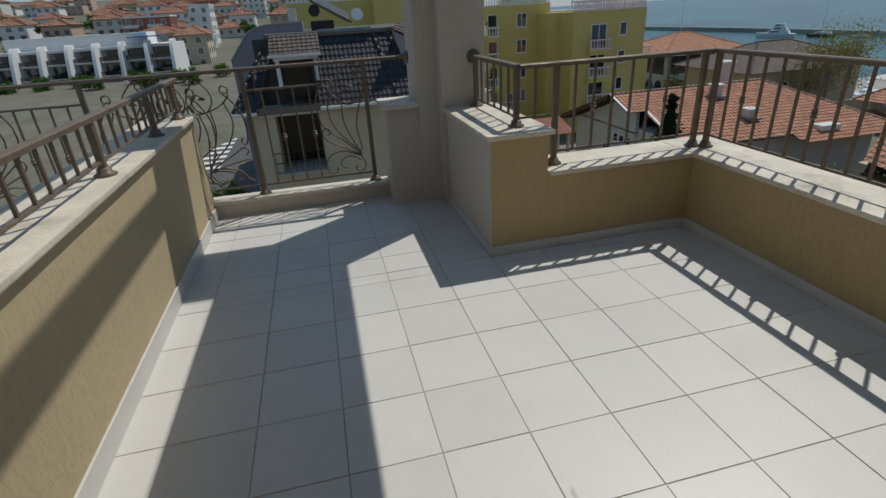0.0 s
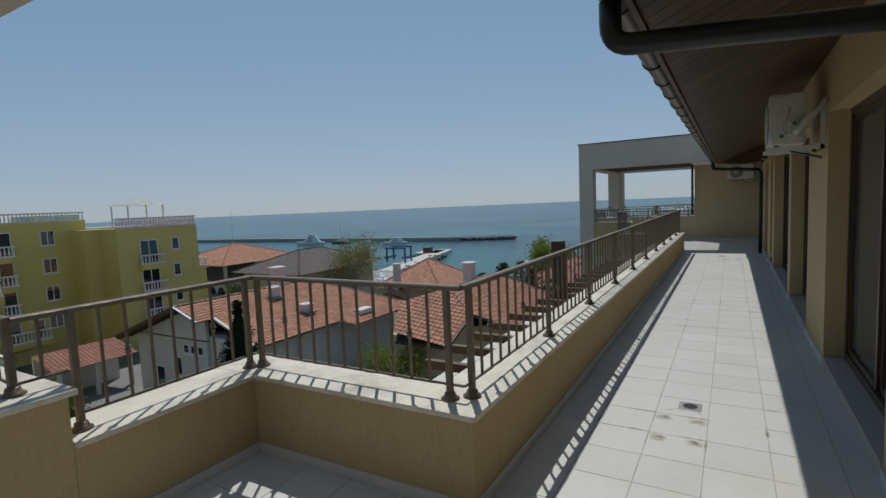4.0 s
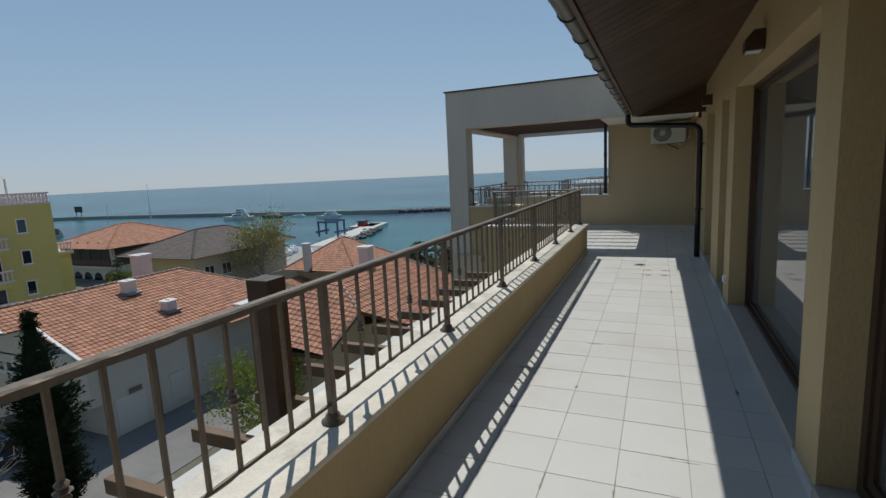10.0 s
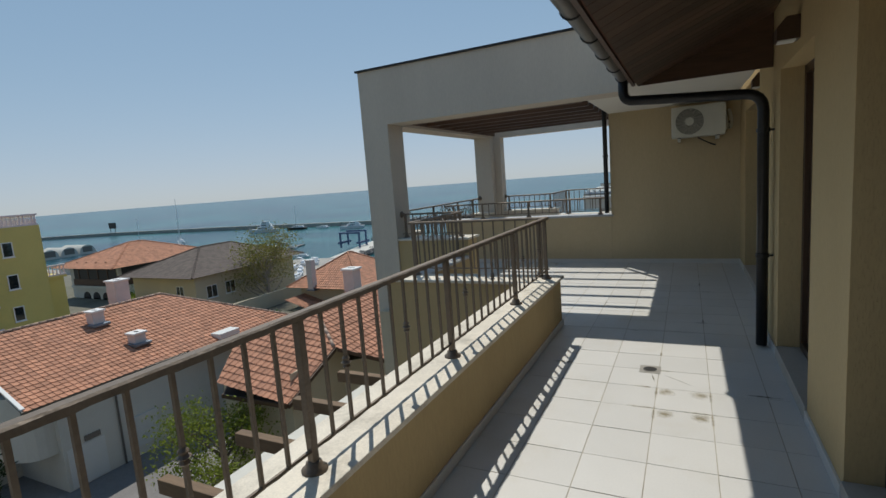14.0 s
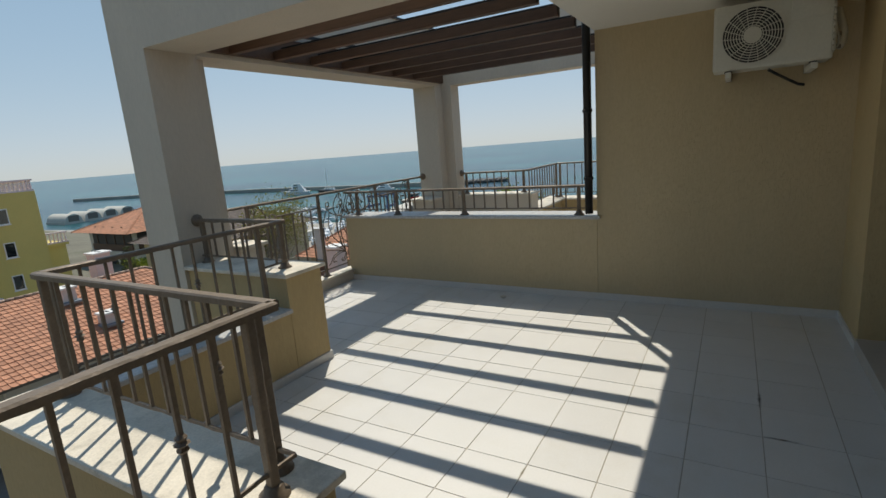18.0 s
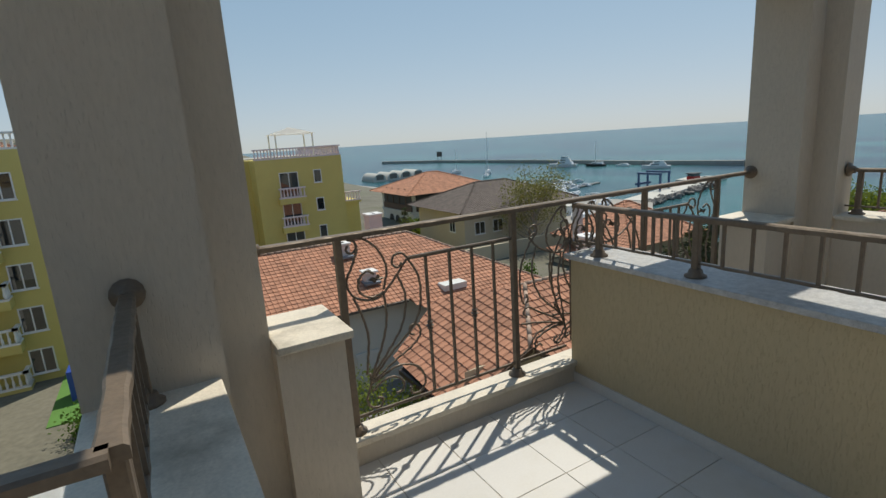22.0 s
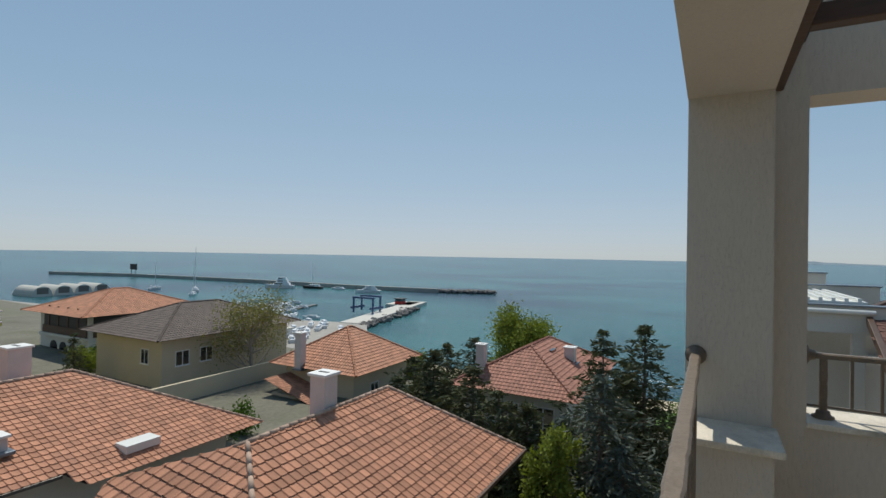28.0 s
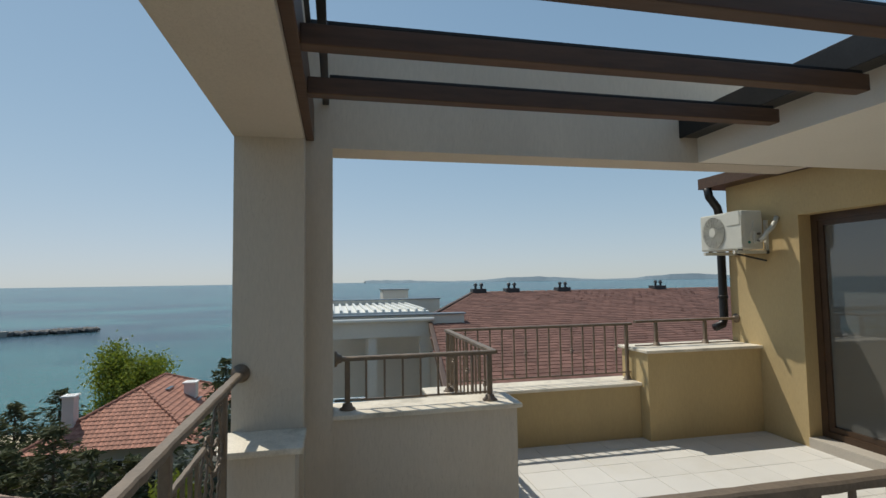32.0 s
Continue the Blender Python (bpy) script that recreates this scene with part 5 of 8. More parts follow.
def hip_roof(parent, x0, x1, y0, y1, z, rise, mat, ridge_axis="x", hip0=None, hip1=None, seed=1, tw=0.30, th=0.36, solid=True):
    """A hipped or gabled roof over a rectangle: one tiled face a side, and ridge caps. hip = 0 makes a gable end."""
    if ridge_axis == "x":
        L, W = x1 - x0, y1 - y0
        h0 = W / 2 if hip0 is None else hip0
        h1 = W / 2 if hip1 is None else hip1
        ym = (y0 + y1) / 2
        A, B = Vector((x0 + h0, ym, z + rise)), Vector((x1 - h1, ym, z + rise))
        s = math.hypot(W / 2, rise)
        tile_face(parent, mat, (x0, y0, z), (1, 0, 0), (0, W / 2, rise), L, s, h0, h1, seed, tw, th)
        tile_face(parent, mat, (x1, y1, z), (-1, 0, 0), (0, -W / 2, rise), L, s, h1, h0, seed + 1, tw, th)
        if h0:
            tile_face(parent, mat, (x0, y1, z), (0, -1, 0), (h0, 0, rise), W, math.hypot(h0, rise), W / 2, W / 2, seed + 2, tw, th)
        if h1:
            tile_face(parent, mat, (x1, y0, z), (0, 1, 0), (-h1, 0, rise), W, math.hypot(h1, rise), W / 2, W / 2, seed + 3, tw, th)
    else:
        L, W = y1 - y0, x1 - x0
        h0 = W / 2 if hip0 is None else hip0
        h1 = W / 2 if hip1 is None else hip1
        xm = (x0 + x1) / 2
        A, B = Vector((xm, y0 + h0, z + rise)), Vector((xm, y1 - h1, z + rise))
        s = math.hypot(W / 2, rise)
        tile_face(parent, mat, (x0, y1, z), (0, -1, 0), (W / 2, 0, rise), L, s, h1, h0, seed, tw, th)
        tile_face(parent, mat, (x1, y0, z), (0, 1, 0), (-W / 2, 0, rise), L, s, h0, h1, seed + 1, tw, th)
        if h0:
            tile_face(parent, mat, (x0, y0, z), (1, 0, 0), (0, h0, rise), W, math.hypot(h0, rise), W / 2, W / 2, seed + 2, tw, th)
        if h1:
            tile_face(parent, mat, (x1, y1, z), (-1, 0, 0), (0, -h1, rise), W, math.hypot(h1, rise), W / 2, W / 2, seed + 3, tw, th)
    bm = bmesh.new()
    c = [bm.verts.new(p) for p in ((x0, y0, z), (x1, y0, z), (x1, y1, z), (x0, y1, z))]
    a, b = bm.verts.new(A), bm.verts.new(B)
    if ridge_axis == "x":
        fs = ((c[0], c[1], b, a), (c[1], c[2], b), (c[2], c[3], a, b), (c[3], c[0], a))
    else:
        fs = ((c[0], c[1], a), (c[1], c[2], b, a), (c[2], c[3], b), (c[3], c[0], a, b))
    for f in fs:
        bm.faces.new(f)
    bm.faces.new(c[::-1])
    part("roof_deck", bm, DARK_DECK, parent)
    corners = [Vector((x0, y0, z)), Vector((x1, y0, z)), Vector((x1, y1, z)), Vector((x0, y1, z))]
    caps = bmesh.new()
    ends = ((A, (0, 3)), (B, (1, 2))) if ridge_axis == "x" else ((A, (0, 1)), (B, (2, 3)))
    lines = [(A, B)] + [(corners[i], p) for p, ids in ends for i in ids]
    for p, q in lines:
        n = max(1, int((q - p).length / 0.38))
        for k in range(n):
            u, v = p + (q - p) * (k / n), p + (q - p) * ((k + 1.08) / n)
            add_cyl(caps, u + Vector((0, 0, 0.05)), v + Vector((0, 0, 0.03)), 0.12 * tw / 0.3, 0.095 * tw / 0.3, 7)
    tagged(part("ridge_tiles", caps, mat, parent), kind="stuff")
    return A, B


def chimney(parent, x, y, z0, z1, w=0.6, cap=0.10, mat=None):
    mat = mat or RENDER_W
    part("chimney", box(x - w / 2, x + w / 2, y - w / 2, y + w / 2, z0, z1 - cap, 0.015), mat, parent)
    part("chimney_cap", box(x - w / 2 - 0.08, x + w / 2 + 0.08, y - w / 2 - 0.08, y + w / 2 + 0.08, z1 - cap, z1, 0.015), WHITE_TRIM, parent)
    # Dark plate on the cap paints the shade of the flue hole.
    part("flue_shade_plate", box(x - w / 2 + 0.12, x + w / 2 - 0.12, y - w / 2 + 0.12, y + w / 2 - 0.12, z1 - 0.01, z1 + 0.004), DARKPLASTIC, parent)


def window(parent, x, y, z, w, h, face, mat=WHITE_TRIM, mullions=1):
    """A framed window on a wall face; face is the outward axis: -y, +y, -x or +x. x, y, z: middle of its lower edge."""
    ang = {"-y": 0, "+x": 90, "+y": 180, "-x": 270}[face]
    m = pose(x, y, z, 0, 0, ang)
    bm = bmesh.new()
    f = 0.07
    add_box(bm, -w / 2, -w / 2 + f, -0.05, 0.02, 0, h)
    add_box(bm, w / 2 - f, w / 2, -0.05, 0.02, 0, h)
    add_box(bm, -w / 2 + f, w / 2 - f, -0.05, 0.02, h - f, h)
    add_box(bm, -w / 2 + f, w / 2 - f, -0.05, 0.02, 0, f)
    for k in range(mullions):
        cx = -w / 2 + w * (k + 1) / (mullions + 1)
        add_box(bm, cx - f / 2, cx + f / 2, -0.05, 0.02, f, h - f)
    win = part("window", bm, mat, parent)
    win.matrix_basis = m
    part("pane", box(-w / 2 + f, w / 2 - f, -0.028, -0.015, f, h - f), FARGLASS, win)
    part("window_sill", box(-w / 2 - 0.05, w / 2 + 0.05, -0.12, 0.02, -0.06, 0), mat, win)
    return win



def inside(p, poly):
    c = False
    for k in range(len(poly)):
        (x0, y0), (x1, y1) = poly[k - 1], poly[k]
        if (y0 > p[1]) != (y1 > p[1]) and p[0] < (x1 - x0) * (p[1] - y0) / (y1 - y0) + x0:
            c = not c
    return c


TILE_ONE = {}


def tile_unit(mat, tw, th):
    """One curved roof tile, its lower edge at y = 0."""
    key = (mat.name, tw, th)
    if key not in TILE_ONE:
        verts, faces = [], []
        prof = ((0.0, 0.004), (0.07, 0.026), (0.15, 0.034), (0.24, 0.024), (0.32, 0.006), (0.62, 0.0), (1.0, 0.006))
        n = len(prof)
        for v, lift in ((-0.03, 0.046), (th + 0.03, 0.008)):
            for f, hgt in prof:
                verts.append(((f - 0.5) * tw, v, lift + hgt * tw / 0.27))
        for q in range(n):
            verts.append((verts[q][0], verts[q][1] + 0.004, verts[q][2] - 0.016))
        for q in range(n - 1):
            faces.append((q, q + 1, n + 1 + q, n + q))
            faces.append((2 * n + q, 2 * n + 1 + q, q + 1, q))
        me = bpy.data.meshes.new("roof_tile")
        me.from_pydata(verts, [], faces)
        me.materials.append(mat)
        TILE_ONE[key] = me
    return TILE_ONE[key]


def roof_face(parent, mat, pts, up, tw=0.27, th=0.33, seed=1, single=0, piece_mat=None):
    """A roof face over a plane polygon in space: a deck, and courses of curved tiles laid up the slope.
    single: how many of the tiles, from the lowest course up, stay separate parts."""
    P = [Vector(p) for p in pts]
    u = Vector(up).normalized()
    n = (P[1] - P[0]).cross(P[2] - P[0]).normalized()
    if n.z < 0:
        n = -n
    u = (u - n * u.dot(n)).normalized()
    a = u.cross(n).normalized()
    o = P[0]
    flat = [((p - o).dot(a), (p - o).dot(u)) for p in P]
    bm = bmesh.new()
    bm.faces.new([bm.verts.new(p) for p in P])
    bmesh.ops.solidify(bm, geom=bm.faces[:], thickness=0.12)
    for v in bm.verts:
        v.co -= n * 0.01
    part("roof_deck", bm, DARK_DECK, parent)
    s0, s1 = min(p[0] for p in flat), max(p[0] for p in flat)
    v0, v1 = min(p[1] for p in flat), max(p[1] for p in flat)
    verts, faces, rr = [], [], random.Random(seed)
    unit = tile_unit(piece_mat or mat, tw, th)
    base_co = [v.co.copy() for v in unit.vertices]
    base_f = [tuple(p.vertices) for p in unit.polygons]
    made = 0
    rot = Matrix((a, u, n)).transposed().to_4x4()
    area = sum(flat[i - 1][0] * flat[i][1] - flat[i][0] * flat[i - 1][1] for i in range(len(flat)))
    turn = 1 if area > 0 else -1
    m_ = len(flat)
    convex = all(turn * ((flat[(i + 1) % m_][0] - flat[i][0]) * (flat[(i + 2) % m_][1] - flat[(i + 1) % m_][1]) - (flat[(i + 1) % m_][1] - flat[i][1]) * (flat[(i + 2) % m_][0] - flat[(i + 1) % m_][0])) >= -1e-6 for i in range(m_))
    for j in range(-1, int((v1 - v0) / th) + 2):
        for k in range(-1, int((s1 - s0) / tw) + 2):
            c = (s0 + (k + 0.5) * tw, v0 + (j + 0.45) * th)
            ins = [inside((c[0] + du * tw * 0.55, c[1] + dv * th * 0.55), flat) for du, dv in ((-1, -1), (1, -1), (1, 1), (-1, 1))]
            if not (any(ins) if convex else inside(c, flat)):
                continue
            m = Matrix.Translation(o + a * c[0] + u * (c[1] - 0.45 * th + rr.uniform(-0.008, 0.008)) + n * rr.uniform(0, 0.006)) @ rot @ pose(0, 0, 0, rr.uniform(-0.6, 0.6), rr.uniform(-1, 1), rr.uniform(-0.7, 0.7))
            if made < single and (all(ins) or not convex):
                piece("roof_tile", unit, parent, m)
                made += 1
                continue
            b = len(verts)
            verts.extend(tuple(m @ co) for co in base_co)
            faces.extend(tuple(b + i for i in f) for f in base_f)
    me = bpy.data.meshes.new("roof_tiles")
    me.from_pydata(verts, [], faces)
    me.materials.append(mat)
    if convex:
        # cut the tiles along hips, valleys and verges
        bm = bmesh.new()
        bm.from_mesh(me)
        for i in range(m_):
            p, q = P[i], P[(i + 1) % m_]
            outward = (q - p).cross(n).normalized() * turn
            bmesh.ops.bisect_plane(bm, geom=bm.verts[:] + bm.edges[:] + bm.faces[:], plane_co=p + outward * 0.04, plane_no=outward, clear_outer=True)
        bm.to_mesh(me)
        bm.free()
    ob = new("roof_tiles", me)
    ob.parent = parent
    tagged(ob, kind="stuff")


def ridge_line(parent, mat, p, q, r=0.085):
    p, q = Vector(p), Vector(q)
    n = max(1, int((q - p).length / 0.38))
    bm = bmesh.new()
    add_cyl(bm, (0, 0, 0), (0, 0, (q - p).length / n * 1.08), r, r * 0.82, 8)
    me = mesh_of("ridge_cap", bm, mat, True)
    for k in range(n):
        u = p + (q - p) * (k / n) + Vector((0, 0, 0.04))
        piece("ridge_cap", me, parent, look(u, u - (q - p)))


TERRA_ONE = material("terracotta_tile_single", (0.46, 0.216, 0.13), 0.8, vary=0.2, scale=1.2, fine=25, bump=0.2, stain=(0.38, 0.19, 0.13), stain_scale=0.7, stain_amount=0.5, per_object=0.2, space="World")
CAP = material("mortared_ridge", (0.42, 0.30, 0.23), 0.85, vary=0.3, scale=3, bump=0.3, per_object=0.25, space="World")
LEAD = material("lead_flashing", (0.20, 0.24, 0.28), 0.4, metal=0.6, vary=0.2, bump=0.1)
PINKISH = material("pale_chimney_render", (0.62, 0.55, 0.52), 0.9, vary=0.1, scale=2, bump=0.2, space="World")
GARAGE = material("white_garage_door", (0.66, 0.66, 0.63), 0.5, vary=0.05, scale=1, bump=0.1)


def stack(parent, x, y, z0, z1, w, d=None):
    d = d or w
    part("chimney", box(x - w / 2, x + w / 2, y - d / 2, y + d / 2, z0, z1 - 0.1, 0.02), PINKISH, parent)
    part("chimney_cap", box(x - w / 2 - 0.08, x + w / 2 + 0.08, y - d / 2 - 0.08, y + d / 2 + 0.08, z1 - 0.1, z1, 0.02), WHITE_TRIM, parent)
    # Flue slot drawn as a dark plate, its inner shade in the colour.
    part("flue_shade_plate", box(x - 0.07, x + 0.07, y - d / 2 + 0.12, y + d / 2 - 0.12, z1 - 0.02, z1 + 0.005), DARKPLASTIC, parent)
    part("flashing", box(x - w / 2 - 0.15, x + w / 2 + 0.15, y - d / 2 - 0.25, y + d / 2 + 0.1, z0 + 0.05, z0 + 0.2, 0.04), LEAD, parent)


# ---- first tiled house below the terrace ----
h1 = thing("house", "white rendered house with a hipped terracotta tile roof", "house", "town houses")


def s1(y):
    return -4.35 - 0.35 * (31.2 - y)


F = [(20.2, 24.95), (27.7, 24.85), (28.1, 24.0), (35.9, 23.9), (31.0, 31.2), (19.2, 31.2), (19.2, 28.85), (20.45, 28.85)]
roof_face(h1, TERRA, [(x, y, s1(y)) for x, y in F], (0, 1, 0.35), seed=11, single=300, piece_mat=TERRA_ONE)
roof_face(h1, TERRA, [(19.2, 31.2, s1(31.2)), (31.0, 31.2, s1(31.2)), (35.9, 38.0, -6.75), (19.2, 38.0, -6.75)], (0, -1, 0.35), seed=12)
roof_face(h1, TERRA, [(35.9, 23.9, s1(23.9)), (35.9, 38.0, -6.75), (31.0, 31.2, s1(31.2))], (-1, 0, 0.5), seed=13)
ridge_line(h1, CAP, (19.2, 31.2, s1(31.2)), (31.0, 31.2, s1(31.2)))
ridge_line(h1, CAP, (35.9, 23.9, s1(23.9)), (31.0, 31.2, s1(31.2)))
part("wall", add_prism(bmesh.new(), [(21.6, 25.4), (35.0, 25.4), (35.0, 37.2), (20.2, 37.2), (20.2, 29.4), (21.6, 29.4)], -13.0, -6.58), RENDER_W, h1)
gab = bmesh.new()
lo = [gab.verts.new((20.2, y, z)) for y, z in ((29.4, -6.66), (37.2, -6.66), (37.2, -6.6), (31.2, s1(31.2) - 0.14), (29.4, s1(29.4) - 0.14))]
hi = [gab.verts.new((20.45, v.co.y, v.co.z)) for v in lo]
for q in range(5):
    gab.faces.new((lo[q], lo[(q + 1) % 5], hi[(q + 1) % 5], hi[q]))
gab.faces.new(lo)
gab.faces.new(hi[::-1])
bmesh.ops.recalc_face_normals(gab, faces=gab.faces)
part("gable_wall", gab, RENDER_W, h1)
part("verge_board", bar((19.15, 31.2, s1(31.2) + 0.02), (19.15, 38.0, -6.73), 0.10, 0.26), DARKWOOD, h1, "dark timber verge board")
for q in range(12):
    f = (q + 0.5) / 12
    part("rafter_end", box(19.1, 20.2, 31.2 + 6.8 * f - 0.07, 31.2 + 6.8 * f + 0.07, s1(31.2) - 2.38 * f - 0.36, s1(31.2) - 2.38 * f - 0.18), DARKWOOD, h1)
bay = bmesh.new()
add_prism(bay, [(21.2 + 1.0 * math.cos(a), 27.9 + 2.2 * math.sin(a)) for a in (math.pi * (0.5 + k / 10) for k in range(11))] + [(21.7, 25.7), (21.7, 29.7)], -9.2, -6.3)
part("bay_wall", bay, RENDER_W, h1, "rounded oriel wall")
part("gutter", bar((20.2, 24.9, s1(24.9) + 0.02), (27.7, 24.8, s1(24.8) + 0.02), 0.12, 0.12), GUTTER, h1)
part("verge_flashing", bar((20.3, 24.95, s1(24.95) + 0.1), (20.5, 28.85, s1(28.85) + 0.1), 0.16, 0.1), WHITE_TRIM, h1, "white metal verge flashing")
part("verge_flashing", bar((19.25, 28.85, s1(28.85) + 0.1), (19.25, 31.2, s1(31.2) + 0.1), 0.14, 0.1), LEAD, h1)
part("rainwater_pipe", add_tube(bmesh.new(), [(24.1, 24.9, -6.7), (24.1, 25.3, -7.0), (24.1, 25.34, -13)], 0.05, 8), GUTTER, h1)
stack(h1, 26.15, 29.7, s1(29.7) - 0.1, -4.05, 0.62)
stack(h1, 26.5, 26.9, s1(26.9) - 0.1, -5.2, 0.62)
stack(h1, 29.5, 33.0, -5.4, -3.1, 0.9)
part("roof_hatch", box(29.8, 31.2, 24.6, 25.4, s1(25) - 0.05, s1(25) + 0.28, 0.03), WHITEMETAL, h1, "pale roof hatch")
door = part("garage_door", box(21.75, 23.35, 25.36, 25.4, -11.0, -9.15), GARAGE, h1)
part("fanlight", box(22.5, 23.2, 25.34, 25.37, -9.08, -8.82), FARGLASS, h1)
part("roller_shutter", box(24.85, 25.95, 25.35, 25.4, -10.6, -9.2), GARAGE, h1, "white closed roller shutter")
part("shutter_box", box(24.78, 26.02, 25.28, 25.4, -9.2, -9.0), GARAGE, h1)
window(h1, 20.19, 32.6, -9.2, 1.0, 1.3, "-x")
for q in range(3):
    window(h1, 20.19, 30.0 + 0.75 * q, -7.6, 0.62, 0.62, "-x", mullions=0)
window(h1, 20.19, 34.6, -10.9, 1.0, 2.1, "-x", mullions=0)
h1.location = (-0.6, -0.4, 0.1)

# ---- second tiled house, nearest to the terrace ----
h2 = thing("house", "beige rendered house with a hipped terracotta tile roof", "house", "town houses")
J, RR = (27.5, 15.5, -3.77), (34.34, 15.5, -3.77)
G, B, T, K = (25.82, 13.26, -4.89), (22.91, 13.26, -6.07), (22.91, 16.62, -6.07), (25.26, 17.74, -4.89)
TIP, E2 = (37.02, 10.68, -6.18), (27.73, 10.68, -6.18)
roof_face(h2, TERRA, [B, G, J, K, T], (1, 0, 0.5), seed=21, single=150, piece_mat=TERRA_ONE)
roof_face(h2, TERRA, [E2, TIP, RR, J, G], (0, 1, 0.5), seed=22, single=300, piece_mat=TERRA_ONE)
roof_face(h2, TERRA, [RR, TIP, (38.7, 20.31, -6.18)], (-1, 0, 0.55), seed=23)
roof_face(h2, TERRA, [J, RR, (38.7, 20.31, -6.18), (31.54, 22.22, -7.13), (25.26, 17.74, -4.89)], (0, -1, 0.5), seed=24)
for p, q in ((J, RR), (G, J), (RR, TIP), (K, J)):
    ridge_line(h2, CAP, p, q)
part("eave_gutter", bar((27.73, 10.64, -6.12), (37.02, 10.64, -6.12), 0.12, 0.12), DARKWOOD, h2)
part("verge_board", bar((22.91, 13.2, -6.07), (25.82, 13.2, -4.89), 0.1, 0.16), DARKWOOD, h2)
part("verge_board", bar((25.88, 13.14, -4.91), (27.73, 10.68, -6.18), 0.1, 0.16), DARKWOOD, h2)
part("eave_board", bar((22.89, 13.26, -6.07), (22.89, 16.62, -6.07), 0.1, 0.16), DARKWOOD, h2)
part("wall", add_prism(bmesh.new(), [(23.7, 13.82), (26.94, 13.82), (28.62, 11.91), (36.24, 11.91), (36.24, 19.75), (23.7, 17.51)], -13.0, -5.98), RENDER_B, h2)
part("gable_wall", add_prism(bmesh.new(), [(23.7, 13.76), (27.06, 13.76), (27.06, 14.04), (25.82, 14.04)], -6.9, -5.3), RENDER_B, h2)
stack(h2, 31.09, 15.94, -4.25, -2.55, 0.66, 0.66)

# ---- yellow apartment house with white balustrades ----
ya = thing("apartment_house", "yellow rendered apartment house with white balustrades", "apartment house")
PINKWHITE = material("pinkish_white_balustrade", (0.70, 0.60, 0.62), 0.7, vary=0.06, scale=1.0, bump=0.05)


def balustrade(parent, p0, p1, z, h=0.95, mat=WHITE_TRIM):
    p0, p1 = Vector((*p0, z)), Vector((*p1, z))
    d = p1 - p0
    L = d.length
    bm = bmesh.new()
    n = max(2, int(L / 0.28))
    for k in range(n):
        q = p0 + d * ((k + 0.5) / n)
        add_lathe(bm, [(0.05, 0.12), (0.08, 0.32), (0.04, 0.6), (0.06, h - 0.12)], q, 6)
    side = Vector((-d.y, d.x, 0)).normalized()
    for lo, hi, w in ((0, 0.12, 0.1), (h - 0.12, h, 0.12)):
        vs = [p0 + side * w, p0 - side * w, p1 - side * w, p1 + side * w]
        add_prism(bm, [(v.x, v.y) for v in vs], z + lo, z + hi)
    part("balustrade", bm, mat, parent)


def balcony(parent, x0, x1, y0, y1, z, mat=WHITE_TRIM, sides=("-y", "-x", "+x"), slab=None):
    part("balcony_slab", box(x0, x1, y0, y1, z - 0.5, z), slab or RENDER_Y, parent)
    if "-y" in sides:
        balustrade(parent, (x0, y0 + 0.12), (x1, y0 + 0.12), z, mat=mat)
    if "-x" in sides:
        balustrade(parent, (x0 + 0.12, y0), (x0 + 0.12, y1), z, mat=mat)
    if "+x" in sides:
        balustrade(parent, (x1 - 0.12, y0), (x1 - 0.12, y1), z, mat=mat)


YT, YL = 0.85, 1.75
part("wall", box(25.8, 33.7, 49.2, 64.0, -13.5, YT), RENDER_Y, ya)
part("wall", box(13.9, 25.8, 54.5, 66.0, -13.5, YL), RENDER_Y, ya)
part("wall", box(24.4, 25.8, 52.0, 54.5, -13.5, YT), RENDER_Y, ya)
part("roof", box(25.8, 33.7, 55.0, 64.0, YT, YT + 0.1), CONCRETE, ya)
balustrade(ya, (25.8, 49.35), (33.7, 49.35), YT, 0.95, PINKWHITE)
balustrade(ya, (33.55, 49.3), (33.55, 64.0), YT, 0.95, PINKWHITE)
balustrade(ya, (13.9, 54.65), (25.8, 54.65), YL, 0.85, PINKWHITE)
for k in range(5):
    z = -2.6 - 2.6 * k
    window(ya, 28.6, 49.2, z, 1.7, 2.25, "-y", mullions=1)
    balcony(ya, 27.45, 29.85, 48.5, 49.2, z - 0.05, PINKWHITE, ("-y",))
    window(ya, 31.25, 49.2, z + 1.1, 0.75, 1.2, "-y", mullions=0)
for k in range(4):
    z = -1.1 - 2.52 * k
    window(ya, 19.4, 54.5, z, 1.05, 2.1, "-y", mullions=0)
    balcony(ya, 18.8 if k < 3 else 18.6, 20.0 if k < 3 else 22.0, 53.9, 54.5, z, WHITE_TRIM, ("-y",))
    window(ya, 22.6, 54.5, z + 0.75, 1.1, 1.35, "-y", mullions=1)
window(ya, 21.3, 54.5, -8.6, 0.8, 1.7, "-y", mullions=0)
ya.location = (-1.0, -0.7, -0.28)
part("terrace_slab", box(33.7, 36.0, 51.0, 60.0, -4.0, -3.8), RENDER_Y, ya)
part("wall", box(33.7, 35.8, 51.2, 60.0, -13.5, -4.0), RENDER_Y, ya)
balustrade(ya, (33.7, 51.1), (36.0, 51.1), -3.8, 0.95, PINKWHITE)
part("roof_glasshouse", box(22.0, 26.0, 56.0, 60.0, YT, YT + 1.5), glass_material("green_glass", (0.25, 0.5, 0.4), 0.0), ya, "green glazed roof room")
gz = thing("gazebo", "white roof gazebo with a tented top", "gazebo")
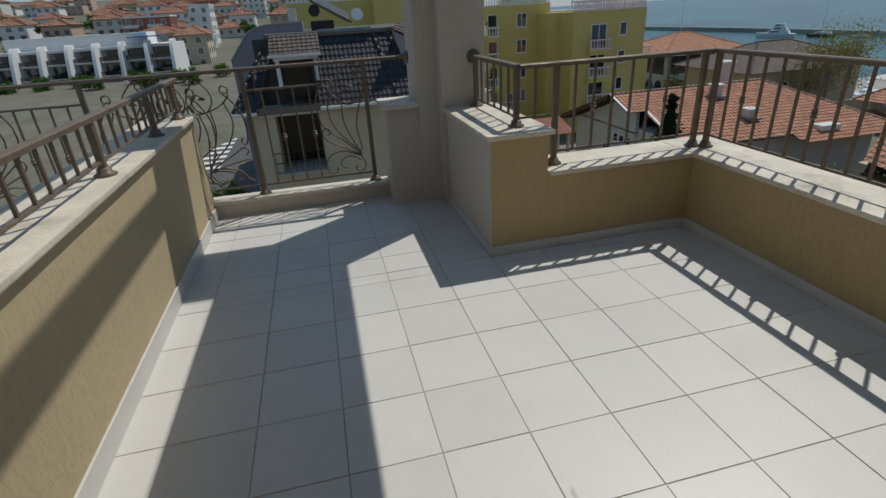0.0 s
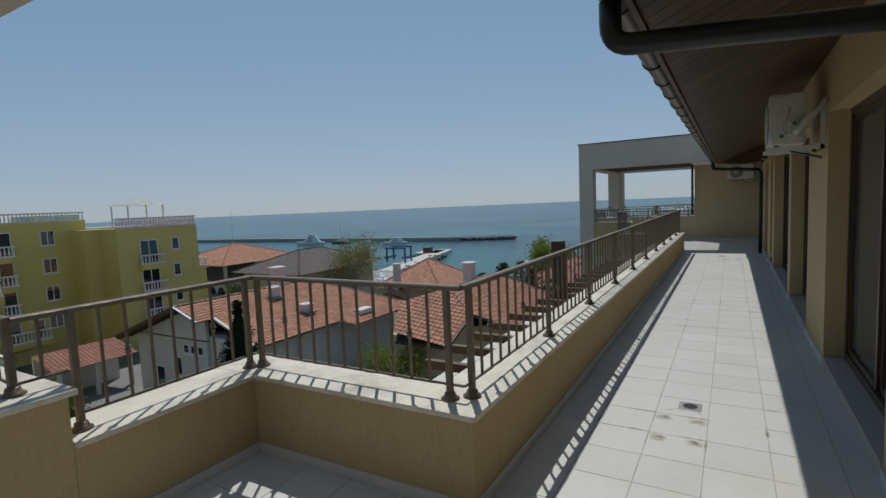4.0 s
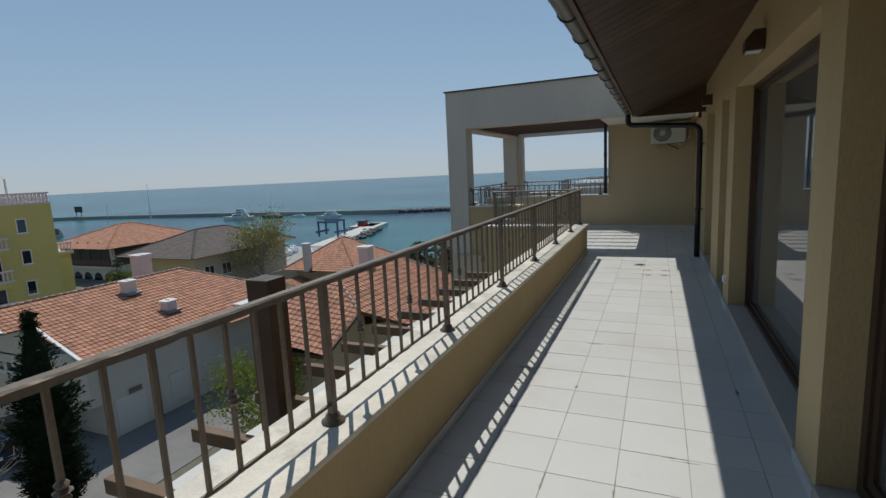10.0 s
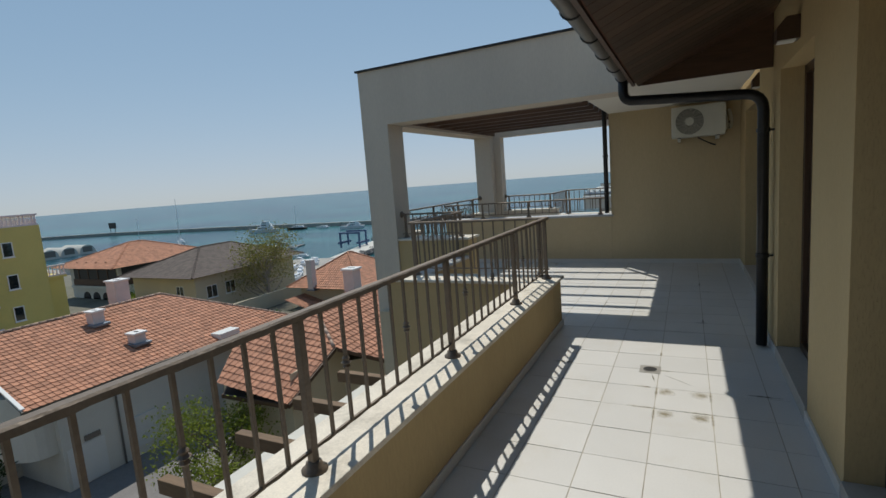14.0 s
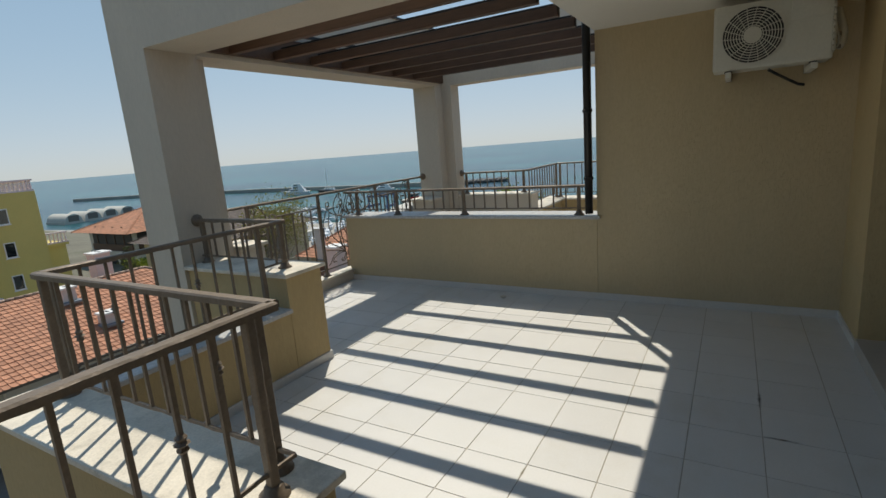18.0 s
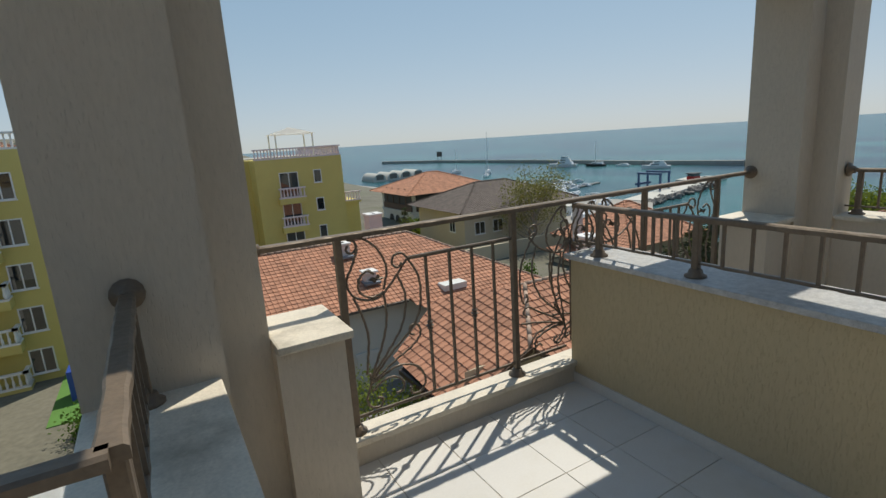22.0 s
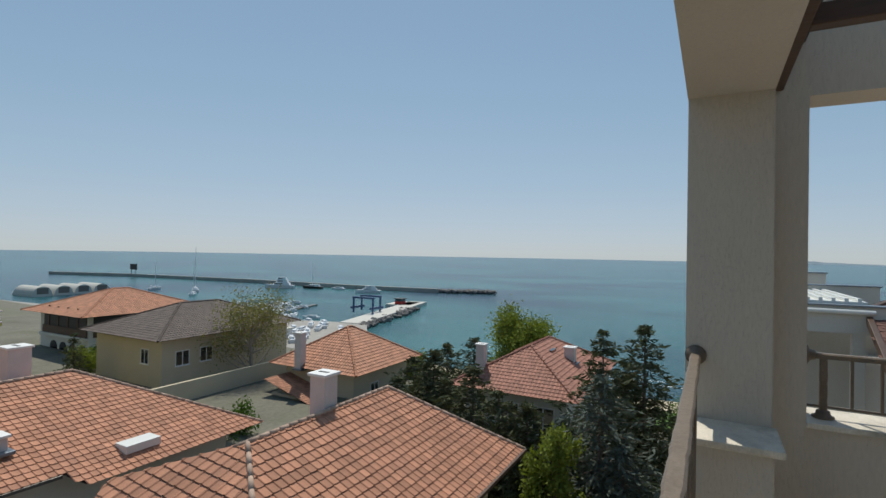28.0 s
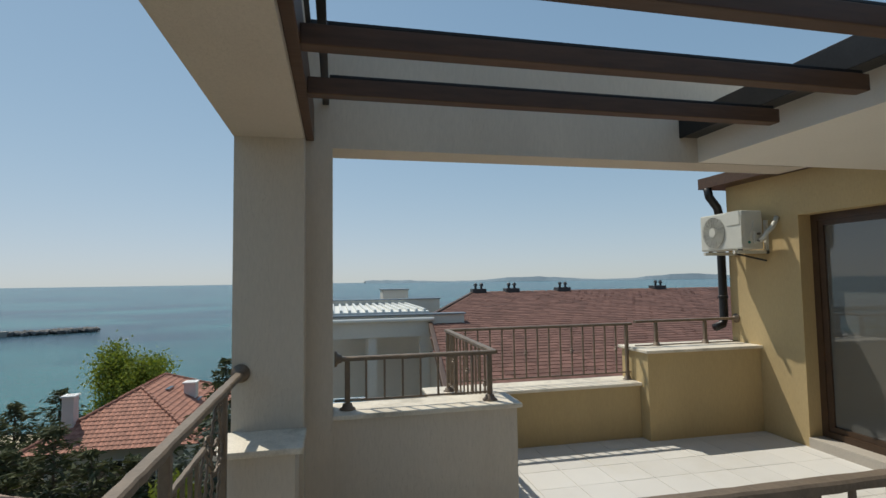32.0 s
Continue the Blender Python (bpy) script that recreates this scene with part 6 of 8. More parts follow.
for x in (28.5, 32.0):
    for y in (52.0, 55.0):
        part("post", box(x - 0.06, x + 0.06, y - 0.06, y + 0.06, YT, YT + 2.2), WHITE_TRIM, gz)
bm = bmesh.new()
q = [bm.verts.new((x, y, YT + 2.2)) for x, y in ((28.2, 51.7), (32.3, 51.7), (32.3, 55.3), (28.2, 55.3))]
t = bm.verts.new((30.25, 53.5, YT + 2.9))
for k in range(4):
    bm.faces.new((q[k], q[(k + 1) % 4], t))
bmesh.ops.solidify(bm, geom=bm.faces[:], thickness=0.03)
part("canopy", bm, WHITE_TRIM, gz)
gz.location = (-1.0, -0.7, -0.28)
part("awning", box(16.0, 18.6, 52.6, 54.5, -9.4, -9.3), material("cream_awning", (0.6, 0.55, 0.35), 0.8), ya)

yb = thing("apartment_house", "yellow apartment wing stepped with white balcony balustrades", "apartment house")
part("wall", box(4.5, 11.8, 38.0, 56.0, -13.5, 2.4), RENDER_Y, yb)
part("wall", box(-1.3, 4.5, 39.6, 56.0, -13.5, 2.4), RENDER_Y, yb)
part("upper_wall", box(-0.4, 6.6, 40.6, 56.0, 2.4, 5.2), RENDER_Y, yb)
balustrade(yb, (-1.3, 39.7), (4.5, 39.7), 2.4)
part("wall", box(11.8, 12.9, 46.5, 56.0, -13.5, 2.2), RENDER_Y, yb)
balustrade(yb, (4.5, 38.1), (11.8, 38.1), 2.4)
balustrade(yb, (11.7, 38.0), (11.7, 46.5), 2.4)
balustrade(yb, (12.8, 46.5), (12.8, 56.0), 2.2)
for k in range(5):
    z = -0.6 - 2.55 * k
    balcony(yb, 11.8, 13.5 + 0.12 * k, 40.5, 45.5, z, WHITE_TRIM, ("-y", "+x"))
    window(yb, 11.8, 43.0, z + 0.05, 1.8, 2.0, "+x")
    part("divider_panel", box(11.8, 13.2, 45.3, 45.5, z, z + 1.6), WHITE_TRIM, yb)
    balcony(yb, 12.9, 13.9, 49.5, 53.5, z - 0.4, WHITE_TRIM, ("-y", "+x"))
    window(yb, 12.9, 48.0, z + 0.4, 0.8, 1.4, "+x", mullions=0)
    window(yb, 9.6, 38.0, z + 0.3, 1.2, 1.5, "-y")
    balcony(yb, 6.6, 9.0, 36.9, 38.0, z, WHITE_TRIM, ("-y", "-x", "+x"))

# white house with a dark mansard, its recessed dormer and loggia
LILAC = material("lilac_grey_render", (0.30, 0.27, 0.31), 0.9, vary=0.1, scale=0.8, bump=0.15, space="World")
# Near-black glass: the shade inside loggia and dormer is in its colour.
SHADE_GLASS = material("shade_dark_glass", (0.018, 0.017, 0.016), 0.25, vary=0.2, scale=2, bump=0.02)
mh = thing("house", "white house with a black tiled mansard roof, recessed dormer and loggia", "house", "town houses")
EZ, EY, TZ, TY = -2.05, 23.0, 0.72, 25.0
UP = (0, TY - EY, TZ - EZ)


def front(x, f):
    return (x, EY + (TY - EY) * f, EZ + (TZ - EZ) * f)


roof_face(mh, BLACKTILE, [front(-0.05, 0), front(3.35, 0), front(2.65, 1), front(0.3, 1)], UP, seed=71, tw=0.20, th=0.30)
roof_face(mh, BLACKTILE, [front(3.5, 0), front(4.35, 0), front(3.35, 1), front(2.8, 1)], UP, seed=72, tw=0.20, th=0.30)
roof_face(mh, BLACKTILE, [front(-3.6, 0), front(-2.65, 0), front(-1.75, 0.9), front(-2.0, 0.9)], UP, seed=73, tw=0.20, th=0.30)
ridge_line(mh, BLACKTILE, front(3.42, 0), front(2.72, 1), 0.09)
ridge_line(mh, BLACKTILE, front(4.4, 0), front(3.4, 1), 0.09)
ridge_line(mh, BLACKTILE, front(-3.65, 0), front(-2.05, 0.9), 0.09)
for x0, x1 in ((-3.7, -2.7), (-0.05, 4.4)):
    part("eave_gutter", box(x0, x1, EY - 0.14, EY + 0.02, EZ - 0.13, EZ + 0.0, 0.02), WHITE_TRIM, mh, "pale eave gutter")
part("balcony_edge", box(-2.7, -0.05, EY - 0.02, EY + 0.16, EZ - 0.16, EZ + 0.12, 0.02), GUTTER, mh)
part("wall", box(-2.0, 4.7, 25.2, 33.0, -12.5, TZ - 0.1), RENDER_B, mh)
part("wall", box(-0.15, 4.4, 23.35, 25.2, -12.5, EZ - 0.1), RENDER_B, mh)
part("wall", box(-2.95, -2.05, 23.35, 25.2, -12.5, EZ - 0.1), RENDER_B, mh)
part("wall", box(-2.05, -0.15, 23.35, 25.2, -12.5, -4.85), RENDER_B, mh)
part("loggia_ceiling", box(-2.7, -0.1, 23.3, 25.3, EZ - 0.3, EZ - 0.12), RENDER_W, mh)
part("loggia_glazing", box(-2.05, -0.15, 25.12, 25.18, -4.8, EZ - 0.3), SHADE_GLASS, mh, "glazed loggia doors, inner shade put into the glass colour")
for x in (-2.0, -1.1, -0.2):
    part("loggia_frame", box(x - 0.05, x + 0.05, 25.06, 25.12, -4.8, EZ - 0.3), DOORWOOD, mh)
part("loggia_floor", box(-2.4, -0.1, 22.9, 25.2, -4.95, -4.8), CONCRETE, mh)
for z in (-4.35, -3.9):
    part("loggia_rail", box(-2.35, -0.15, 22.93, 22.97, z, z + 0.04), BLACKPIPE, mh)
for k in range(9):
    part("loggia_bar", box(-2.3 + 0.26 * k, -2.28 + 0.26 * k, 22.94, 22.96, -4.8, -3.9), BLACKPIPE, mh)
# recessed dormer
# The recess shade is painted as a black back wall.
part("dormer_back", box(-2.5, -0.1, 24.7, 24.78, EZ, TZ), BLACKTILE, mh, "back wall of the dormer recess, its shade put into black")
part("dormer_glazing", box(-1.5, -0.3, 24.62, 24.69, EZ + 0.15, 0.0), SHADE_GLASS, mh, "dormer window, inner shade put into the glass colour")
part("dormer_cheek", box(-0.12, -0.04, EY + 0.2, 24.7, EZ, -0.1), BLACKTILE, mh)
part("dormer_cheek", box(-2.66, -2.58, EY + 0.4, 24.7, EZ, -0.5), BLACKTILE, mh)
part("dormer_header", box(-1.68, 0.15, 23.45, 23.62, -0.12, 0.08, 0.01), WHITE_TRIM, mh)
part("dormer_post", box(-1.62, -1.46, 23.48, 23.6, -1.25, -0.12, 0.01), WHITE_TRIM, mh)
part("dormer_post", box(-0.06, 0.10, 23.48, 23.6, -1.0, -0.12, 0.01), WHITE_TRIM, mh)
roof_face(mh, DARKTILE, [(-1.8, 23.3, 0.1), (0.27, 23.3, 0.1), (0.27, 24.5, 0.8), (-1.7, 24.5, 0.8)], (0, 1.2, 0.7), 0.2, 0.26, 74)
part("dormer_gutter", box(-1.85, 0.3, 23.2, 23.3, 0.02, 0.12, 0.01), WHITE_TRIM, mh)
# flat roof, its flashing and the side gable with a lower grey roof
part("flat_roof", box(-2.0, 4.9, TY - 0.1, 33.0, TZ - 0.02, TZ + 0.16, 0.02), GUTTER, mh, "grey felt flat roof")
part("roof_kerb", box(0.3, 2.7, TY - 0.14, TY + 0.1, TZ + 0.1, TZ + 0.24, 0.03), LEAD, mh)
gab = bmesh.new()
lo = [gab.verts.new((x, 24.2, z)) for x, z in ((4.75, -2.0), (4.75, 0.12), (3.55, TZ + 0.05), (4.1, -0.9))]
hi = [gab.verts.new((v.co.x, 24.4, v.co.z)) for v in lo]
for q in range(4):
    gab.faces.new((lo[q], lo[(q + 1) % 4], hi[(q + 1) % 4], hi[q]))
gab.faces.new(lo)
gab.faces.new(hi[::-1])
bmesh.ops.recalc_face_normals(gab, faces=gab.faces)
part("gable_wall", gab, LILAC, mh)
roof_face(mh, DARKTILE, [(3.5, 24.1, TZ + 0.12), (4.9, 24.1, 0.1), (6.4, 27.0, 0.5), (4.9, 27.0, TZ + 0.3)], (-0.5, 1, 0.3), 0.24, 0.3, 75)
part("roof_post", box(4.75, 4.85, 24.1, 24.2, -2.0, 0.1), WHITE_TRIM, mh)
part("side_wall", box(4.7, 6.6, 25.0, 33.0, -12.5, -0.2), RENDER_W, mh)
for k in range(3):
    window(mh, 5.7, 25.0, -3.2 - 2.9 * k, 0.9, 1.3, "-y")
    window(mh, 2.0, 23.35, -7.2 - 2.9 * k, 1.1, 1.4, "-y")
ac2 = part("wall_unit", box(3.6, 4.3, 23.05, 23.35, -4.9, -4.4, 0.02), WHITEMETAL, mh, "white outdoor unit")
part("unit_grille", add_cyl(bmesh.new(), (4.05, 23.03, -4.65), (4.05, 23.05, -4.65), 0.2, n=20), DARKPLASTIC, ac2)

# house with a curved lilac-grey gable beside it
ch = thing("house", "house with a curved lilac-grey gable wall", "house", "town houses")
arc = [(-3.85, -12.0), (-3.82, -0.2), (-3.5, 0.18), (-3.2, 0.55), (-2.85, 0.95), (-2.47, 1.14), (-1.9, 1.24), (-0.3, 1.29), (-0.3, -12.0)]
for y0, y1, z_add, nm, mt in ((27.0, 33.0, 0.0, "wall", LILAC), (26.95, 27.3, 0.06, "gable_coping", CONCRETE)):
    bm = bmesh.new()
    if nm == "gable_coping":
        top = arc[1:-1]
        for p, q in zip(top, top[1:]):
            va = [bm.verts.new(c) for c in ((p[0], y0, p[1]), (q[0], y0, q[1]), (q[0], y0, q[1] + z_add), (p[0], y0, p[1] + z_add))]
            vb = [bm.verts.new((v.co.x, y1, v.co.z)) for v in va]
            for k in range(4):
                bm.faces.new((va[k], va[(k + 1) % 4], vb[(k + 1) % 4], vb[k]))
            bm.faces.new(va)
            bm.faces.new(vb[::-1])
    else:
        va = [bm.verts.new((x, y0, z)) for x, z in arc]
        vb = [bm.verts.new((x, y1, z)) for x, z in arc]
        for k in range(len(arc)):
            bm.faces.new((va[k], va[(k + 1) % len(arc)], vb[(k + 1) % len(arc)], vb[k]))
        bm.faces.new(va)
        bm.faces.new(vb[::-1])
    bmesh.ops.recalc_face_normals(bm, faces=bm.faces)
    part(nm, bm, mt, ch)
part("chimney", box(-0.9, -0.5, 27.3, 27.7, 1.2, 1.9, 0.03), PINKISH, ch)

solar = thing("solar_heater", "dark tilted solar water heater on the flat roof", "solar heater")
bm = box(-1.0, 1.0, -0.95, 0.95, -0.05, 0.05, 0.01)
bmesh.ops.rotate(bm, verts=bm.verts, cent=(0, 0, 0), matrix=Matrix.Rotation(0.53, 3, "Y") @ Matrix.Rotation(0.2, 3, "X"))
bmesh.ops.translate(bm, verts=bm.verts, vec=(1.15, 28.0, 1.85))
part("panel", bm, BLACKTILE, solar)
part("panel_frame", bar((0.25, 27.03, 2.25), (2.05, 27.03, 1.22), 0.07, 0.12), GUTTER, solar)
part("tank", add_cyl(bmesh.new(), (0.35, 27.2, 1.75), (0.35, 28.8, 1.75), 0.27, n=14), DARKPLASTIC, solar)
part("leg", bar((0.2, 27.1, 0.85), (0.2, 27.1, 2.9), 0.06, 0.06), GUTTER, solar)
part("leg", bar((0.2, 28.9, 0.85), (0.2, 28.9, 2.3), 0.06, 0.06), GUTTER, solar)
part("leg", bar((1.95, 27.1, 0.85), (1.95, 27.1, 1.3), 0.06, 0.06), GUTTER, solar)
part("base_box", box(0.1, 1.2, 27.3, 28.6, TZ + 0.16, 1.3, 0.03), DARKPLASTIC, solar)
dish = thing("satellite_dish", "pale round satellite dish on the flat roof", "dish")
bm = add_lathe(bmesh.new(), [(0.02, 0.0), (0.12, 0.02), (0.22, 0.06), (0.3, 0.12)], n=20)
bmesh.ops.rotate(bm, verts=bm.verts, cent=(0, 0, 0), matrix=Matrix.Rotation(1.2, 3, "X"))
bmesh.ops.translate(bm, verts=bm.verts, vec=(2.42, 28.0, 1.45))
part("reflector", bm, WHITEMETAL, dish)
part("mast", bar((2.42, 28.05, 0.85), (2.42, 28.05, 1.45), 0.04, 0.04), GUTTER, dish)

# ---- farther houses ----
def villa(label, x0, x1, y0, y1, zb, ze, rise, mat, wall, over=0.9, wins=(), seed=31, th=0.36, tw=0.30, ridge="x"):
    h = thing("house", label, "house", "town houses")
    hip_roof(h, x0 - over, x1 + over, y0 - over, y1 + over, ze, rise, mat, ridge, None, None, seed, tw, th)
    part("wall", box(x0, x1, y0, y1, zb, ze + 0.05), wall, h)
    for x, y, z, w, hh, f in wins:
        window(h, x, y, z, w, hh, f)
    return h


h5 = villa("small house with a pyramid terracotta roof", 52.0, 60.4, 31.0, 38.8, -16, -8.7, 3.1, TERRA, RENDER_B, 1.1, ((55, 31.0, -11.5, 1.2, 1.4, "-y"),), 31)
stack(h5, 51.2, 36.4, -9.0, -5.6, 0.7)
part("annex_wall", box(49.5, 53.2, 34.4, 38.0, -16, -10.75), RENDER_B, h5)
roof_face(h5, TERRA, [(49.0, 32.6, -11.2), (53.2, 32.6, -11.2), (53.2, 38.4, -9.6), (49.0, 38.4, -9.6)], (0, 1, 0.3), seed=33)
h4 = villa("house with a dark red hipped roof among conifers", 52.0, 64.5, 12.8, 20.4, -18, -8.1, 2.6, TERRA_RED, RENDER_W, 1.1, ((52.0, 14.4, -11.0, 1.6, 2.0, "-x"), (52.0, 17.0, -11.0, 1.6, 2.0, "-x"), (54.5, 12.8, -11.0, 1.4, 1.6, "-y")), 41)
stack(h4, 53.0, 19.6, -7.8, -5.2, 0.65)
stack(h4, 58.6, 14.2, -7.2, -5.75, 0.8)
part("skylight", box(57.2, 58.4, 15.3, 15.9, -6.1, -5.98), FARGLASS, h4)
villa("beige house with a dark brown hipped roof", 45.5, 60.5, 47.5, 58.0, -15, -6.5, 2.5, DARKTILE, RENDER_B, 1.1, ((47.5, 47.5, -9.2, 1.4, 1.4, "-y"), (50.0, 47.5, -9.2, 1.4, 1.4, "-y"), (45.5, 50.0, -9.0, 1.2, 1.4, "-x")), 51)
h7 = villa("white villa with an orange hipped roof and arched loggia", 49.5, 62.5, 67.5, 78.5, -15, -6.3, 2.6, TERRA, RENDER_W, 1.5, ((56.5, 67.5, -8.0, 1.3, 1.5, "-y"), (60.0, 67.5, -8.0, 1.3, 1.5, "-y")), 61)
# Dark plates laid on the wall paint the shade inside arches and loggias.
for k in range(3):
    x = 50.5 + 1.9 * k
    bm = bmesh.new()
    add_prism(bm, [(x - 0.75, 67.46), (x + 0.75, 67.46), (x + 0.75, 67.5), (x - 0.75, 67.5)], -12.5, -10.6)
    add_cyl(bm, (x, 67.46, -10.6), (x, 67.5, -10.6), 0.75, n=20)
    part("arch_shade_plate", bm, DARKPLASTIC, h7, "dark arched plate painting the shade of a loggia arch")
for k in range(4):
    y = 68.6 + 2.2 * k
    bm = bmesh.new()
    add_box(bm, 49.44, 49.5, y - 0.8, y + 0.8, -12.5, -10.6)
    add_cyl(bm, (49.44, y, -10.6), (49.5, y, -10.6), 0.8, n=20)
    part("arch_shade_plate", bm, DARKPLASTIC, h7, "dark arched plate painting the shade of a loggia arch")
    part("timber_post", box(49.38, 49.5, y + 1.0, y + 1.2, -9.0, -5.6), DARKWOOD, h7)
# Flat dark plate for the loggia's inner shade, with no recess behind.
part("loggia_shade_plate", box(49.44, 49.5, 67.8, 77.5, -8.9, -6.3), DARKPLASTIC, h7)
part("loggia_rail", box(49.30, 49.36, 67.6, 77.6, -8.9, -8.0), DARKWOOD, h7)
part("loggia_slab", box(49.0, 49.5, 67.5, 77.8, -9.2, -8.9), RENDER_W, h7)
part("loggia_shade_plate", box(50.0, 55.2, 67.46, 67.5, -8.9, -6.4), DARKPLASTIC, h7)
part("loggia_rail", box(50.0, 55.2, 67.36, 67.42, -8.9, -8.0), DARKWOOD, h7)

# garden walls and yard
YARD = material("dark_yard_concrete", (0.21, 0.20, 0.195), 0.9, vary=0.2, scale=0.5, fine=12, bump=0.2, stain=(0.14, 0.135, 0.13), stain_scale=0.3, stain_amount=0.5, space="World")
setting("road_yard", box(15.5, 30.0, 19.5, 44.0, -11.2, -10.96), YARD, "grey concrete yard beside the house", "yard")
setting("wall_garden", box(14.7, 15.0, 16.0, 50.0, -12, -10.3), CAP, "low garden wall with tiled coping", "wall")
setting("wall_garden_far", box(36.5, 60.0, 42.5, 42.8, -14, -9.4), RENDER_B, "beige rendered garden wall", "wall")
shed = thing("carport", "open shed with a red tiled lean-to roof", "shed")
roof_face(shed, TERRA_RED, [(15.2, 39.0, -8.6), (20.6, 39.0, -8.6), (20.6, 42.0, -7.8), (15.2, 42.0, -7.8)], (0, 1, 0.27), seed=81)
part("back_wall", box(15.2, 20.6, 41.8, 42.1, -11.1, -7.9), RENDER_W, shed)
for x in (15.6, 17.9, 20.2):
    part("post", box(x - 0.12, x + 0.12, 39.2, 39.45, -11.1, -8.6), RENDER_W, shed)


# ---- parked car ----
def parked_car(m):
    c = thing("car", "dark blue hatchback parked in the yard", "car")
    paint = material("dark_car_paint", (0.012, 0.012, 0.02), 0.2, metal=0.3, vary=0.1, bump=0.0, spec=0.6)
    bm = bmesh.new()
    prof = [(-2.0, 0.35), (-2.05, 0.75), (-1.9, 0.95), (-1.55, 1.0), (-0.9, 1.02), (0.95, 1.0), (1.9, 0.85), (2.05, 0.65), (2.05, 0.35)]
    for w, sc in ((0.82, 1.0),):
        lo = [bm.verts.new((x, -w, z)) for x, z in prof]
        hi = [bm.verts.new((x, w, z)) for x, z in prof]
        n = len(prof)
        for k in range(n):
            bm.faces.new((lo[k], lo[(k + 1) % n], hi[(k + 1) % n], hi[k]))
        bm.faces.new(lo)
        bm.faces.new(hi[::-1])
    bmesh.ops.recalc_face_normals(bm, faces=bm.faces)
    bmesh.ops.bevel(bm, geom=bm.edges[:], offset=0.06, segments=2, affect="EDGES")
    part("body", bm, paint, c)
    bm = bmesh.new()
    top = [(-1.35, 1.38), (0.25, 1.40)]
    low = [(-1.95, 0.98), (0.95, 1.0)]
    v = [bm.verts.new((low[0][0], -0.76, low[0][1])), bm.verts.new((low[1][0], -0.76, low[1][1])), bm.verts.new((low[1][0], 0.76, low[1][1])), bm.verts.new((low[0][0], 0.76, low[0][1])),
         bm.verts.new((top[0][0], -0.6, top[0][1])), bm.verts.new((top[1][0], -0.6, top[1][1])), bm.verts.new((top[1][0], 0.6, top[1][1])), bm.verts.new((top[0][0], 0.6, top[0][1]))]
    for f in ((0, 1, 5, 4), (1, 2, 6, 5), (2, 3, 7, 6), (3, 0, 4, 7)):
        bm.faces.new([v[i] for i in f])
    part("window_band", bm, FARGLASS, c)
    part("roof_panel", box(-1.4, 0.28, -0.62, 0.62, 1.38, 1.43, 0.02), paint, c)
    for x in (-1.25, 1.3):
        for y in (-0.78, 0.78):
            w = part("wheel", add_cyl(bmesh.new(), (x, y - 0.1, 0.31), (x, y + 0.1, 0.31), 0.31, n=18), DARKPLASTIC, c)
            part("rim", add_cyl(bmesh.new(), (x, y - 0.11, 0.31), (x, y + 0.11, 0.31), 0.18, n=14), GUTTER, w)
    for y in (-0.6, 0.6):
        part("headlight", box(2.02, 2.07, y - 0.16, y + 0.16, 0.62, 0.76, 0.01), WHITEMETAL, c)
        part("tail_light", box(-2.07, -2.02, y - 0.14, y + 0.14, 0.72, 0.9, 0.01), TERRA_RED, c)
    c.matrix_basis = m


parked_car(pose(18.5, 28.7, -10.96, 0, 0, 244))

# white tent canopy and playground in the neighbouring yard
CANVAS = material("white_canvas", (0.78, 0.77, 0.74), 0.8, vary=0.05, scale=1.0, bump=0.1)
tent = thing("canopy", "large white canvas canopy over a yard", "canopy")
bm = bmesh.new()
q = [bm.verts.new(p) for p in ((8.0, 12.0, -8.6), (13.0, 12.0, -8.2), (13.4, 20.5, -7.9), (10.0, 22.0, -8.1))]
bm.faces.new(q)
bmesh.ops.solidify(bm, geom=bm.faces[:], thickness=0.05)
part("sheet", bm, CANVAS, tent)
for x, y, z in ((8.2, 12.2, -8.6), (12.8, 12.2, -8.2), (13.2, 20.3, -7.9), (10.1, 21.8, -8.1)):
    part("pole", add_cyl(bmesh.new(), (x, y, -11), (x, y, z - 0.02), 0.05, n=8), WHITE_TRIM, tent)
setting("ground_playground", box(10.4, 14.4, 31.0, 43.0, -11.1, -10.95), material("green_turf", (0.10, 0.22, 0.05), 0.95, vary=0.15, scale=1.0, bump=0.2, space="World"), "green artificial turf", "lawn")
slide = thing("slide", "red and blue plastic playground slide", "slide")
BLUEP = material("blue_plastic", (0.03, 0.08, 0.35), 0.4, bump=0.0)
REDP = material("red_plastic", (0.5, 0.03, 0.02), 0.4, bump=0.0)
part("tower", box(11.2, 12.2, 33.5, 34.8, -10.95, -9.3, 0.05), BLUEP, slide)
bm = box(12.2, 14.0, 33.8, 34.5, -10.2, -10.1, 0.02)
bmesh.ops.rotate(bm, verts=bm.verts, cent=(12.2, 34, -10.0), matrix=Matrix.Rotation(0.4, 3, "Y"))
part("chute", bm, REDP, slide)
hut = thing("playhouse", "small turquoise roofed playhouse", "playhouse")
part("body", box(13.0, 14.2, 30.8, 32.0, -10.95, -9.7), DARKWOOD, hut)
part("roof", box(12.7, 14.5, 30.5, 32.3, -9.7, -9.6), material("turquoise_sheet", (0.22, 0.45, 0.42), 0.7, bump=0.0), hut)

# ---- timber outriggers fixed below the corridor parapet ----
out = thing("timber_pergola", "brown timber pergola beams fixed outside below the parapet", "pergola")
part("long_beam", box(3.0, 14.3, 2.30, 2.39, -0.32, -0.209, 0.01), DARKWOOD, out)
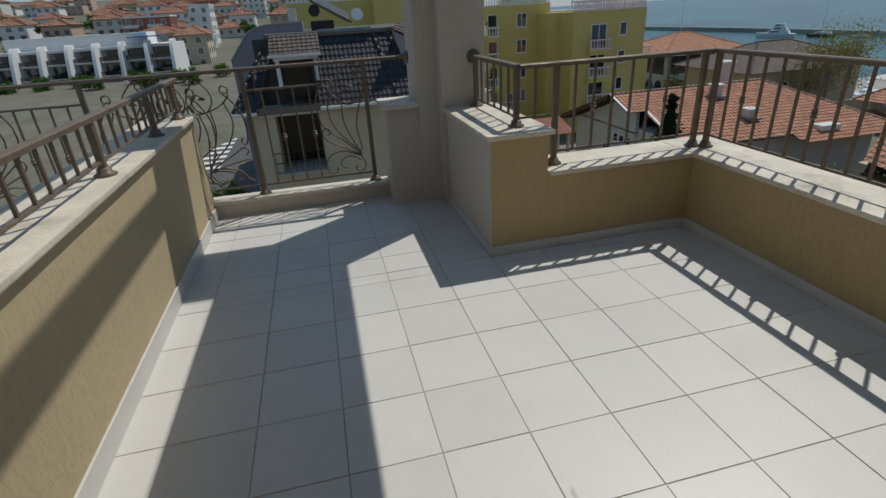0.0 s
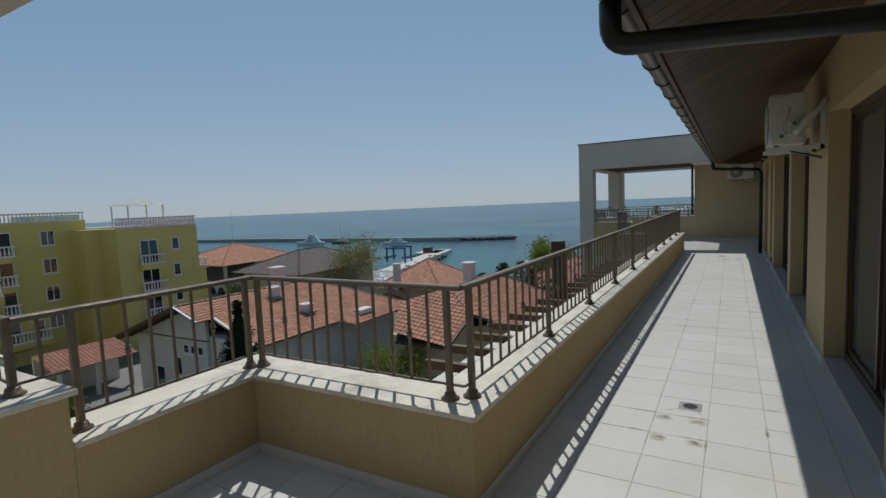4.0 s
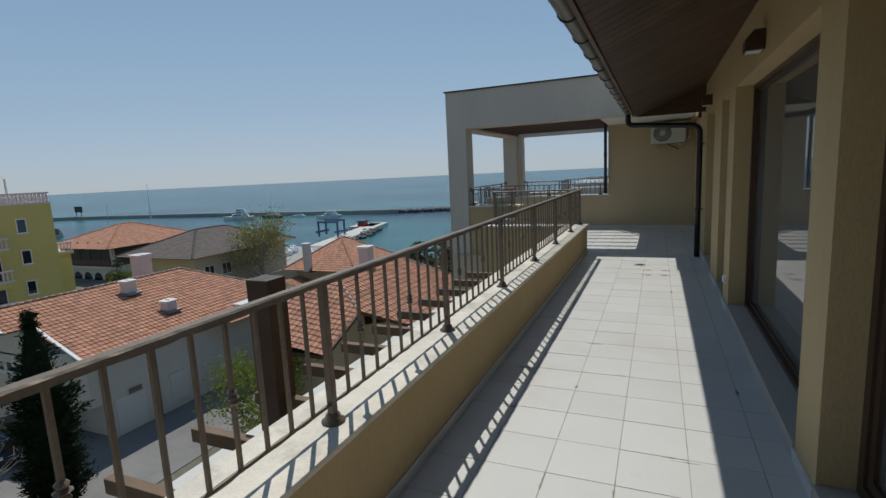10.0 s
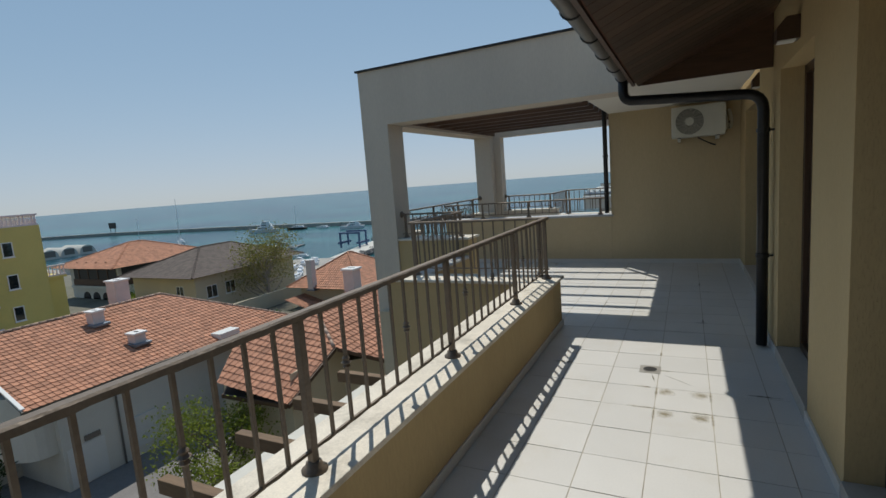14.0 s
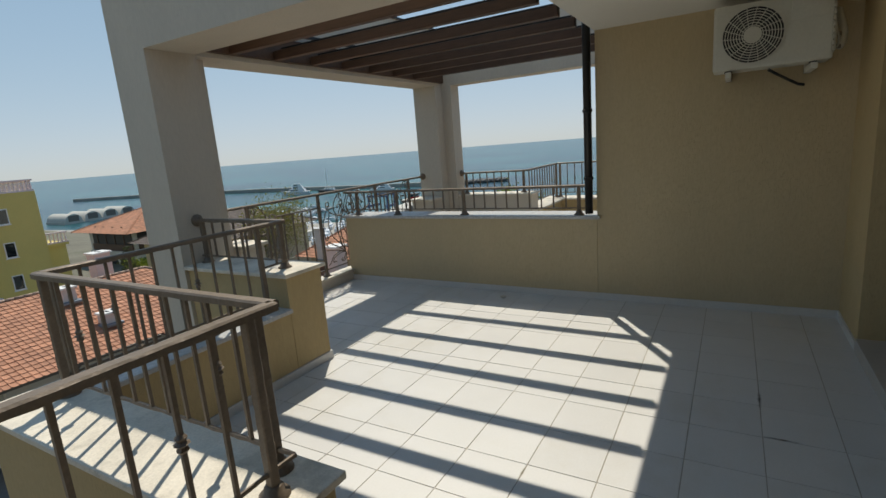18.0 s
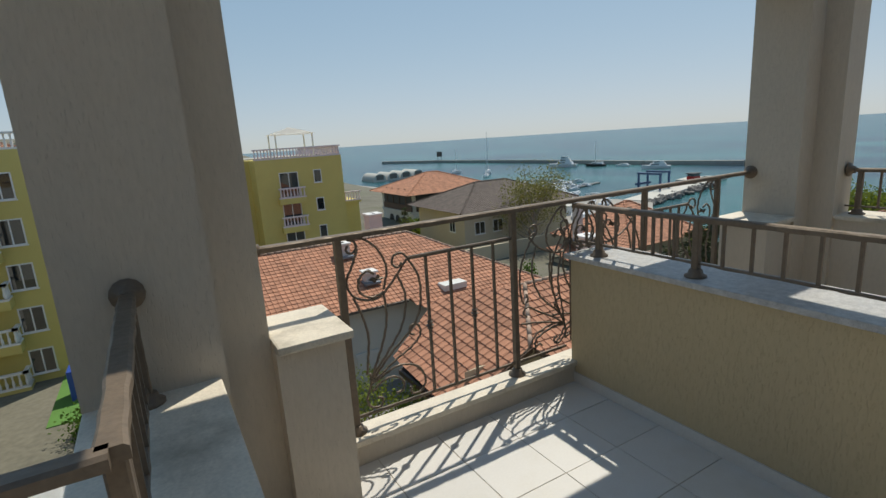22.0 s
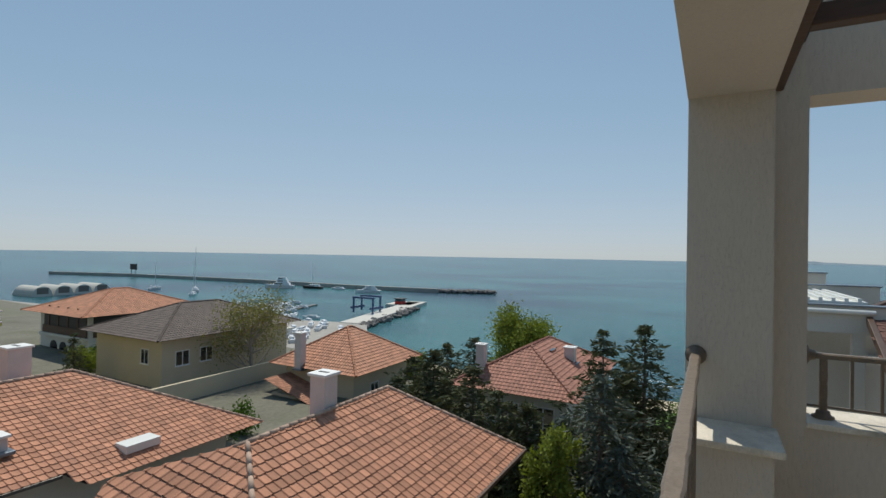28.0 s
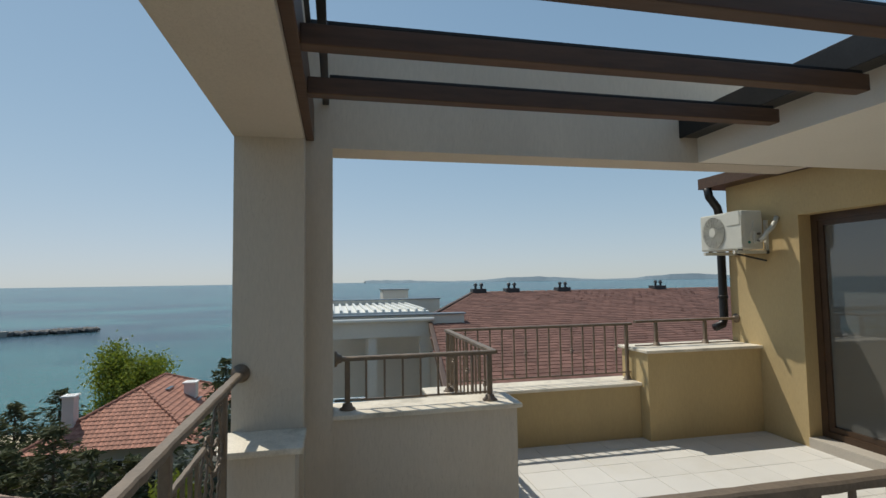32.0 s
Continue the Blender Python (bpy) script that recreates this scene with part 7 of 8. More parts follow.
me = mesh_of("cross_beam", box(-0.036, 0.036, Y_OUT, 2.95, -0.205, -0.11, 0.006), material("weathered_timber", (0.16, 0.10, 0.055), 0.7, vary=0.3, scale=5, bump=0.3, stretch=(1, 0.15, 1), space="World"))
for k in range(18):
    piece("cross_beam", me, out, pose(3.48 + 0.59 * k, 0, 0))
part("post", box(8.66, 8.86, 2.62, 2.82, -6.0, 0.82, 0.012), DARKWOOD, out)
setting("wall_lower_parapet", box(2.6, 14.6, 3.3, 3.5, -12.0, -0.75), RENDER_W, "plastered lower storey wall", "wall")
setting("floor_lower_terrace", box(2.6, 14.6, Y_OUT, 3.3, -3.2, -3.0), CONCRETE, "lower storey terrace floor", "floor")
setting("wall_lower_facade", box(-6.0, 22.5, 0.0, Y_IN, -12.0, -0.3), RENDER_B, "lower storeys of the house", "wall")
for nm, x0, x1 in (("west", -6.0, 1.6), ("east", 16.1, 20.9)):
    setting("wall_lower_bay_%s" % nm, box(x0, x1, Y_IN, 4.2, -12.0, -0.3), RENDER_B, "lower storeys under the corner bay", "wall")

# ---- shingled roof and white pavilion to the east ----
SHINGLE_E = material("red_brown_shingles", (0.155, 0.078, 0.062), 0.95, vary=0.2, scale=1.0, fine=30, bump=0.4, per_island=0.22, space="World")


def shingle_face(parent, mat, pts, up, w=0.33, h=0.26, seed=1):
    """Flat bitumen shingles in overlapping courses, staggered by half a tab, over a plane polygon."""
    P = [Vector(p) for p in pts]
    u = Vector(up).normalized()
    n = (P[1] - P[0]).cross(P[2] - P[0]).normalized()
    n = -n if n.z < 0 else n
    u = (u - n * u.dot(n)).normalized()
    a = u.cross(n).normalized()
    o = P[0]
    flat = [((p - o).dot(a), (p - o).dot(u)) for p in P]
    bm = bmesh.new()
    bm.faces.new([bm.verts.new(p) for p in P])
    bmesh.ops.solidify(bm, geom=bm.faces[:], thickness=0.12)
    part("roof_deck", bm, mat, parent)
    s0, s1 = min(p[0] for p in flat), max(p[0] for p in flat)
    v0, v1 = min(p[1] for p in flat), max(p[1] for p in flat)
    verts, faces, rr = [], [], random.Random(seed)
    for j in range(int((v1 - v0) / h) + 1):
        for k in range(int((s1 - s0) / w) + 1):
            x, y = s0 + (k + 0.5 * (j % 2)) * w, v0 + j * h
            if not inside((x + w / 2, y + h / 2), flat):
                continue
            g = rr.choice((0.002, 0.008, 0.05))
            b = len(verts)
            for du, dv, lift in ((g, 0, 0.016), (w - 0.004, 0, 0.016), (w - 0.004, h * 1.05, 0.004), (g, h * 1.05, 0.004), (g, 0, 0.004), (w - 0.004, 0, 0.004)):
                verts.append(tuple(o + a * (x + du) + u * (y + dv + rr.uniform(-0.004, 0.004)) + n * lift))
            faces += [(b, b + 1, b + 2, b + 3), (b + 4, b + 5, b + 1, b)]
    me = bpy.data.meshes.new("shingles")
    me.from_pydata(verts, [], faces)
    me.materials.append(mat)
    ob = new("shingles", me)
    ob.parent = parent
    tagged(ob, kind="stuff")


er = thing("house", "wide low house with a red-brown shingled roof", "house", "town houses")
shingle_face(er, SHINGLE_E, [(24.2, -38, -1.05), (24.2, 2.0, -1.05), (33.9, 0.7, 0.35), (38.5, -2.1, 1.0), (38.5, -38, 1.0)], (1, 0, 0.145), 0.33, 0.26, 91)
shingle_face(er, SHINGLE_E, [(38.5, -38, 1.0), (38.5, -2.1, 1.0), (50, -2.0, -1.0), (50, -38, -1.0)], (-1, 0, 0.17), 0.66, 0.6, 92)
part("wall", box(25.0, 49.5, -38, 0.2, -13, -1.1), RENDER_W, er)
part("eave_board", bar((24.2, 2.02, -1.0), (33.9, 0.72, 0.42), 0.12, 0.2), DARKWOOD, er)
part("eave_board", bar((33.9, 0.72, 0.42), (38.5, -2.08, 1.05), 0.12, 0.2), DARKWOOD, er)
for y in (-2.3, -3.8, -6.2, -11.0):
    part("roof_vent", box(38.2, 38.7, y - 0.30, y + 0.30, 0.9, 1.16, 0.02), BLACKTILE, er, "black roof vent box")
    for dy in (-0.13, 0.13):
        part("vent_cowl", add_lathe(bmesh.new(), [(0.05, 1.16), (0.05, 1.28), (0.10, 1.30), (0.06, 1.38), (0.02, 1.41)], (38.4, y + dy, 0), 10), BLACKTILE, er)
pav = thing("pavilion", "white roof terrace pavilion with ribbed metal roof", "pavilion")
part("beam_wall", box(33.0, 33.3, -0.25, 4.2, -0.15, 0.50), RENDER_W, pav)
part("beam_coping", box(32.95, 33.35, -0.30, 4.2, 0.50, 0.54), LEAD, pav)
part("roof_gutter", add_cyl(bmesh.new(), (32.9, 0.75, 0.38), (32.9, 4.2, 0.38), 0.06, n=10), WHITEMETAL, pav)
part("roof_sheet", box(33.35, 38.0, 0.80, 4.2, 0.52, 0.60), WHITEMETAL, pav, "white ribbed metal roof sheet")
me = mesh_of("roof_rib", box(33.36, 38.0, -0.04, 0.04, 0.60, 0.68), WHITEMETAL)
for k in range(13):
    piece("roof_rib", me, pav, pose(0, 0.95 + 0.26 * k, 0))
part("side_wall", box(38.0, 38.3, -0.5, 4.2, -3.0, 0.78), RENDER_W, pav)
part("side_coping", box(37.95, 38.35, -0.55, 4.2, 0.78, 0.82), LEAD, pav)
part("stair_head", box(41.5, 43.0, 0.3, 1.5, -3.0, 1.1), RENDER_W, pav)
part("stair_head_coping", box(41.45, 43.05, 0.25, 1.55, 1.1, 1.15), LEAD, pav)
part("back_wall", box(36.5, 36.8, -0.3, 2.6, -4.2, -0.1), RENDER_W, pav)
for y in (0.9, 2.5):
    part("column", box(33.05, 33.3, y, y + 0.25, -4.2, -0.15), RENDER_W, pav)
part("terrace", box(25.0, 37.0, 1.6, 3.3, -4.5, -4.2), CONCRETE, pav)
part("counter", box(27.0, 30.0, 2.3, 3.0, -4.2, -3.2, 0.03), DARKPLASTIC, pav)

# ---- trees ----
def leaf_material(name, colour, trans=0.3):
    m = material(name, colour, 0.85, vary=0.3, scale=1.5, fine=20, bump=0.0, per_island=0.3, spec=0.1, space="World")
    nt = m.node_tree
    b = nt.nodes["Principled BSDF"]
    t = nt.nodes.new("ShaderNodeBsdfTranslucent")
    t.inputs[0].default_value = (colour[0] * 1.3, colour[1] * 1.35, colour[2] * 0.7, 1)
    mx = nt.nodes.new("ShaderNodeMixShader")
    mx.inputs[0].default_value = trans
    nt.links.new(b.outputs[0], mx.inputs[1])
    nt.links.new(t.outputs[0], mx.inputs[2])
    nt.links.new(mx.outputs[0], nt.nodes["Material Output"].inputs[0])
    return m


LEAF_SPRING = leaf_material("spring_leaves", (0.19, 0.225, 0.05), 0.3)
LEAF_GREEN = leaf_material("green_leaves", (0.08, 0.14, 0.03), 0.3)
LEAF_SPARSE = leaf_material("young_olive_leaves", (0.22, 0.21, 0.08), 0.3)
NEEDLE = leaf_material("conifer_needles", (0.088, 0.098, 0.055), 0.12)
NEEDLE_GREY = leaf_material("grey_conifer_needles", (0.105, 0.125, 0.105), 0.12)
CYPRESS = leaf_material("cypress_leaves", (0.018, 0.030, 0.014), 0.08)
BARK = material("tree_bark", (0.14, 0.11, 0.085), 0.95, vary=0.3, scale=6, fine=40, bump=0.5, space="World")
BARK_PALE = material("pale_bark", (0.30, 0.27, 0.24), 0.95, vary=0.25, scale=6, fine=40, bump=0.4, space="World")


def leaf_mesh(points, size, mat, rr, up=0.0, narrow=0.55):
    verts, faces = [], []
    for p in points:
        d = Vector((rr.gauss(0, 1), rr.gauss(0, 1), rr.gauss(0, 1) + up)).normalized()
        a = d.orthogonal().normalized()
        a.rotate(Matrix.Rotation(rr.uniform(0, 6.28), 3, d))
        b = d.cross(a)
        s = size * rr.uniform(0.6, 1.3)
        k = len(verts)
        verts += [tuple(p + a * s), tuple(p + b * s * narrow), tuple(p - a * s), tuple(p - b * s * narrow)]
        faces.append((k, k + 1, k + 2, k + 3))
    me = bpy.data.meshes.new("leaves")
    me.from_pydata(verts, [], faces)
    me.materials.append(mat)
    return me


def needle_mesh(points, dirs, size, mat, rr):
    """Narrow sprays laid along their branches."""
    verts, faces = [], []
    for p, d in zip(points, dirs):
        a = d.normalized()
        b = a.orthogonal().normalized()
        b.rotate(Matrix.Rotation(rr.uniform(0, 6.28), 3, a))
        s = size * rr.uniform(0.6, 1.4)
        k = len(verts)
        verts += [tuple(p - a * s), tuple(p + b * s * 0.26), tuple(p + a * s), tuple(p - b * s * 0.26)]
        faces.append((k, k + 1, k + 2, k + 3))
    me = bpy.data.meshes.new("sprays")
    me.from_pydata(verts, [], faces)
    me.materials.append(mat)
    return me


def limbs(rr, base, height, spread, n, r0):
    """A tapered trunk and limbs; gives the mesh and the outer points for leaves."""
    bm = bmesh.new()
    base = Vector(base)
    tips = []
    top = base + Vector((rr.uniform(-0.2, 0.2), rr.uniform(-0.2, 0.2), height * 0.62))
    add_tube_taper(bm, [base, base.lerp(top, 0.5) + Vector((rr.uniform(-0.15, 0.15), rr.uniform(-0.15, 0.15), 0)), top], r0, r0 * 0.45)
    for k in range(n):
        f = rr.uniform(0.3, 1.0)
        p = base.lerp(top, f)
        a = 2 * math.pi * (k * 0.618 + rr.uniform(-0.05, 0.05))
        reach = spread * (1.15 - 0.55 * f) * rr.uniform(0.6, 1.0)
        q = p + Vector((math.cos(a) * reach, math.sin(a) * reach, height * rr.uniform(0.12, 0.42)))
        mid = p.lerp(q, 0.5) + Vector((0, 0, -height * 0.03))
        add_tube_taper(bm, [p, mid, q], r0 * 0.35, r0 * 0.07)
        tips.append((mid, q))
        for j in range(3):
            f2 = rr.uniform(0.35, 0.95)
            s = mid.lerp(q, f2)
            e = s + Vector((rr.gauss(0, 1), rr.gauss(0, 1), rr.uniform(0, 1.2))).normalized() * reach * rr.uniform(0.25, 0.5)
            add_tube_taper(bm, [s, e], r0 * 0.12, r0 * 0.03)
            tips.append((s, e))
    return bm, tips


def add_tube_taper(bm, pts, r0, r1, n=6):
    for k, (p, q) in enumerate(zip(pts, pts[1:])):
        m = len(pts) - 1
        add_cyl(bm, p, q, r0 + (r1 - r0) * k / m, r0 + (r1 - r0) * (k + 1) / m, n, caps=False)


def broad_tree(x, y, z, height, spread, leaves, mat, label, seed, size=0.12, bark=BARK, n=16, fluff=0.16):
    rr = random.Random(seed)
    t = thing("tree", label, "tree", "garden trees")
    bm, tips = limbs(rr, (x, y, z), height, spread, n, height * 0.022)
    part("trunk", bm, bark, t)
    pts = []
    for k in range(leaves):
        p, q = tips[rr.randrange(len(tips))]
        c = p.lerp(q, rr.uniform(0.3, 1.08))
        pts.append(c + Vector((rr.gauss(0, 1), rr.gauss(0, 1), rr.gauss(0, 0.8))) * spread * fluff)
    if leaves:
        part("crown", leaf_mesh(pts, size, mat, rr), mat, t)
    return t


def conifer(x, y, z, height, radius, label, seed, mat=NEEDLE, density=1.0, column=False, size=0.13):
    rr = random.Random(seed)
    t = thing("tree", label, "tree", "conifers")
    bm = bmesh.new()
    add_tube_taper(bm, [Vector((x, y, z)), Vector((x, y, z + height * 0.6)), Vector((x, y, z + height * 0.98))], height * 0.016, 0.015, 7)
    pts, dirs = [], []
    levels = int(height * (2.4 if not column else 5.0))
    for k in range(levels):
        f = (k + rr.uniform(0, 0.6)) / levels
        if column:
            r = radius * (math.sin(math.pi * min(1, 0.12 + f * 0.9)) ** 0.6 if f > 0.45 else 0.95) * rr.uniform(0.8, 1.08)
            h = z + height * (0.04 + 0.96 * f)
            r *= 1 - max(0, f - 0.55) / 0.45 * 0.85
        else:
            r = radius * (1 - f) ** 0.75 * rr.uniform(0.8, 1.2)
            h = z + height * (0.10 + 0.90 * f)
        n = max(4, int(9 * (1 - f * 0.6)))
        for j in range(n):
            a = 2 * math.pi * (j + rr.uniform(-0.35, 0.35)) / n + k
            L = max(0.08, r * rr.uniform(0.55, 1.2))
            tip = Vector((x + math.cos(a) * L, y + math.sin(a) * L, h + (L * 0.5 if column else L * rr.uniform(-0.25, 0.12))))
            root = Vector((x, y, h))
            if not column and L > 0.5:
                add_tube_taper(bm, [root, tip], 0.025, 0.006, 4)
            for q in range(int((14 if not column else 7) * density * max(0.3, L / radius) + 2)):
                u = rr.uniform(0.2, 1.05)
                c = root.lerp(tip, u)
                w = 0.10 + 0.12 * L * (1.1 - u)
                pts.append(c + Vector((rr.gauss(0, w), rr.gauss(0, w), rr.gauss(0, w * 0.7))))
                dirs.append((tip - root).normalized() + Vector((rr.gauss(0, 0.45), rr.gauss(0, 0.45), rr.gauss(0, 0.35))))
    if column:
        prof = [(0.3, 0.02), (0.62, 0.12), (0.72, 0.35), (0.62, 0.6), (0.40, 0.8), (0.12, 0.95), (0.02, 0.99)]
        add_lathe(bm, [(radius * a * 0.8, z + height * b) for a, b in prof], (x, y, 0), 14)
    part("trunk", bm, mat if column else BARK, t)
    part("crown", needle_mesh(pts, dirs, size, mat, rr), mat, t)
    return t


conifer(16.4, 21.5, -11, 8.2, 1.15, "tall dark columnar cypress in the yard", 1, CYPRESS, 16.0, True, 0.11)
broad_tree(21.7, 15.6, -11, 5.4, 2.3, 7000, LEAF_SPRING, "spring-green spreading tree beside the house", 2, 0.065, n=24)
broad_tree(15.6, 24.6, -11, 4.2, 2.0, 0, LEAF_SPRING, "bare pale-barked tree in the yard", 3, bark=BARK_PALE, n=22)
broad_tree(53.2, 45.0, -13.0, 10.6, 4.2, 6500, LEAF_SPARSE, "tall tree with sparse young leaves", 4, 0.11, bark=BARK_PALE, n=26, fluff=0.2)
conifer(42.5, 56.0, -13, 6.8, 2.0, "dark pointed conifer by the villa", 5, NEEDLE, 3.5, size=0.16)
broad_tree(46.0, 60.0, -13, 4.5, 2.2, 2500, LEAF_SPRING, "small spring-green garden tree", 6, 0.13)
broad_tree(75.0, 24.2, -18.0, 13.2, 4.4, 20000, LEAF_SPRING, "large round spring-green tree above the shore", 7, 0.17, n=24, fluff=0.17)
CONIFERS = ((45, 19.3, -4.2, 9, 2.4, NEEDLE), (44, 21.3, -6.0, 7.5, 2.8, NEEDLE), (46, 20.4, -5.4, 9, 3.2, NEEDLE), (44, 18.0, -5.7, 8, 3.2, NEEDLE), (43, 15.7, -4.4, 8.5, 2.8, NEEDLE),
            (42, 16.9, -6.1, 7, 3.0, NEEDLE), (41, 13.4, -5.1, 7.5, 2.6, NEEDLE), (41, 11.9, -5.3, 7.5, 2.4, NEEDLE), (46, 9.3, -2.4, 11, 2.8, NEEDLE), (47, 7.3, -1.9, 12, 3.0, NEEDLE),
            (48, 8.4, -4.4, 9, 3.0, NEEDLE), (41, 8.5, -3.7, 9, 3.4, NEEDLE_GREY), (40, 7.3, -6.2, 7, 2.6, NEEDLE_GREY), (42, 10.3, -6.2, 7, 2.4, NEEDLE_GREY), (55, 23.6, -5.7, 10, 3.2, NEEDLE),
            (51, 24.4, -6.2, 9, 3.2, NEEDLE), (60, 23.4, -6.0, 10, 3.4, NEEDLE))
for k, (x, y, zt, h, r, m) in enumerate(CONIFERS):
    conifer(x, y, zt - h, h, r * 1.5, ("dark green conifer" if m is NEEDLE else "blue-grey conifer") + (" rising above the roofs" if zt > -4 else " beside the red-roofed house"), 20 + k, m, 6.0, size=0.2)
broad_tree(38.5, 9.9, -12.5, 7.4, 1.4, 7000, LEAF_SPRING, "yellow-green birch-like tree among conifers", 40, 0.10, n=18)
broad_tree(28.0, 8.9, -12.5, 9.2, 0.7, 1300, LEAF_SPARSE, "thin young tree beside the tiled house", 41, 0.08, n=10)
broad_tree(41.0, 33.0, -13, 4.0, 1.8, 2500, LEAF_GREEN, "green garden shrub tree", 42, 0.12)
broad_tree(66.0, 34.0, -15.5, 6.0, 2.2, 3500, LEAF_SPRING, "spring-green tree by the shore road", 43, 0.16)
for k, (x, y, s) in enumerate(((12.6, 29.0, 1.0), (14.2, 36.0, 1.3), (13.0, 44.5, 1.2), (27.2, 10.0, 1.1), (24.5, 9.6, 0.9), (48.0, 62.5, 1.4), (39.0, 44.0, 1.2), (62.0, 6.0, 1.4), (68.0, 5.0, 1.6))):
    rr = random.Random(90 + k)
    b = thing("shrub", "low leafy garden shrub", "shrub", "shrubs")
    gzz = ground_z(x, y)
    pts = [Vector((x, y, gzz)) + Vector((rr.gauss(0, 0.5), rr.gauss(0, 0.5), abs(rr.gauss(0.5, 0.45)))) * s for _ in range(1600)]
    part("leaves", leaf_mesh(pts, 0.09, LEAF_GREEN, rr), LEAF_GREEN, b)

# lawn and beach towards the shore
def sheet(name, pts, mat, lift, label, cat):
    bm = bmesh.new()
    n = 14
    g = []
    (x0, y0), (x1, y1) = pts
    for i in range(n + 1):
        g.append([bm.verts.new((x0 + (x1 - x0) * i / n, y0 + (y1 - y0) * j / n, ground_z(x0 + (x1 - x0) * i / n, y0 + (y1 - y0) * j / n) + lift)) for j in range(n + 1)])
    for i in range(n):
        for j in range(n):
            bm.faces.new((g[i][j], g[i + 1][j], g[i + 1][j + 1], g[i][j + 1]))
    setting(name, bm, mat, label, cat, True)


LAWN = material("lawn_grass", (0.09, 0.17, 0.03), 0.95, vary=0.25, scale=0.8, fine=8, bump=0.4, bump_dist=0.03, space="World")
SAND = material("beach_sand", (0.50, 0.42, 0.29), 0.95, vary=0.12, scale=0.4, fine=6, bump=0.3, bump_dist=0.03, space="World")
sheet("ground_lawn", ((58, -30), (112, 11)), LAWN, 0.15, "mown green lawn", "lawn")
sheet("ground_beach", ((114, -60), (146, 70)), SAND, 0.15, "pale sandy beach", "beach")
FOAM = material("surf_foam", (0.75, 0.78, 0.78), 0.6, vary=0.2, scale=0.5, bump=0.2, space="World")
for k, x in enumerate((142.5, 146.0)):
    bm = bmesh.new()
    rr = random.Random(k)
    pts = [(x + 1.2 * math.sin(j * 0.5 + k) + rr.uniform(-0.3, 0.3), -60 + 5 * j) for j in range(24)]
    for p, q in zip(pts, pts[1:]):
        bm.faces.new([bm.verts.new((*a, SEA + 0.12)) for a in (p, q, (q[0] + 0.35, q[1]), (p[0] + 0.35, p[1]))])
    setting("water_surf_%d" % (k + 1), bm, FOAM, "thin white line of surf", "surf")

# ---- marina ----
QUAY = material("pale_quay_concrete", (0.55, 0.53, 0.48), 0.85, vary=0.1, scale=0.2, fine=4, bump=0.1, space="World")
ROCK = material("dark_rock", (0.16, 0.15, 0.14), 0.9, vary=0.35, scale=0.8, fine=6, bump=0.4, per_island=0.3, space="World")


def strip(bm, pts, half, z0, z1, side=0.0):
    for (xa, ya), (xb, yb) in zip(pts, pts[1:]):
        d = Vector((xb - xa, yb - ya, 0)).normalized()
        n = Vector((-d.y, d.x, 0))
        c = n * side
        q = [Vector((xa, ya, 0)) + c + n * half, Vector((xa, ya, 0)) + c - n * half, Vector((xb, yb, 0)) + c - n * half, Vector((xb, yb, 0)) + c + n * half]
        add_prism(bm, [(v.x, v.y) for v in q], z0, z1)
    return bm


def rocks(bm, pts, half, n, seed, size=1.6, z=SEA + 0.4):
    rr = random.Random(seed)
    for k in range(n):
        i = rr.randrange(len(pts) - 1)
        f = rr.random()
        x = pts[i][0] + (pts[i + 1][0] - pts[i][0]) * f + rr.gauss(0, half)
        y = pts[i][1] + (pts[i + 1][1] - pts[i][1]) * f + rr.gauss(0, half)
        r = bmesh.ops.create_icosphere(bm, subdivisions=1, radius=size * rr.uniform(0.5, 1.2))
        for v in r["verts"]:
            v.co = Vector((x, y, z + rr.uniform(-0.4, 0.9))) + Vector((v.co.x * rr.uniform(0.8, 1.2), v.co.y, v.co.z * 0.7)) 
    return bm


BWALL = material("breakwater_concrete", (0.34, 0.32, 0.29), 0.9, vary=0.25, scale=0.1, fine=2, bump=0.2, space="World")
BW = [(300, 640), (330, 545), (346, 385), (346, 256), (354, 186)]
bwt = thing("breakwater", "long concrete breakwater with a rock head", "breakwater")
part("wall", strip(bmesh.new(), BW, 1.6, SEA - 2, SEA + 3.0, -3.5), BWALL, bwt)
part("walkway", strip(bmesh.new(), BW, 3.2, SEA - 2, SEA + 1.3, 0.0), QUAY, bwt)
ob = part("rock_pile", rocks(bmesh.new(), [(354, 188), (362, 166), (369, 150)], 2.6, 150, 5, 2.0, SEA + 1.0), ROCK, bwt, "piled dark boulders")
tagged(ob, kind="stuff")
pier = thing("pier", "pale concrete pier with boulders along its side", "pier")
part("deck", strip(bmesh.new(), [(176, 130), (268, 154)], 5.0, SEA - 2, SEA + 1.6), QUAY, pier)
part("pier_head", strip(bmesh.new(), [(246, 154), (264, 158)], 7.0, SEA - 2, SEA + 1.6), QUAY, pier)
ob = part("rock_pile", rocks(bmesh.new(), [(176, 124), (240, 140)], 1.6, 130, 6, 1.4, SEA + 0.5), ROCK, pier, "piled dark boulders")
tagged(ob, kind="stuff")
kiosk = thing("kiosk", "small red and dark kiosk on the pier", "kiosk")
part("body", box(247, 252, 152.5, 156.5, SEA + 1.6, SEA + 3.2, 0.1), REDP, kiosk)
part("window_band", box(247.2, 251.8, 152.7, 156.3, SEA + 3.2, SEA + 4.4), FARGLASS, kiosk)
part("roof", box(246.5, 252.5, 152, 157, SEA + 4.4, SEA + 4.8, 0.1), DARKPLASTIC, kiosk)
crane = thing("boat_hoist", "blue steel boat hoist on the quay", "boat hoist")
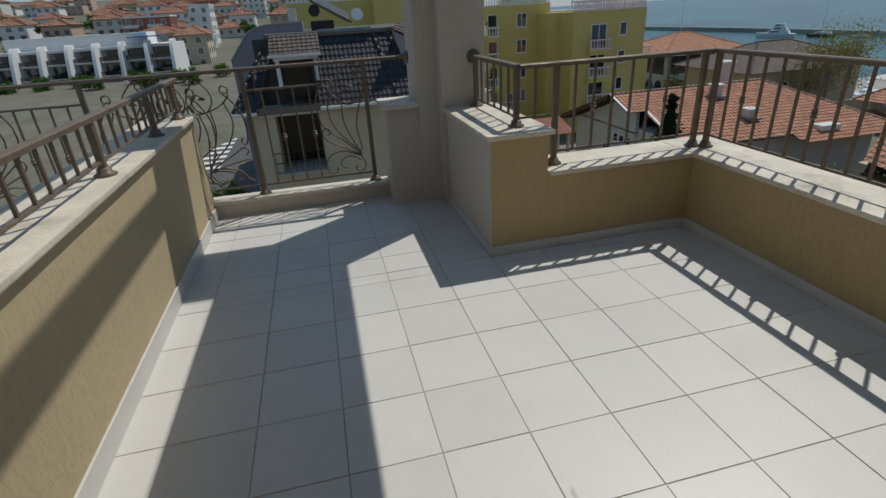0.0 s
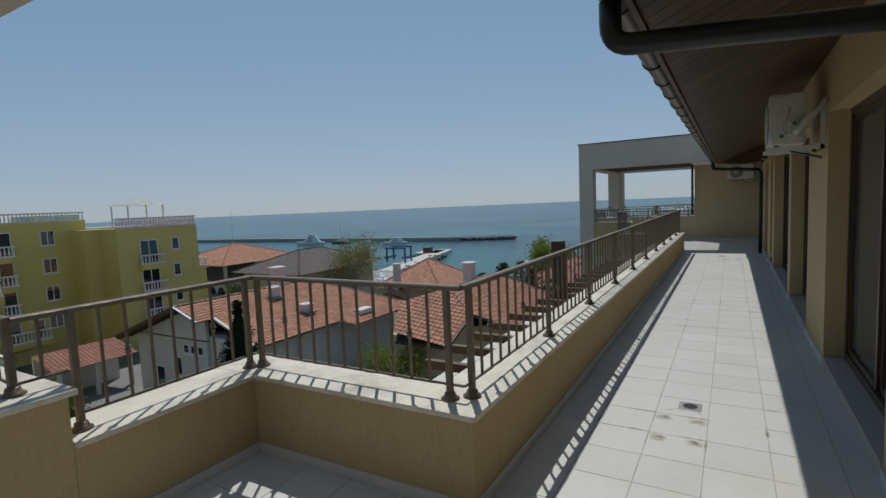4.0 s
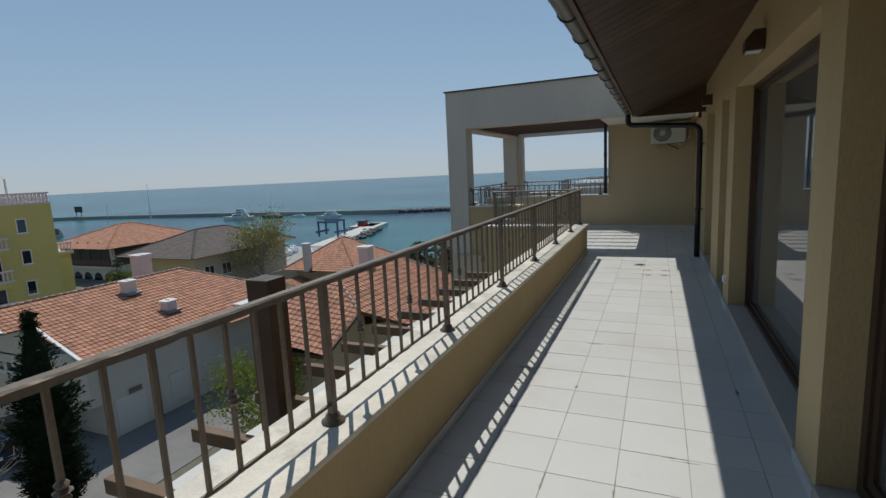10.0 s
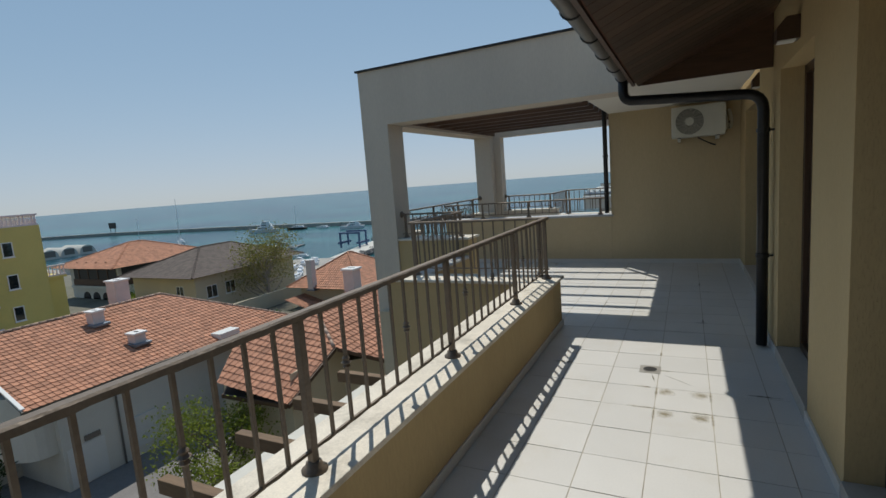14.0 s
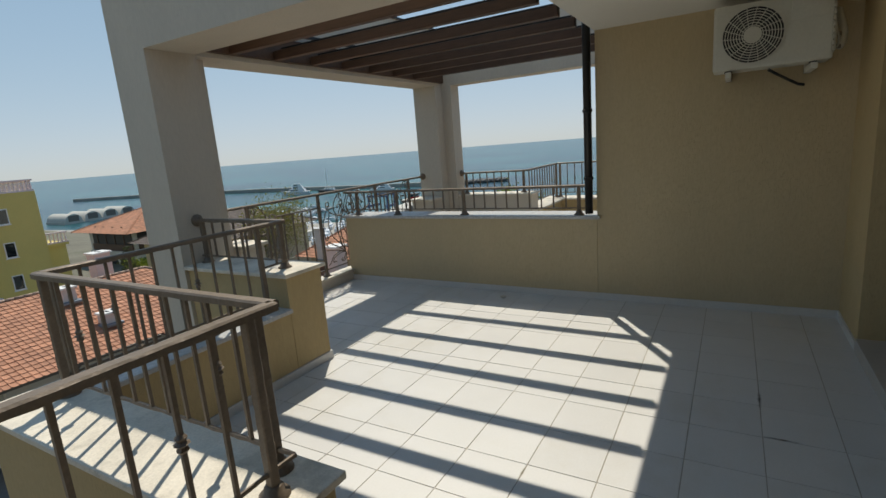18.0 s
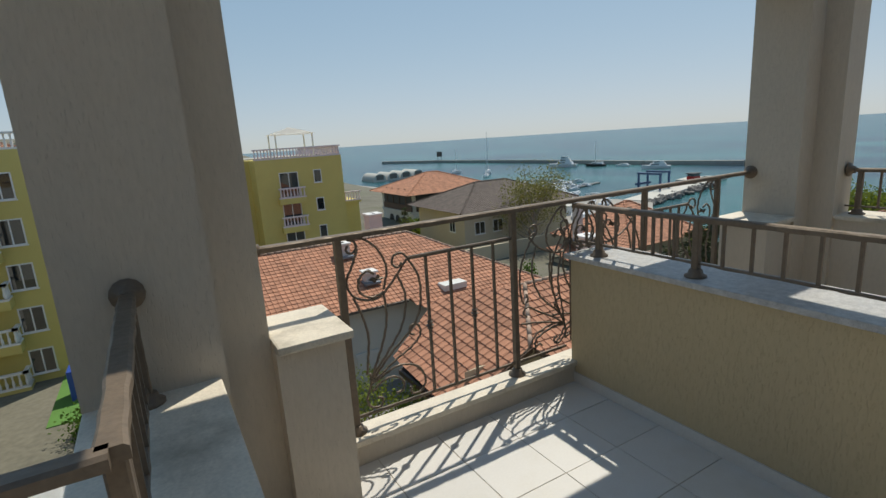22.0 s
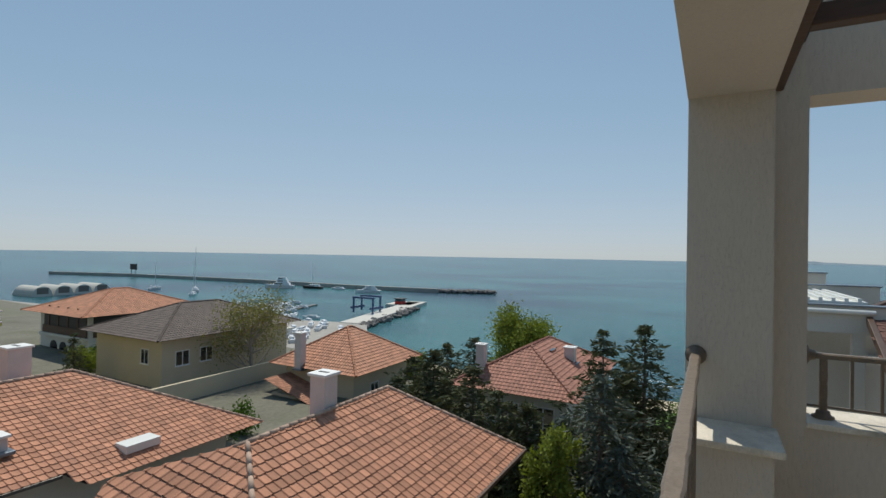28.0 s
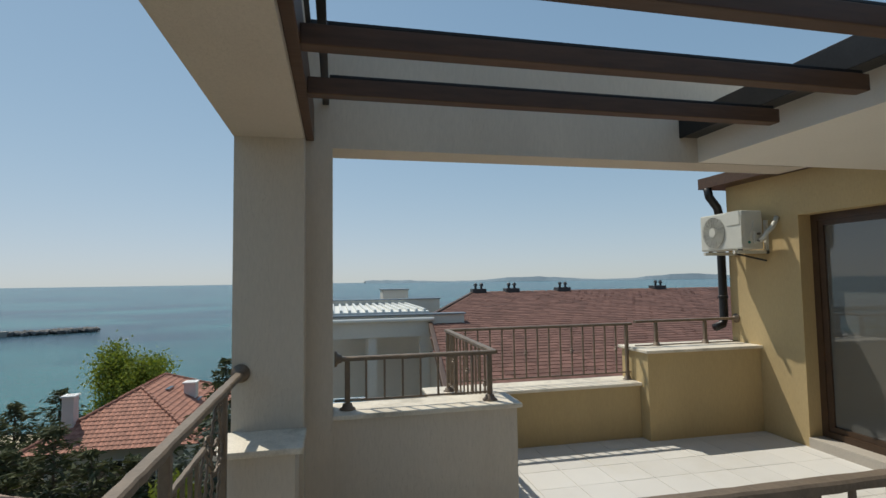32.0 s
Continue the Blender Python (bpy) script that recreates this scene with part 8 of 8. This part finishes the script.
STEELB = material("blue_steel", (0.06, 0.10, 0.20), 0.5, bump=0.0)
for x, y in ((205, 146), (215, 149)):
    for dy in (-5.5, 5.5):
        part("leg", box(x - 0.35, x + 0.35, y + dy - 0.35, y + dy + 0.35, SEA + 1.5, SEA + 8.5), STEELB, crane)
    part("beam", box(x - 0.5, x + 0.5, y - 6, y + 6, SEA + 8.2, SEA + 9), STEELB, crane)
for dy in (-5.5, 5.5):
    part("side_beam", box(205, 215, 147.5 + dy - 0.4, 147.5 + dy + 0.4, SEA + 3.2, SEA + 4.2), STEELB, crane)
setting("pavement_quay", add_prism(bmesh.new(), [(130, 78), (152, 104), (180, 125), (172, 150), (150, 190), (140, 330), (100, 330), (110, 78)], SEA - 3, SEA + 1.4), BWALL, "grey marina quay", "quay")

HULL_W = material("white_gelcoat", (0.78, 0.78, 0.78), 0.25, vary=0.04, bump=0.0)
HULL_D = material("dark_hull", (0.05, 0.04, 0.035), 0.4, vary=0.1, bump=0.0)


def hull(bm, L, B, H):
    n = 8
    rows = []
    for k in range(n + 1):
        f = k / n
        w = B / 2 * (1 - max(0, (f - 0.45) / 0.55) ** 2.2)
        sheer = H * (1 + 0.35 * f * f)
        rows.append([bm.verts.new((L * (f - 0.5), -w, sheer)), bm.verts.new((L * (f - 0.5) * 0.94, -w * 0.72, -0.3)), bm.verts.new((L * (f - 0.5) * 0.94, w * 0.72, -0.3)), bm.verts.new((L * (f - 0.5), w, sheer))])
    for a, b in zip(rows, rows[1:]):
        for k in range(3):
            bm.faces.new((a[k], a[k + 1], b[k + 1], b[k]))
        bm.faces.new((a[3], a[0], b[0], b[3]))
    bm.faces.new(rows[0][::-1])
    bmesh.ops.recalc_face_normals(bm, faces=bm.faces)
    return bm


def yacht(L, label, m, mat=HULL_W, mast=0.0, decks=2):
    b = thing("boat", label, "boat", "marina boats")
    B, H = L * 0.24, L * 0.10
    part("hull", hull(bmesh.new(), L, B, H), mat, b)
    x0, x1, z = -L * 0.36, L * 0.18, H * 1.02
    for k in range(decks):
        hh = L * 0.085
        bm = bmesh.new()
        add_prism(bm, [(x0, -B * 0.36), (x1, -B * 0.30), (x1 + L * 0.05, 0), (x1, B * 0.30), (x0, B * 0.36)], z, z + hh)
        for v in bm.verts:
            if v.co.z > z + hh / 2:
                v.co.x = v.co.x * 0.86 - L * 0.02
        part("cabin", bm, HULL_W, b)
        part("cabin_glass", box(x0 * 0.8, x1 * 0.86, -B * 0.335, B * 0.335, z + hh * 0.4, z + hh * 0.75), FARGLASS, b)
        x0, x1, z, B = x0 * 0.8, x1 * 0.35, z + hh, B * 0.85
    if mast:
        part("mast", add_cyl(bmesh.new(), (0, 0, H), (0, 0, H + mast), 0.22, 0.12, 6), WHITE_TRIM, b)
        part("boom", add_cyl(bmesh.new(), (0, 0, H + 2), (-L * 0.4, 0, H + 2), 0.10, 0.08, 6), WHITE_TRIM, b)
    b.matrix_basis = m
    return b


yacht(24, "large white motor yacht moored at the breakwater", pose(309, 308, SEA, 0, 0, 118), decks=3)
yacht(19, "white motor yacht moored at the breakwater", pose(316, 226, SEA, 0, 0, 122), decks=2)
yacht(17, "dark wooden two-masted ship", pose(322, 285, SEA, 0, 0, 110), HULL_D, 17, 1)
yacht(12, "small white cabin cruiser at the breakwater", pose(326, 262, SEA, 0, 0, 100), HULL_W, 0, 1)
yacht(16, "white sailing yacht with a tall mast", pose(247, 325, SEA, 0, 0, 60), HULL_W, 30, 1)
yacht(12, "white sailing yacht with furled sails", pose(228, 300, SEA, 0, 0, 40), HULL_W, 17, 1)
yacht(12, "white sailing yacht with furled sails", pose(240, 360, SEA, 0, 0, 20), HULL_W, 18, 1)
rr = random.Random(12)
small = yacht(8, "small white moored motor boat", pose(172, 160, SEA, 0, 0, 30), HULL_W, 0, 1)
for k in range(70):
    f = rr.random()
    copy_thing(small, pose(168 + 52 * f + rr.uniform(-9, 9), 162 + 62 * f + rr.uniform(-16, 22), SEA, 0, 0, rr.uniform(0, 360)))
for k in range(30):
    copy_thing(small, pose(rr.uniform(124, 168), rr.uniform(92, 150), SEA + 1.7, 0, 0, rr.uniform(20, 60)))
dock = thing("floating_dock", "low floating boat dock", "dock")
part("deck", strip(bmesh.new(), [(165, 178), (228, 196)], 1.3, SEA - 0.3, SEA + 0.6), GUTTER, dock)
for k, (x, y, w, d, h) in enumerate(((132, 130, 16, 9, 4), (140, 158, 12, 20, 4.5), (138, 190, 18, 14, 5), (130, 220, 16, 18, 6))):
    s = thing("boat_shed", "low white marina shed", "shed", "marina sheds")
    part("wall", box(x - w / 2, x + w / 2, y - d / 2, y + d / 2, SEA, SEA + h), WHITE_TRIM, s)
    part("roof", box(x - w / 2 - 0.5, x + w / 2 + 0.5, y - d / 2 - 0.5, y + d / 2 + 0.5, SEA + h, SEA + h + 0.5), QUAY, s)
# arched white sheds and the far end of the marina
for k in range(4):
    s = thing("arched_shed", "white barrel-roofed marina shed", "shed", "marina sheds")
    bm = bmesh.new()
    x, y = 168 + 12 * k, 366 + 2 * k
    add_cyl(bm, (x, y - 12, SEA + 1), (x, y + 12, SEA + 1), 5.0, n=24)
    part("vault", bm, QUAY, s, "grey-white barrel vault")
    part("base", box(x - 5.4, x + 5.4, y - 12.2, y + 12.2, SEA - 2, SEA + 1.4), QUAY, s)
    part("door", box(x - 3, x + 3, y - 12.1, y - 12.02, SEA + 1.4, SEA + 5), GUTTER, s)
sign = thing("harbour_sign", "dark harbour signboard on posts", "sign")
part("board", box(332, 332.5, 540, 552, SEA + 7, SEA + 13), DARKPLASTIC, sign)
for y in (542, 550):
    part("post", box(332, 332.4, y - 0.3, y + 0.3, SEA, SEA + 7), DARKPLASTIC, sign)

# ---- hillside town ----
TERRA_FAR = material("weathered_far_tiles", (0.40, 0.21, 0.14), 0.85, vary=0.25, scale=0.5, bump=0.1, per_island=0.2, space="World")
TOWN = [RENDER_W, RENDER_B, WHITE_TRIM, material("rose_render", (0.50, 0.36, 0.28), 0.9, bump=0.1, space="World")]


def town_house(x, y, w, d, h, roof, wall, seed, label):
    b = thing("house", label, "house", "hillside town")
    z = ground_z(x, y) - 1
    part("wall", box(x - w / 2, x + w / 2, y - d / 2, y + d / 2, z - 6, z + h), wall, b)
    if roof is not None:
        hip_roof(b, x - w / 2 - 0.6, x + w / 2 + 0.6, y - d / 2 - 0.6, y + d / 2 + 0.6, z + h, min(w, d) * 0.22, roof, "x" if w > d else "y", None, None, seed, 1.2, 1.4)
    n = max(2, int(w / 3.2))
    for lv in range(int(h / 3)):
        for k in range(n):
            part("window", box(x - w / 2 + (k + 0.3) * w / n, x - w / 2 + (k + 0.75) * w / n, y - d / 2 - 0.06, y - d / 2 - 0.01, z + 3 * lv + 0.9, z + 3 * lv + 2.4), FARGLASS, b)
    return b


rr = random.Random(31)
spots = []
for k in range(1200):
    x, y = rr.uniform(-190, 20), rr.uniform(205, 460)
    if x > -10 and y < 220 or (-62 < x < -26 and y < 232):
        continue
    if any(abs(x - a) < 15 and abs(y - b) < 15 for a, b in spots):
        continue
    spots.append((x, y))
    if len(spots) >= 64:
        break
for k, (x, y) in enumerate(spots):
    w, d, h = rr.uniform(9, 16), rr.uniform(9, 13), rr.choice((5, 6, 7, 9))
    flat = rr.random() < 0.2
    town_house(x, y, w, d, h, None if flat else TERRA_FAR, TOWN[k % 4], 200 + k, "hillside house with a terracotta roof" if not flat else "flat-roofed hillside apartment block")

# white terraced apartment block with raking fins, to the north-west
CANOPY = material("blue_canopy", (0.06, 0.20, 0.42), 0.5, vary=0.1, bump=0.0)
wa = thing("apartment_house", "white stepped apartment block with raking fins", "apartment house")
X0, X1, Y0, ZB, FL = -68.5, -31.0, 132.0, -10.6, 2.9
part("wall", box(X0, X1, Y0 + 5.0, Y0 + 16, ZB, ZB + 3 * FL), WHITE_TRIM, wa)
for lv in range(3):
    z = ZB + FL * lv
    part("balcony_slab", box(X0, X1, Y0 + 1.6 * lv, Y0 + 5.2, z - 0.25, z), WHITE_TRIM, wa)
    for k in range(7):
        x = X0 + (X1 - X0) * k / 7
        part("glazing", box(x + 0.6, x + 4.2, Y0 + 4.85, Y0 + 4.95, z + 0.1, z + 2.3), FARGLASS, wa)
        part("balcony_rail", box(x + 0.2, x + 5.1, Y0 + 1.6 * lv + 0.05, Y0 + 1.6 * lv + 0.1, z, z + 0.9), FARGLASS, wa, "glass balcony rail")
prof = [(Y0 - 1.2, ZB)] + [(Y0 - 1.2 + 4.6 * f, ZB + 3 * FL * math.sin(f * math.pi / 2) + 0.9 * f) for f in (k / 8 for k in range(1, 9))] + [(Y0 + 6.0, ZB + 3 * FL + 0.9), (Y0 + 6.0, ZB)]
bm = bmesh.new()
lo = [bm.verts.new((-0.35, a, b)) for a, b in prof]
hi = [bm.verts.new((0.35, a, b)) for a, b in prof]
for q in range(len(prof)):
    bm.faces.new((lo[q], lo[(q + 1) % len(prof)], hi[(q + 1) % len(prof)], hi[q]))
bm.faces.new(lo)
bm.faces.new(hi[::-1])
bmesh.ops.recalc_face_normals(bm, faces=bm.faces)
me = mesh_of("fin", bm, WHITE_TRIM)
for k in range(8):
    piece("fin", me, wa, pose(X0 + (X1 - X0) * k / 7, 0, 0))
part("penthouse", box(X0 + 2, X1 - 6, Y0 + 8, Y0 + 16, ZB + 3 * FL, ZB + 3 * FL + 2.6), WHITE_TRIM, wa)
part("canopy", box(-40, -33, Y0 + 3, Y0 + 8, ZB + 3 * FL + 1.6, ZB + 3 * FL + 1.8), CANOPY, wa, "blue roof terrace canopy")
for x in (-39.5, -33.5):
    part("canopy_post", box(x - 0.1, x + 0.1, Y0 + 3.1, Y0 + 3.3, ZB + 3 * FL, ZB + 3 * FL + 1.6), WHITE_TRIM, wa)


def street_block(label, x0, x1, y, d, zb, storeys, wall, band, roof=None, step=0.0):
    """Apartment block with a row of windows on each storey and balcony bands on some of them."""
    b = thing("apartment_house", label, "apartment house", "hillside town")
    for lv in range(storeys):
        z, s = zb + 2.9 * lv, step * lv
        part("wall", box(x0 + s, x1, y + s, y + d, z - (4 if lv == 0 else 0), z + 2.9), wall, b)
        n = max(2, int((x1 - x0 - s) / 3.0))
        for k in range(n):
            xa = x0 + s + (x1 - x0 - s) * (k + 0.25) / n
            w = part("window", box(xa, xa + 1.3, y + s - 0.06, y + s - 0.01, z + 0.7, z + 2.2), FARGLASS, b)
            part("frame", box(xa - 0.12, xa + 1.42, y + s - 0.04, y + s - 0.002, z + 0.58, z + 2.32), WHITE_TRIM, w)
        if band:
            for k in range(0, n, 2):
                xa = x0 + s + (x1 - x0 - s) * k / n
                xb = x0 + s + (x1 - x0 - s) * (k + 1) / n
                part("balcony", box(xa + 0.2, xb + 0.9, y + s - 1.5, y + s - 0.07, z - 0.1, z + 0.9), WHITE_TRIM, b, "white balcony parapet")
        for k in range(3):
            ya_ = y + s + (d - s) * (k + 0.3) / 3
            part("window", box(x1 + 0.01, x1 + 0.06, ya_, ya_ + 1.3, z + 0.7, z + 2.2), FARGLASS, b)
    zt, s = zb + 2.9 * storeys, step * (storeys - 1)
    if roof is None:
        part("parapet", box(x0 + s - 0.2, x1 + 0.2, y + s - 0.2, y + d + 0.2, zt, zt + 0.5), WHITE_TRIM, b)
    else:
        hip_roof(b, x0 - 0.9, x1 + 0.9, y - 0.9, y + d + 0.9, zt, 2.2, roof, "x" if x1 - x0 > d else "y", None, None, 310, 0.6, 0.7)
    return b


BRICKRED = material("brick_red_render", (0.33, 0.13, 0.09), 0.9, vary=0.12, scale=0.4, bump=0.1, space="World")
street_block("beige four-storey apartment house with an orange hipped roof", -36.0, -28.6, 165, 11, -9.6, 3, RENDER_B, False, TERRA_FAR)
street_block("beige apartment house with dark balconies and an orange roof", -47.5, -36.5, 169, 11, -9.0, 3, RENDER_B, True, TERRA_FAR)
street_block("white and brick-red stepped apartment block with balconies", -43.0, -33.0, 206, 14, -7.0, 5, WHITE_TRIM, True, None, 0.8)
street_block("white and brick-red apartment block with white balconies", -62.0, -45.0, 200, 13, -7.0, 4, BRICKRED, True, None, 0.8)
street_block("low cream house with an orange hipped roof", -36.0, -26.0, 236, 11, -6.0, 2, RENDER_W, False, TERRA_FAR)
street_block("long hillside hotel under a red roof", -92.0, -50.0, 352, 16, 8.0, 2, BRICKRED, False, TERRA_RED)
street_block("white hillside apartment block", -34.0, -22.0, 330, 12, 5.0, 3, WHITE_TRIM, True)
bm = bmesh.new()
NX, NY = 24, 8
hill = [[bm.verts.new((-760 + 780 * i / NX, 470 + 60 * j, -2 + 34 * math.sin(math.pi * min(1, j / NY * 0.75)) * (1 - (i / NX) ** 2.2) * (1 + 0.10 * math.sin(i * 1.7 + j)))) for j in range(NY + 1)] for i in range(NX + 1)]
for i in range(NX):
    for j in range(NY):
        bm.faces.new((hill[i][j], hill[i + 1][j], hill[i + 1][j + 1], hill[i][j + 1]))
setting("backdrop_hill", bm, material("far_woodland", (0.075, 0.095, 0.06), 0.95, vary=0.35, scale=0.05, fine=0.5, bump=0.8, bump_scale=0.25, bump_dist=3.0, space="World"), "dark wooded hill behind the town", "hill", True)
rr = random.Random(77)
for k in range(26):
    x, y = rr.uniform(-110, 0), rr.uniform(180, 330)
    broad_tree(x, y, ground_z(x, y) - 0.5, rr.uniform(5, 8), rr.uniform(2.2, 3.4), 500, LEAF_GREEN, "green tree between the hillside houses", 120 + k, 0.45, n=10)
setting("road_street", add_prism(bmesh.new(), [(-14, 26), (-2.4, 26), (-3, 45), (-8, 60), (-26, 190), (-40, 190), (-24, 60)], -11.5, -10.9), ASPHALT, "grey asphalt street between the houses", "road")
setting("road_side", add_prism(bmesh.new(), [(-60, 10), (-14, 24), (-14.2, 34), (-24, 60), (-34, 131), (-110, 131)], -11.5, -10.92), YARD, "paved forecourt and pavement", "road")
for k in range(9):
    setting("road_marking_%d" % (k + 1), box(-15.0, -10.2, 50.0 + 2.1 * k, 50.9 + 2.1 * k, -10.9, -10.885), WHITE_TRIM, "white painted crossing bar", "marking")
broad_tree(-6.5, 31.0, -11, 4.0, 1.6, 3500, LEAF_GREEN, "dark green street tree", 51, 0.11)
broad_tree(-4.6, 29.0, -11, 3.2, 1.3, 2500, LEAF_GREEN, "dark green street shrub tree", 52, 0.11)
for k, (x, y) in enumerate(((-19, 62), (-25, 64), (-32, 62), (-14, 70), (-40, 58), (-22, 56), (-29, 57), (-36, 60), (-46, 62), (-17, 58))):
    broad_tree(x * 1.5, y + 62, -10.7, 4.2, 2.0, 1500, LEAF_GREEN, "green street tree before the apartments", 60 + k, 0.2)

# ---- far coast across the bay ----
# Distance haze is put into the blue-grey base colour of the hills.
HAZE = material("haze_tinted_far_hills", (0.20, 0.26, 0.30), 1.0, vary=0.15, scale=0.002, fine=0.02, bump=0.0, space="World")
bm = bmesh.new()
rr = random.Random(8)
prev = None
for k in range(60):
    y = -250 - 60 * k
    h = SEA + 8 + 34 * (0.5 + 0.5 * math.sin(k * 0.32 + 1)) * (0.4 + 0.6 * min(1, k / 30)) + rr.uniform(-3, 3)
    x = 4300 - k * 22
    cur = (bm.verts.new((x, y, SEA - 2)), bm.verts.new((x + 60, y, h)), bm.verts.new((x + 300, y, SEA - 2)))
    if prev:
        bm.faces.new((prev[0], cur[0], cur[1], prev[1]))
        bm.faces.new((prev[1], cur[1], cur[2], prev[2]))
    prev = cur
setting("backdrop_coast", bm, HAZE, "low coast across the bay, haze put into its colour", "coast")
